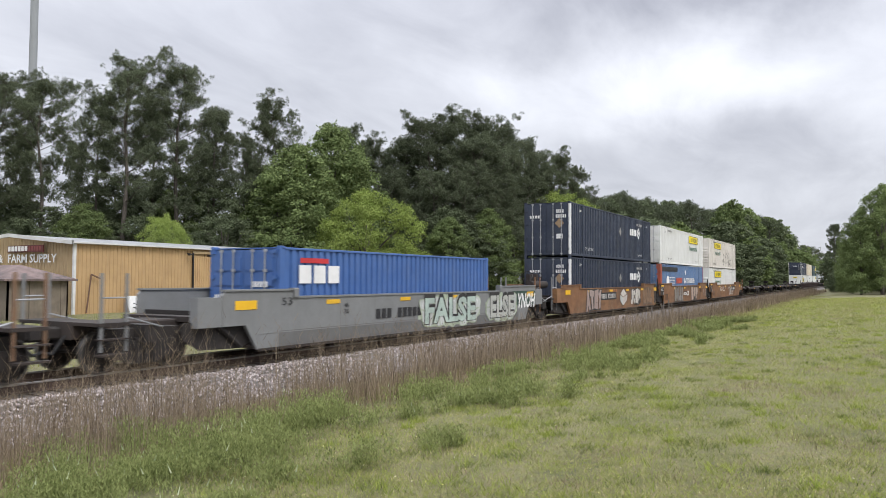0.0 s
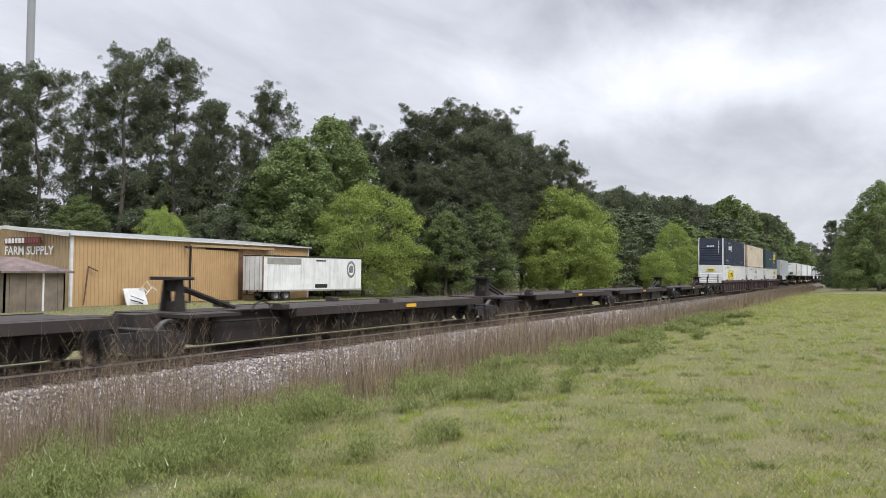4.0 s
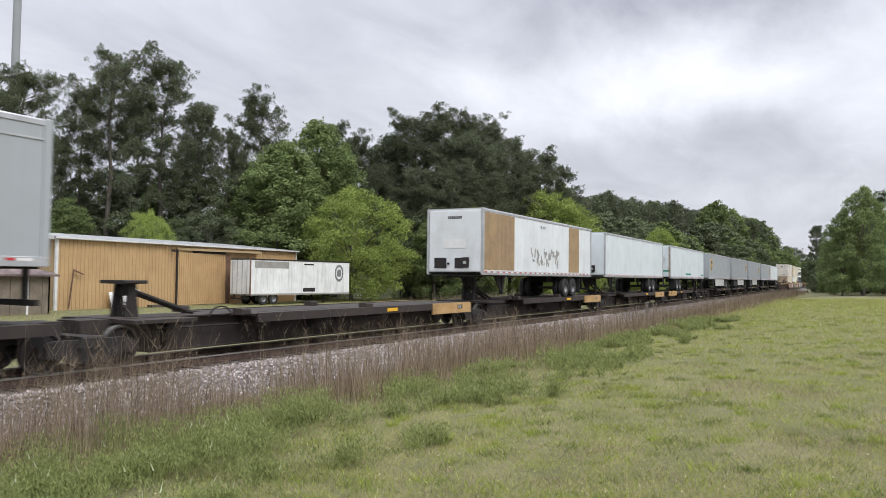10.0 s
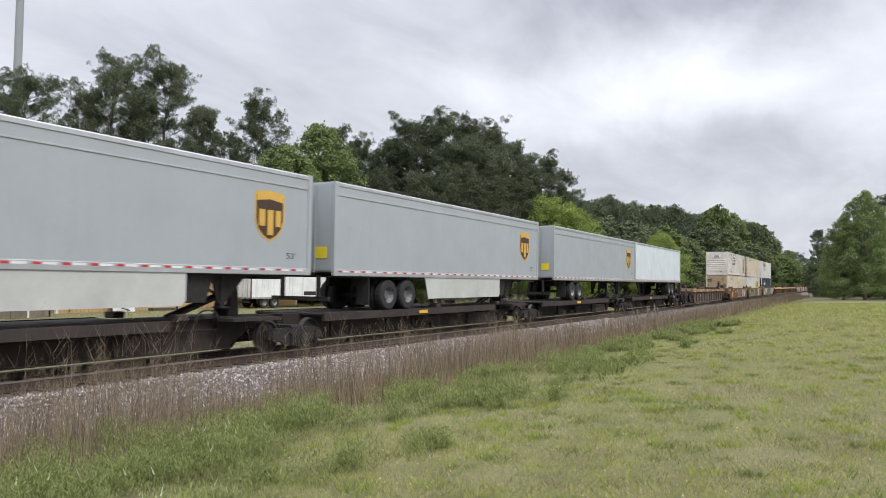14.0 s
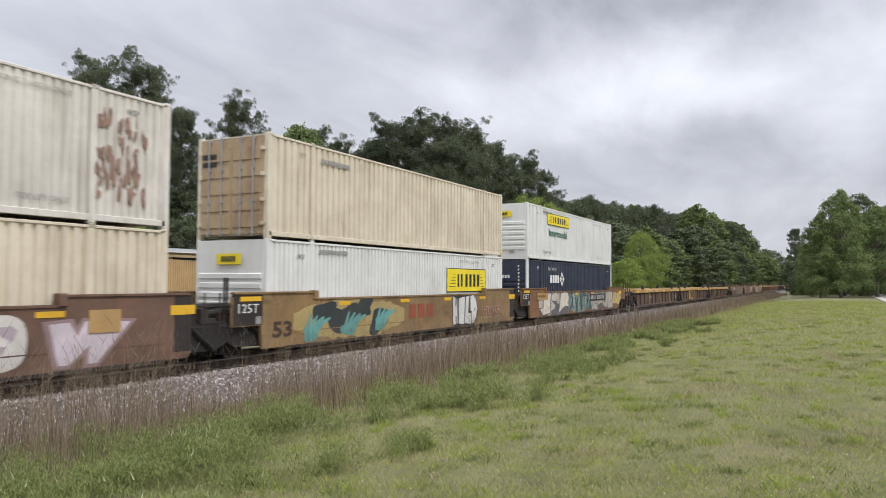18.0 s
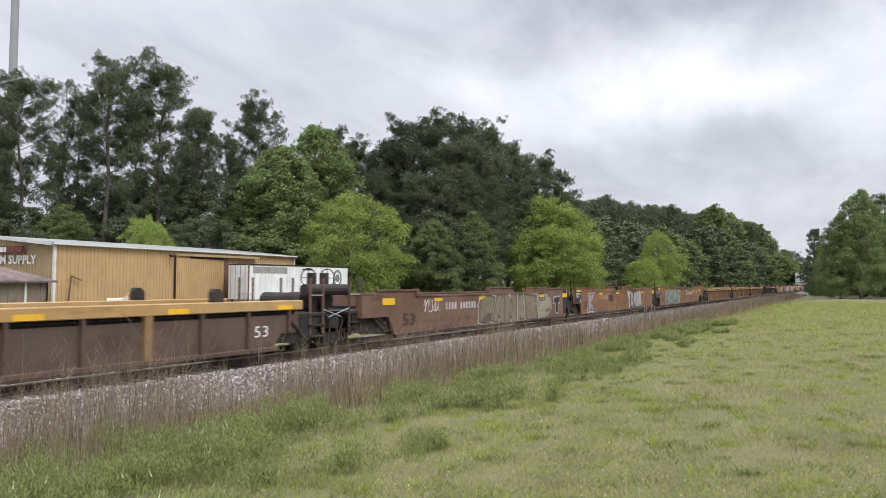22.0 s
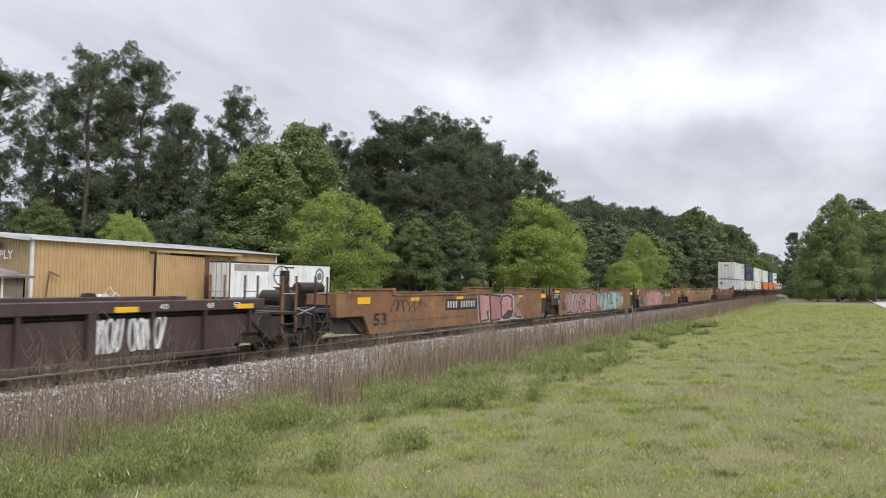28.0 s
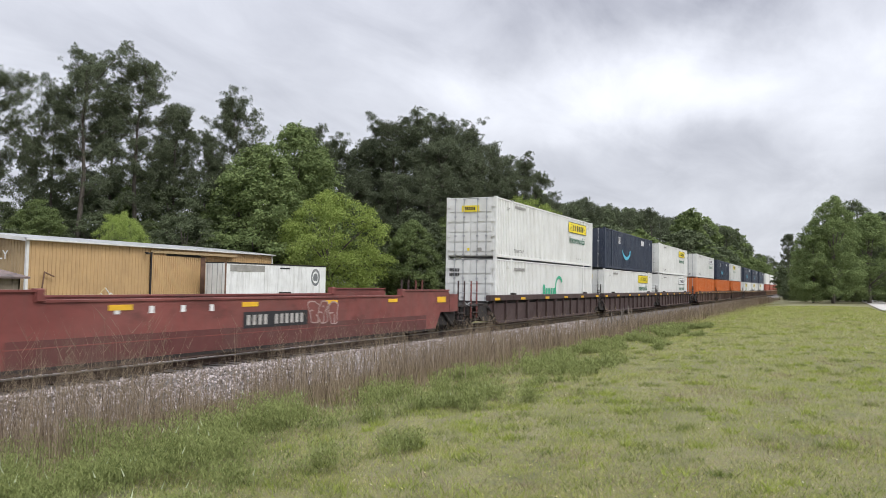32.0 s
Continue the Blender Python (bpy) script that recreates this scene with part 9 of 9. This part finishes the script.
on_side(m, "53", 5.6, 0.5, 0.5, spray(0.45, 0.30, 0.16), 1.43, width=0.9)
on_side(m, "40", 16.0, 1.28, 0.13, WHITE, 1.54, width=0.24)
on_side(m, "48", 17.4, 1.28, 0.13, WHITE, 1.54, width=0.24)
on_side(m, "53", 18.3, 1.28, 0.13, WHITE, 1.54, width=0.24)
a = well_car(319.2, 337.5, "smooth", "brown", "empty brown smooth-sided well car with pinkish graffiti", "brake", "link")
on_side(a, "53", 1.3, 0.5, 0.42, BLACK, 1.56, width=0.85, bold=0.03)
number_board(a, 6.6, 0.98, 2.6, 0.26, 1.56)
sprayed_ground(a, 9.6, 13.6, 0.62, 1.46, (0.34, 0.15, 0.13), 25)
lettered(a, "FESK", 9.7, 14.4, 0.36, 1.46, [(0.46, 0.24, 0.22), (0.38, 0.17, 0.16)], (0.045, 0.035, 0.04), 25, halo=(0.42, 0.40, 0.36), fat=0.10)
scribble(a, 2.5, 0.9, 2.0, 0.5, INK and spray(*INK), 37)
b = well_car(339.2, 357.1, "smooth", "brown", "empty brown smooth-sided well car with pink and turquoise lettering", "link", "link")
capacity(b, 17.9)
sprayed_ground(b, 1.4, 8.0, 0.28, 1.46, (0.20, 0.33, 0.31), 26)
lettered(b, "ROCKS", 1.6, 7.6, 0.28, 1.47, [(0.36, 0.19, 0.19), (0.42, 0.22, 0.21)], INK, 26, halo=(0.52, 0.42, 0.38), fat=0.12)
sprayed_ground(b, 8.0, 14.6, 0.3, 1.44, (0.42, 0.31, 0.20), 27)
lettered(b, "VALEX", 8.2, 13.9, 0.32, 1.46, [(0.24, 0.42, 0.40), (0.34, 0.48, 0.44)], INK, 27, halo=(0.50, 0.36, 0.30), fat=0.10)
c = well_car(359.0, 377.3, "smooth", "brown", "empty brown smooth-sided well car with a large pink mural", "link", "brake")
capacity(c, 18.3)
sprayed_ground(c, 1.9, 9.6, 0.28, 1.47, (0.13, 0.19, 0.27), 28, slant=0.35)
sprayed_ground(c, 2.7, 8.9, 0.28, 1.47, (0.43, 0.19, 0.175), 47, 1.560)
lettered(c, "ATKBA", 2.6, 8.8, 0.28, 1.46, [(0.42, 0.17, 0.16), (0.46, 0.22, 0.20)], (0.30, 0.11, 0.11), 28, x=1.563, fat=0.10, edge=0.03, halo=(0.55, 0.36, 0.34))
scribble(c, 3.0, 0.34, 5.6, 1.0, spray(0.58, 0.46, 0.44), 48, 1.583, turns=9, thick=0.02)
number_board(c, 10.6, 0.98, 2.7, 0.26, 1.56, board=False)
m = well_car(381.7, 401.4, "smooth", "tan_brown", "empty ochre-brown smooth-sided well car with pink sprayed lettering", "outer", "brake")
lettered(m, "BABY", 1.7, 5.3, 0.32, 1.42, [(0.22, 0.08, 0.055)], (0.55, 0.30, 0.26), 29, fat=0.03, edge=0.06, halo=(0.14, 0.05, 0.04))
bars(m, 7, 5.8, 1.02, 2.2, 0.24, BLACK, 1.56, skip=(2,))
# the ochre wall's lower part leans inward: its shade is a darker brown plate
plate(m, "lower_band", 1.6, 18.2, 0.27, 0.72, paint("brown"), 1.553, "brown lower band, darkened for the shade of an inward slope")
m = well_car(405.6, 425.4, "smooth", "red", "empty dark red smooth-sided well car", "outer", "outer")
number_board(m, 8.2, 0.82, 2.4, 0.26, 1.56)
# deeper red below: shade of the inward-leaning wall, held in the colour
plate(m, "lower_band", 1.9, 17.9, 0.27, 0.78, surface("red_slope_shade", (0.11, 0.032, 0.028), 0.65, vary=0.15, grime=0.35), 1.553, "red lower band, darkened for the shade of an inward slope")
graffiti(m, 10.8, 12.2, 0.7, 1.42, [(0.20, 0.06, 0.05)], (0.42, 0.30, 0.28), 3, 30)
bars(m, 4, 4.2, 1.22, 3.6, 0.16, WHITE, 1.56, gap=0.85)

# loaded rear strings
rear = (
    (430.6, "white", "doors", hunt(11.0), "white", "doors", tiger, "white container with yellow board over a green-marked white one"),
    (449.9, "white", "doors", hunt(10.6), "navy", "doors", smile, "dark blue container with pale smile emblem on a white one"),
    (469.2, "white", "front", hunt(10.6, filled=False), "white", "doors", hunt(10.6), "white container with yellow company board on a white one"),
    (492.4, "orange", "doors", None, "white", "doors", hunt(11.0, filled=False), "white container stacked on an orange one"),
    (511.7, "orange", "doors", None, "navy", "doors", smile, "dark blue container with a pale smile emblem on an orange one"),
    (531.0, "orange", "doors", None, "white", "front", hunt(3.0), "white container stacked on an orange one"),
    (554.2, "white", "front", hunt(3.0), "navy", "doors", smile, "dark blue container stacked on a white one"),
    (573.5, "white", "front", hunt(3.0), "navy", "doors", smile, "dark blue container stacked on a white one"),
    (592.8, "white", "front", hunt(3.0), "navy", "doors", smile, "dark blue container stacked on a white one"),
)
for k, (o, c0, f0, b0, c1, f1, b1, words) in enumerate(rear):
    low = "outer" if k % 3 == 0 else "link"
    high = "outer" if k % 3 == 2 else "link"
    well_car(o - 1.0, o + 17.2, "ribbed", "maroon" if k < 3 else "rib_brown", "dark ribbed well car carrying a double stack", low, high)
    if k == 0:
        container(o, LOW, c0, f0, "white container with green ring emblem in a well car", pitch=0.2, depth=0.042, brand=b1)
        container(o, UP, c1, f1, words, pitch=0.2, depth=0.042, brand=b0)
        continue
    container(o, LOW, c0, f0, "%s container low in a ribbed well car" % c0, pitch=0.28 if c0 == "orange" else 0.2, depth=0.042, brand=b0)
    container(o, UP, c1, f1, words, pitch=0.28 if c1 == "navy" else 0.2, depth=0.042, brand=b1)
for k in range(3):
    o = 617.0 + 19.3 * k
    well_car(o - 1.0, o + 17.2, "ribbed", "rib_tan", "brown ribbed well car with one container", "outer" if k == 0 else "link", "outer" if k == 2 else "link", marks=False)
    container(o, LOW, "red_oxide", "doors", "dull red container low in a well car")
    container(o, UP, "white", "doors", "white container stacked on a dull red one", pitch=0.2, depth=0.042)


def motions():
    """The whole train rolls past at about ninety kilometres an hour, slowing a very little."""
    for thing, o, z in MOVERS:
        walk(thing, [(t, pose(TX, o - rolled(t), z)) for t in range(0, 33, 4)])


motions()
